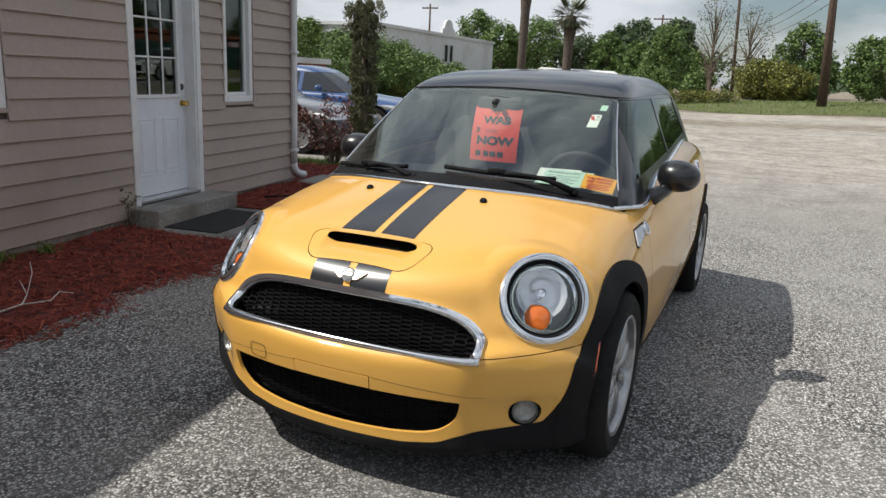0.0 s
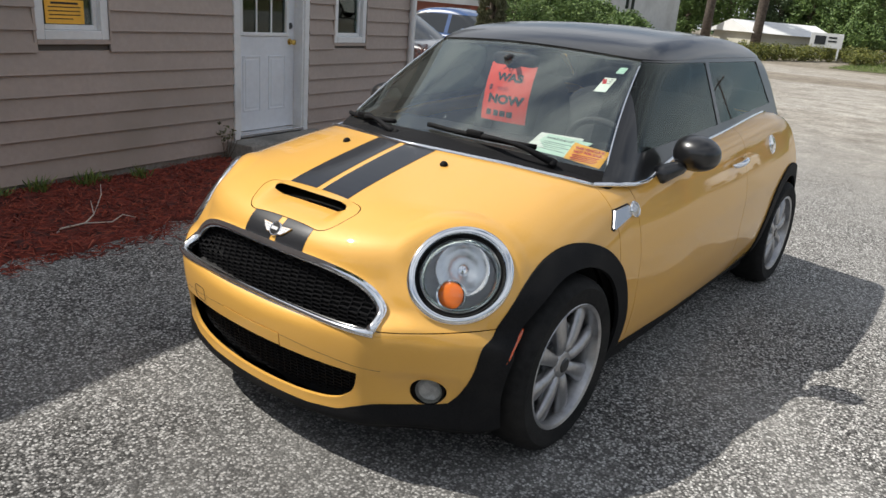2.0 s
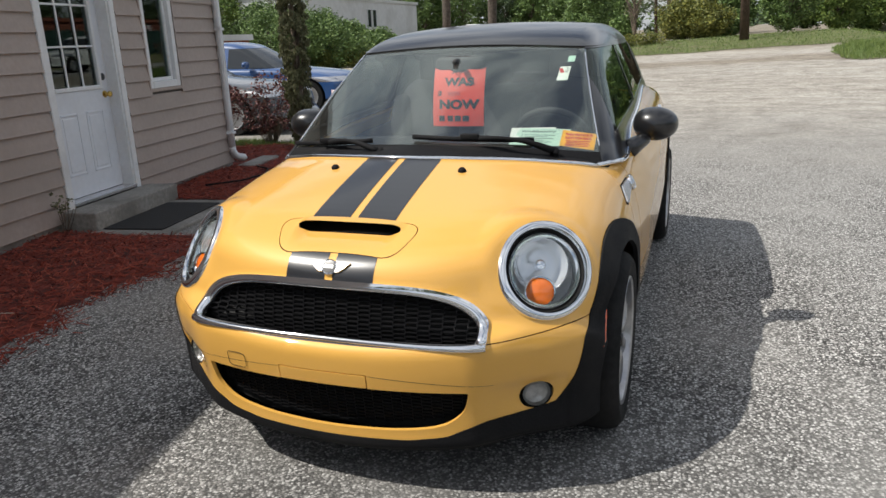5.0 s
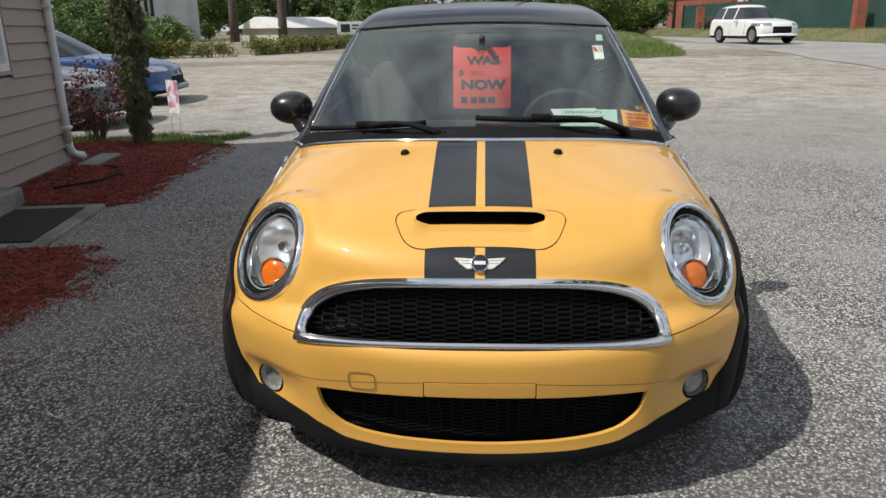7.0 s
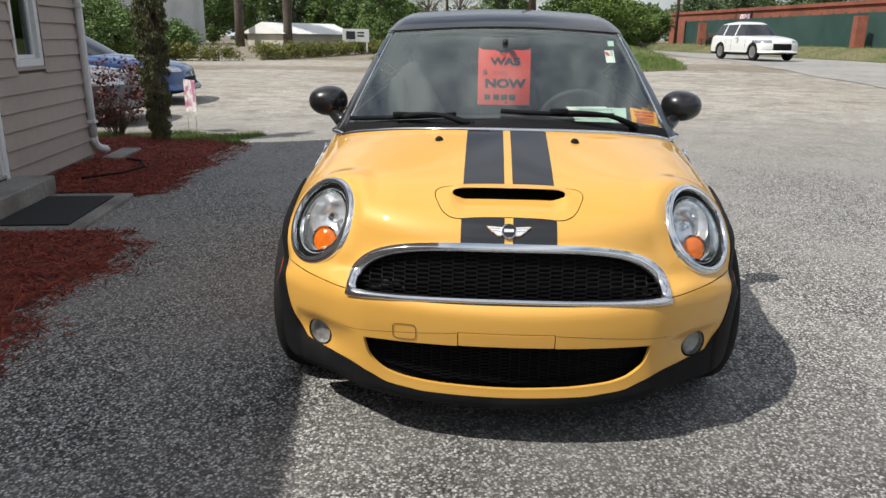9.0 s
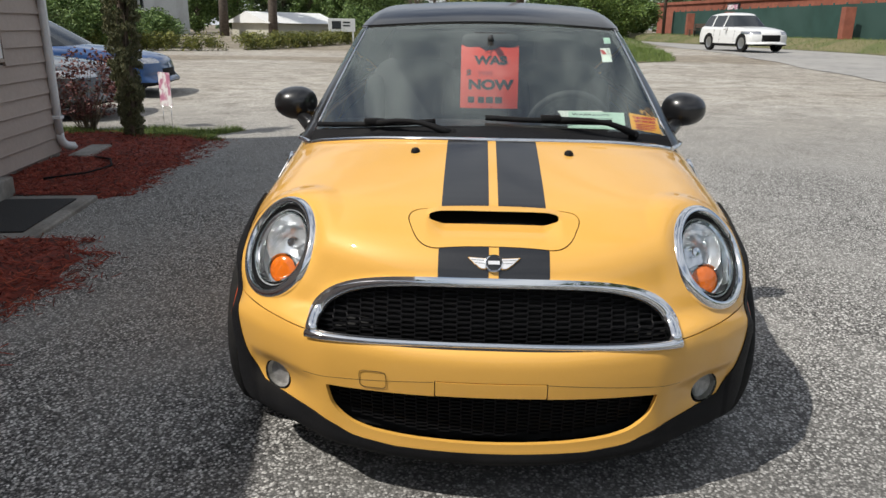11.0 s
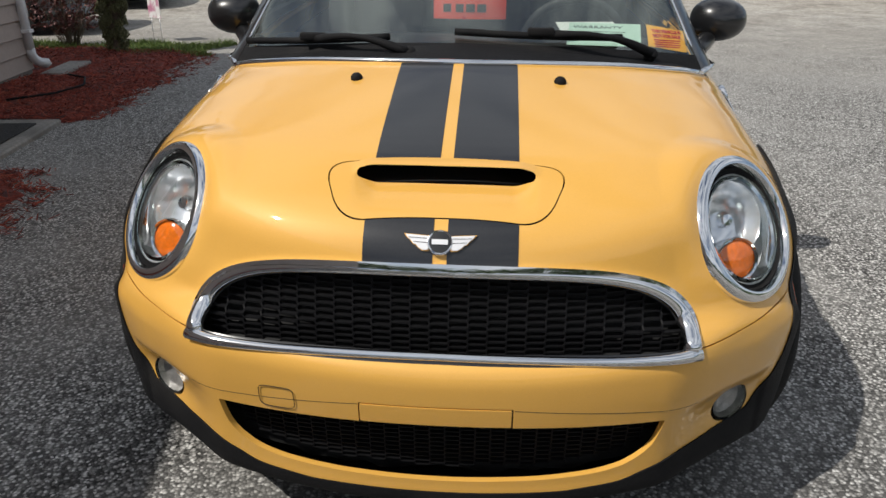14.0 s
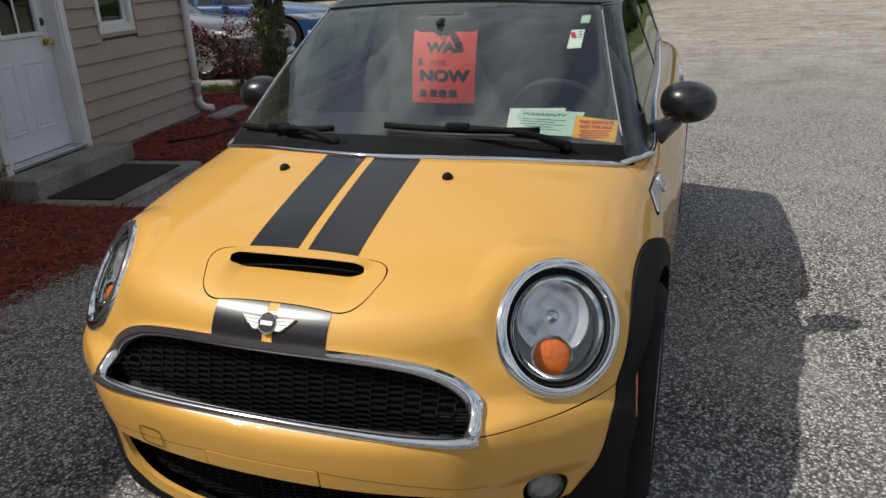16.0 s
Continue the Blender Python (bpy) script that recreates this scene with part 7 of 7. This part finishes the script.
sg = thing("roadside_sign", "white roadside board with a dark panel and unreadable lettering", "sign", (*polar(-12.3, 49.0).xy, 0.55), turn=12)
box_part("board", (-0.85, -0.06, 0.35), (0.85, 0.06, 1.15), M_STUCCO, sg, "white board", 0.01)
box_part("dark_panel", (-0.62, -0.075, 0.52), (-0.05, -0.062, 1.0), M_WINDARK, sg, "dark square panel", 0)
for zz in (0.88, 0.68):
    box_part("text_bar", (0.08, -0.075, zz), (0.52, -0.062, zz + 0.09), M_WINDARK, sg, "", 0)
for x in (-0.7, 0.7):
    box_part("post", (x - 0.05, -0.05, -0.3), (x + 0.05, 0.05, 0.36), M_STUCCO, sg, "", 0)

M_PINK = material("faded_pink_print", (0.50, 0.20, 0.30), rough=0.6, var=0.2, scale=14, dark=(0.75, 0.72, 0.72), mask_scale=7, mask=(0.45, 0.55))

# fence and brick building across the road
def fence_point(q, z=0.0):
    a, b = polar(12.3, 67), polar(38, 33)
    p = a.lerp(b, q)
    return Vector((p.x, p.y, float(gz(p.x, p.y)) + z))


fence = thing("screened_fence", "long fence covered with dark green screen cloth", "fence")
n = 34
for k in range(n):
    a, b = fence_point(k / n), fence_point((k + 1) / n)
    d = (b - a).normalized()
    w = Vector((-d.y, d.x, 0)) * 0.03
    vs = [a - w, b - w, b - w + Vector((0, 0, 1.8)), a - w + Vector((0, 0, 1.8)), a + w, b + w, b + w + Vector((0, 0, 1.8)), a + w + Vector((0, 0, 1.8))]
    mesh_part("screen_panel", vs, [(0, 1, 2, 3), (7, 6, 5, 4), (0, 4, 5, 1), (1, 5, 6, 2), (2, 6, 7, 3), (3, 7, 4, 0)], M_FENCE, fence, "", False)
    tube("post", [a + w * 3, a + w * 3 + Vector((0, 0, 1.9))], 0.05, M_FENCE, fence, "", seg=6)
for q, wd in ((0.13, 0.26), (0.29, 0.26), (0.62, 0.26)):
    a = fence_point(q) + Vector((-0.8, -0.6, 0))
    pb = box_part("brick_pier", (a.x - wd, a.y - wd, a.z - 0.3), (a.x + wd, a.y + wd, a.z + 1.6), M_BRICK, None, bevel=0.01)
    tagged(pb, "square red-brick pier before the fence", "pier", "brick piers")
G_, H_ = polar(11.4, 82), polar(36, 46)
yaw = math.degrees(math.atan2((H_ - G_).y, (H_ - G_).x))
block("brick_building", pose(G_.x, G_.y, 0.9, 0, 0, yaw), ((H_ - G_).length, 14, 2.75), M_BRICK, M_BRICK, "long low red-brick building behind the fence")

bs = bpy.data.objects["brick_building"]
box_part("sign_board", (13.2, -0.16, 1.80), (15.0, -0.02, 2.62), M_WINDARK, bs, "dark framed sign board", 0)
box_part("sign_face", (13.35, -0.20, 1.92), (14.85, -0.165, 2.5), M_PINK, bs, "faded pink sign face", 0)


def bench(at, turn):
    b = thing("park_bench", "dark red-brown wooden bench before the fence", "bench", at, turn=turn)
    for k in range(3):
        box_part("seat_slat", (-0.9, -0.25 + 0.17 * k, 0.42), (0.9, -0.11 + 0.17 * k, 0.46), M_WOOD, b, "", 0)
    for k in range(2):
        box_part("back_slat", (-0.9, 0.27, 0.58 + 0.17 * k), (0.9, 0.31, 0.71 + 0.17 * k), M_WOOD, b, "", 0)
    for x in (-0.8, 0.8):
        box_part("bench_leg", (x - 0.05, -0.24, 0), (x + 0.05, -0.16, 0.42), M_WOOD, b, "", 0)
        box_part("bench_leg", (x - 0.05, 0.2, 0), (x + 0.05, 0.27, 0.85), M_WOOD, b, "", 0)


bp_ = fence_point(0.20) + Vector((-1.3, -0.8, 0))
bench((bp_.x, bp_.y, float(gz(bp_.x, bp_.y)) + 0.02), -70)

# ---- poles and wires ----
def pole(deg, dist, h, r, arms=1, lean=0.0):
    p = polar(deg, dist)
    t = thing("utility_pole", "dark wooden utility pole with cross-arm", "pole", (p.x, p.y, float(gz(p.x, p.y))))
    tube("shaft", [(0, 0, -0.3), (lean * 0.5, 0, h * 0.5), (lean, 0, h)], [r, r * 0.85, r * 0.7], M_WOOD, t, seg=10)
    for k in range(arms):
        box_part("cross_arm", (lean - 1.1, -0.06, h - 0.6 - 0.9 * k), (lean + 1.1, 0.06, h - 0.45 - 0.9 * k), M_WOOD, t, "", 0)
        for x in (-1.0, -0.4, 0.4, 1.0):
            tube("insulator", [(lean + x, 0, h - 0.45 - 0.9 * k), (lean + x, 0, h - 0.25 - 0.9 * k)], 0.05, M_STUCCO, t, "", seg=6)
    return p


pole(-10.4, 98, 9.4, 0.16)
pole(-5.0, 66, 11.5, 0.14, 0, -0.5)
pole(0.9, 46, 10.5, 0.20, 0, -0.4)
pole(1.15, 46, 9.5, 0.14, 0, -0.5)
pole(11.7, 66, 11.0, 0.14)
pole(-27.5, 95, 9.5, 0.15)


def wire(a, b, sag):
    a, b = Vector(a), Vector(b)
    pts = []
    for k in range(17):
        q = k / 16
        p = a.lerp(b, q)
        p.z -= sag * 4 * q * (1 - q)
        pts.append(p)
    w = tube("overhead_wire", pts, 0.016, M_WOOD, None, seg=5)
    tagged(w, "black overhead wire between poles", "wire", "overhead wires")


pa, pb_, pc, pd = polar(-5.0, 66), polar(0.9, 46), polar(24, 48), polar(-10.4, 98)
for dz in (0.0, 0.7, 1.3):
    wire((pa.x, pa.y, 5.0 + dz * 0.7), (pb_.x - 0.3, pb_.y, 6.0 + dz), 0.5)
wire((pd.x, pd.y, 8.9), (pa.x, pa.y, 7.6), 0.7)

# ---- palms ----
M_FROND = leaf_material("palm_fronds", (0.05, 0.065, 0.03), (0.085, 0.10, 0.05), (0.14, 0.14, 0.08))
M_PALMTRUNK = material("palm_trunk", (0.09, 0.072, 0.058), rough=0.95, var=0.4, scale=6, bump=0.9, bump_scale=9)


def palm(deg, dist, h, seed):
    rng = random.Random(seed)
    p = polar(deg, dist)
    t = thing("palm_tree", "tall fan palm with a shaggy trunk", "palm", (p.x, p.y, 0.2))
    tube("trunk", [(0, 0, -0.4), (0.05, 0, h * 0.3), (0.1, 0, h * 0.65), (0.12, 0, h * 0.88), (0.12, 0, h)], [0.42, 0.36, 0.40, 0.62, 0.40], M_PALMTRUNK, t, seg=10)
    vs, fs = [], []
    for _ in range(54):
        a, e = rng.uniform(0, 6.3), rng.uniform(-0.9, 1.2)
        d = Vector((math.cos(a) * math.cos(e), math.sin(a) * math.cos(e), math.sin(e)))
        c = Vector((0.12, 0, h)) + d * rng.uniform(0.55, 0.9)
        s = d.cross(Vector((0, 0, 1))).normalized()
        for q in range(11):
            w = -1.15 + 2.3 * q / 10
            tip = c + (d * math.cos(w) + s * math.sin(w)) * rng.uniform(0.9, 1.6) + Vector((0, 0, -0.3 * abs(w)))
            n_ = (tip - c).cross(Vector((0.1, 0.2, 1))).normalized() * 0.05
            k = len(vs)
            vs += [c, c.lerp(tip, 0.5) + n_, tip, c.lerp(tip, 0.5) - n_]
            fs.append((k, k + 1, k + 2, k + 3))
        k = len(vs)
        b = Vector((0.12, 0, h - 0.1))
        vs += [b + s * 0.03, b - s * 0.03, c - s * 0.02, c + s * 0.02]
        fs.append((k, k + 1, k + 2, k + 3))
    mesh_part("frond_crown", vs, fs, M_FROND, t, "", False)


palm(-20.4, 68, 10.5, 91)
palm(-17.0, 66, 6.5, 92)

# ---- trees ----
TREES_LEFT = [  # bearing, distance, height, spread, kind of leaf
    (-34.0, 46, 3.5, 2.0, 0), (-31.8, 43, 3.2, 2.0, 0), (-29.6, 44, 2.9, 1.9, 0), (-39.0, 45, 4.4, 2.1, 1), (-36.6, 60, 4.8, 2.0, 1), (-27.6, 46, 2.3, 1.4, 0), (-23.9, 96, 8.6, 3.2, 0), (-22.0, 90, 6.8, 3.0, 0), (-19.2, 90, 7.6, 3.2, 0), (-16.0, 92, 5.8, 2.9, 2), (-14.0, 90, 6.2, 2.3, 0), (-11.9, 104, 8.9, 2.8, 2),
]
TREES_AHEAD = [  # bearing, distance, height, spread, kind of leaf
    (-13.0, 100, 7.6, 2.6, 2), (-9.2, 100, 8.9, 2.6, 2), (-10.3, 98, 7.8, 2.6, 2), (-9.8, 78, 6.2, 2.5, 0), (-11.6, 80, 4.8, 2.2, 0), (-8.0, 84, 4.2, 2.2, 0), (-3.5, 110, 3.6, 3.0, 0), (-0.7, 66, 5.6, 2.2, 0), (0.5, 70, 3.6, 1.6, 0), (3.6, 60, 4.2, 1.9, 0),
]
TREES_RIGHT = [  # bearing, distance, height, spread, kind of leaf
    (4.9, 72, 4.2, 2.4, 0), (6.6, 66, 4.2, 2.3, 1), (8.4, 70, 4.0, 2.3, 1), (10.0, 74, 3.1, 1.8, 0), (13.5, 118, 6.6, 4.0, 2), (17.0, 114, 7.0, 4.2, 2), (21.0, 108, 7.4, 4.4, 2), (25.5, 100, 7.6, 4.4, 2), (29.5, 94, 7.6, 4.4, 2), (-43.0, 52, 4.8, 2.6, 0),
]
for i, (deg, dist, h, sp_, lf_) in enumerate(TREES_LEFT + TREES_AHEAD + TREES_RIGHT):
    p = polar(deg, dist)
    tree("broadleaf_tree", (p.x, p.y, float(gz(p.x, p.y)) - 0.05), h, sp_, 100 + i, (M_LEAF, M_LEAF2, M_LEAF3)[lf_], ("full green tree beyond the lot", "bright spring-green tree beyond the lot", "dark pine-green tree beyond the road")[lf_],
         size=0.0017 * dist, clumps=110, per=100, low=0.10 if lf_ != 2 else 0.3)
# a sparse pale tree with visible branches
for i, (deg, dist, h) in enumerate(((-6.6, 60, 7.6), (-4.2, 64, 7.2))):
    p = polar(deg, dist)
    tree("sparse_tree", (p.x, p.y, 0.3), h, 1.9, 300 + i, M_VINE, "sparse pale tree just coming into leaf", size=0.075, clumps=110, per=11, low=0.22)
# low green bushes
for i, (deg, dist, h, sp_) in enumerate(((-3.3, 58, 2.6, 2.0), (-1.6, 57, 2.3, 1.9), (-7.3, 62, 1.9, 1.5), (-0.2, 59, 1.7, 1.3), (-10.8, 66, 2.2, 1.9), (-28.8, 40, 2.2, 1.8), (-25.5, 44, 1.7, 1.6), (-33.5, 38, 2.6, 1.8), (-31.0, 40, 2.5, 1.6))):
    p = polar(deg, dist)
    tree("round_bush", (p.x, p.y, float(gz(p.x, p.y))), h, sp_, 400 + i, M_HEDGE if i < 2 else M_LEAF, "broad leafy bush at the edge of the lot", size=0.0017 * dist, clumps=80, per=110, low=0.05)

# far belt of woods that closes the horizon
rng = random.Random(500)
spots = []
for k in range(900):
    deg = rng.uniform(-75, 75)
    d = rng.uniform(135, 185)
    p = polar(deg, d)
    spots.append((Vector((p.x, p.y, rng.uniform(0.5, 6.5))), rng.uniform(1.6, 3.2)))
for k in range(800):
    p = polar(rng.uniform(75, 285), rng.uniform(48, 70))
    spots.append((Vector((p.x, p.y, rng.uniform(0.5, 8.5))), rng.uniform(1.4, 2.6)))
lv, lf = leaves(rng, spots, 0.62, 40, 1.0)
wood = mesh_part("far_woods", lv, lf, M_LEAF3, None, "", False)
tagged(wood, "dark belt of far woods all round the horizon", "woods", kind="stuff")


# ---- other vehicles ----
M_BLUE = material("dark_blue_paint", (0.025, 0.075, 0.21), rough=0.3, coat=1.0, var=0.05, scale=100)
M_GREY = material("grey_car_paint", (0.055, 0.057, 0.062), rough=0.3, coat=1.0, var=0.05, scale=100)
M_WHITEP = material("white_car_paint", (0.75, 0.75, 0.74), rough=0.3, coat=1.0, var=0.03, scale=100)


def plain_car(name, at, yaw, paint, label, low, top, half, axles, wr, kz=1.0):
    """A simple saloon or wagon: low and top are its side outlines, half its width; it faces -y."""
    LP, TP = Profile(low, 0.02), Profile(top, 0.02)

    def fl(x, y, z):
        ax = np.abs(x)
        return smax(LP(y - 0.30 * ax ** 2.5 * (1 - sstep(-0.2, 1.0, y)) + 0.25 * ax ** 2.5 * sstep(3.0, 4.2, y), z + 0.06 * ax * ax), ax - half + 0.10 * np.clip(z - 0.62, 0, 1), 0.12)

    def ft(x, y, z):
        ax = np.abs(x)
        return smax(TP(y - 0.25 * ax * ax * (1 - sstep(1.0, 2.2, y)), z + 0.08 * ax * ax), ax - (half - 0.10 - 0.42 * np.clip(z - 0.9, 0, 1)), 0.10)

    c = thing(name, label, "car", at, turn=yaw)
    ya, yb = 0.5, axles[1] - 0.2
    V, F = surface(fl, (ya, yb, 0.55), (34, 44, 30), 44, 2.6)
    wrr = lambda y, z: np.minimum(np.hypot(y - axles[0], z - wr), np.hypot(y - axles[1], z - wr))
    sk = cut(V, F, lambda x, y, z: np.where(np.abs(x) > 0.45, wrr(y, z) - wr - 0.05, 1.0))[1]
    lowtrim, sk = cut(sk[0], sk[1], lambda x, y, z: z - 0.27 * kz)
    fr, sk = cut(sk[0], sk[1], lambda x, y, z: np.where(y < 0, np.maximum(np.maximum(z - 0.50 * kz ** 1.7, 0.36 * kz - z), np.abs(x) - 0.45), 1.0))
    lampp, sk = cut(sk[0], sk[1], lambda x, y, z: np.where(y < 0.1, np.maximum(np.maximum(z - 0.70 * kz, 0.60 * kz - z), 0.48 - np.abs(x)), 1.0))
    panel("body", sk, fl, paint, c)
    panel("sill_trim", lowtrim, fl, M_TRIM, c, "black lower trim")
    panel("grille", fr, fl, M_TRIM, c, "black grille", out=-0.01)
    two_panels("headlamp", lampp, fl, M_SILVER, c, "silver headlamp", out=0.002)
    V, F = surface(ft, (1.4, axles[1] - 0.2, 0.95), (24, 30, 24), 34, 2.4)
    g = cut(V, F, lambda x, y, z: fl(x, y, z))[1]
    zt = max(z for _, z in top) - 0.13
    rf, sd = cut(g[0], g[1], lambda x, y, z: zt - z)
    panel("roof", rf, ft, paint, c, out=0.004)
    for yp in (axles[1] * 0.66, axles[1] * 1.02):
        pl, sd = cut(sd[0], sd[1], lambda x, y, z: np.maximum(np.abs(y - yp) - 0.045, 0.35 - np.abs(x)))
        two_panels("window_pillar", pl, ft, paint, c, out=0.002)
    panel("window_band", sd, ft, M_WINDARK, c, "dark windows")
    for yp in (axles[0] + 0.62, axles[1] * 0.66, axles[1] - 0.42):
        for s in (1, -1):
            seam = [solve(fl, (1.3 * s, yp, z), (-s, 0, 0)) + Vector((s * 0.001, 0, 0)) for z in np.linspace(0.32 * kz, 0.86 * kz, 6)]
            tube("door_seam", seam, 0.006, M_DARK, c, "", seg=4)
    for yy in axles:
        for s in (1, -1):
            m = Matrix.Translation((s * (half - 0.11), yy, wr)) @ Matrix.Rotation(radians(90 * s), 4, "Y")
            w = under(new("wheel"), c)
            lathe("tyre", [(wr * 0.66, -0.09), (wr * 0.95, -0.09), (wr, -0.06), (wr, 0.06), (wr * 0.95, 0.09), (wr * 0.66, 0.09)], M_RUBBER, w, seg=30, m=m)
            lathe("rim", [(wr * 0.67, 0.085), (wr * 0.6, 0.07), (wr * 0.2, 0.08), (0.0, 0.085)], M_ALLOY, w, seg=30, m=m)
    for s in (1, -1):
        pillow("wing_mirror", (s * (half + 0.06), 1.25, 0.98), (0.11, 0.06, 0.07), paint, c, "", 0.8)
    return c


SEDAN_LOW = [(-0.80, 0.22), (-0.88, 0.40), (-0.86, 0.55), (-0.80, 0.68), (-0.5, 0.79), (0.2, 0.88), (0.8, 0.93), (2.0, 0.96), (3.0, 1.0), (3.55, 0.98), (3.68, 0.85), (3.72, 0.6), (3.68, 0.35), (3.55, 0.22), (1.5, 0.2)]
SEDAN_TOP = [(0.45, 0.80), (0.55, 0.90), (1.0, 1.16), (1.4, 1.36), (1.75, 1.43), (2.2, 1.43), (2.6, 1.36), (3.1, 1.12), (3.35, 0.96), (3.3, 0.8), (1.5, 0.78)]
SUV_LOW = [(-0.74, 0.30), (-0.84, 0.45), (-0.86, 0.62), (-0.82, 0.80), (-0.66, 0.93), (-0.30, 1.01), (0.2, 1.07), (0.8, 1.10), (2.2, 1.1), (3.3, 1.12), (3.65, 1.1), (3.76, 0.9), (3.78, 0.6), (3.7, 0.35), (3.5, 0.26), (1.5, 0.26)]
SUV_TOP = [(0.45, 0.95), (0.55, 1.02), (0.95, 1.35), (1.3, 1.60), (1.7, 1.69), (2.4, 1.70), (3.2, 1.64), (3.5, 1.55), (3.62, 1.3), (3.66, 1.05), (3.6, 0.95), (1.5, 0.9)]
plain_car("parked_sedan", gx(-6.45, 8.35), 97, M_GREY, "dark grey parked sedan behind the shrubs", SEDAN_LOW, SEDAN_TOP, 0.88, (0.0, 2.7), 0.32)
plain_car("parked_sedan", gx(-7.0, 11.55), 100, M_BLUE, "blue parked sedan beyond the grey one", SEDAN_LOW, SEDAN_TOP, 0.88, (0.0, 2.7), 0.32)
sx, sy = 12.0, 32.3
plain_car("white_suv", (sx, sy, float(gz(sx, sy)) + 0.035), 14, M_WHITEP, "white sport utility vehicle on the road", SUV_LOW, SUV_TOP, 0.94, (0.0, 2.75), 0.37, 1.25)

# small yard sign on wire legs
ys = thing("yard_sign", "small pink and white yard sign on wire legs in the grass", "sign", gx(-4.35, 7.35), turn=-38)
box_part("board", (-0.15, -0.003, 0.28), (0.15, 0.003, 0.72), M_PINK, ys, "faded printed board", 0)
for x in (-0.11, 0.11):
    tube("wire_leg", [(x, 0, -0.1), (x, 0, 0.3)], 0.004, M_SILVER, ys, "", seg=5)
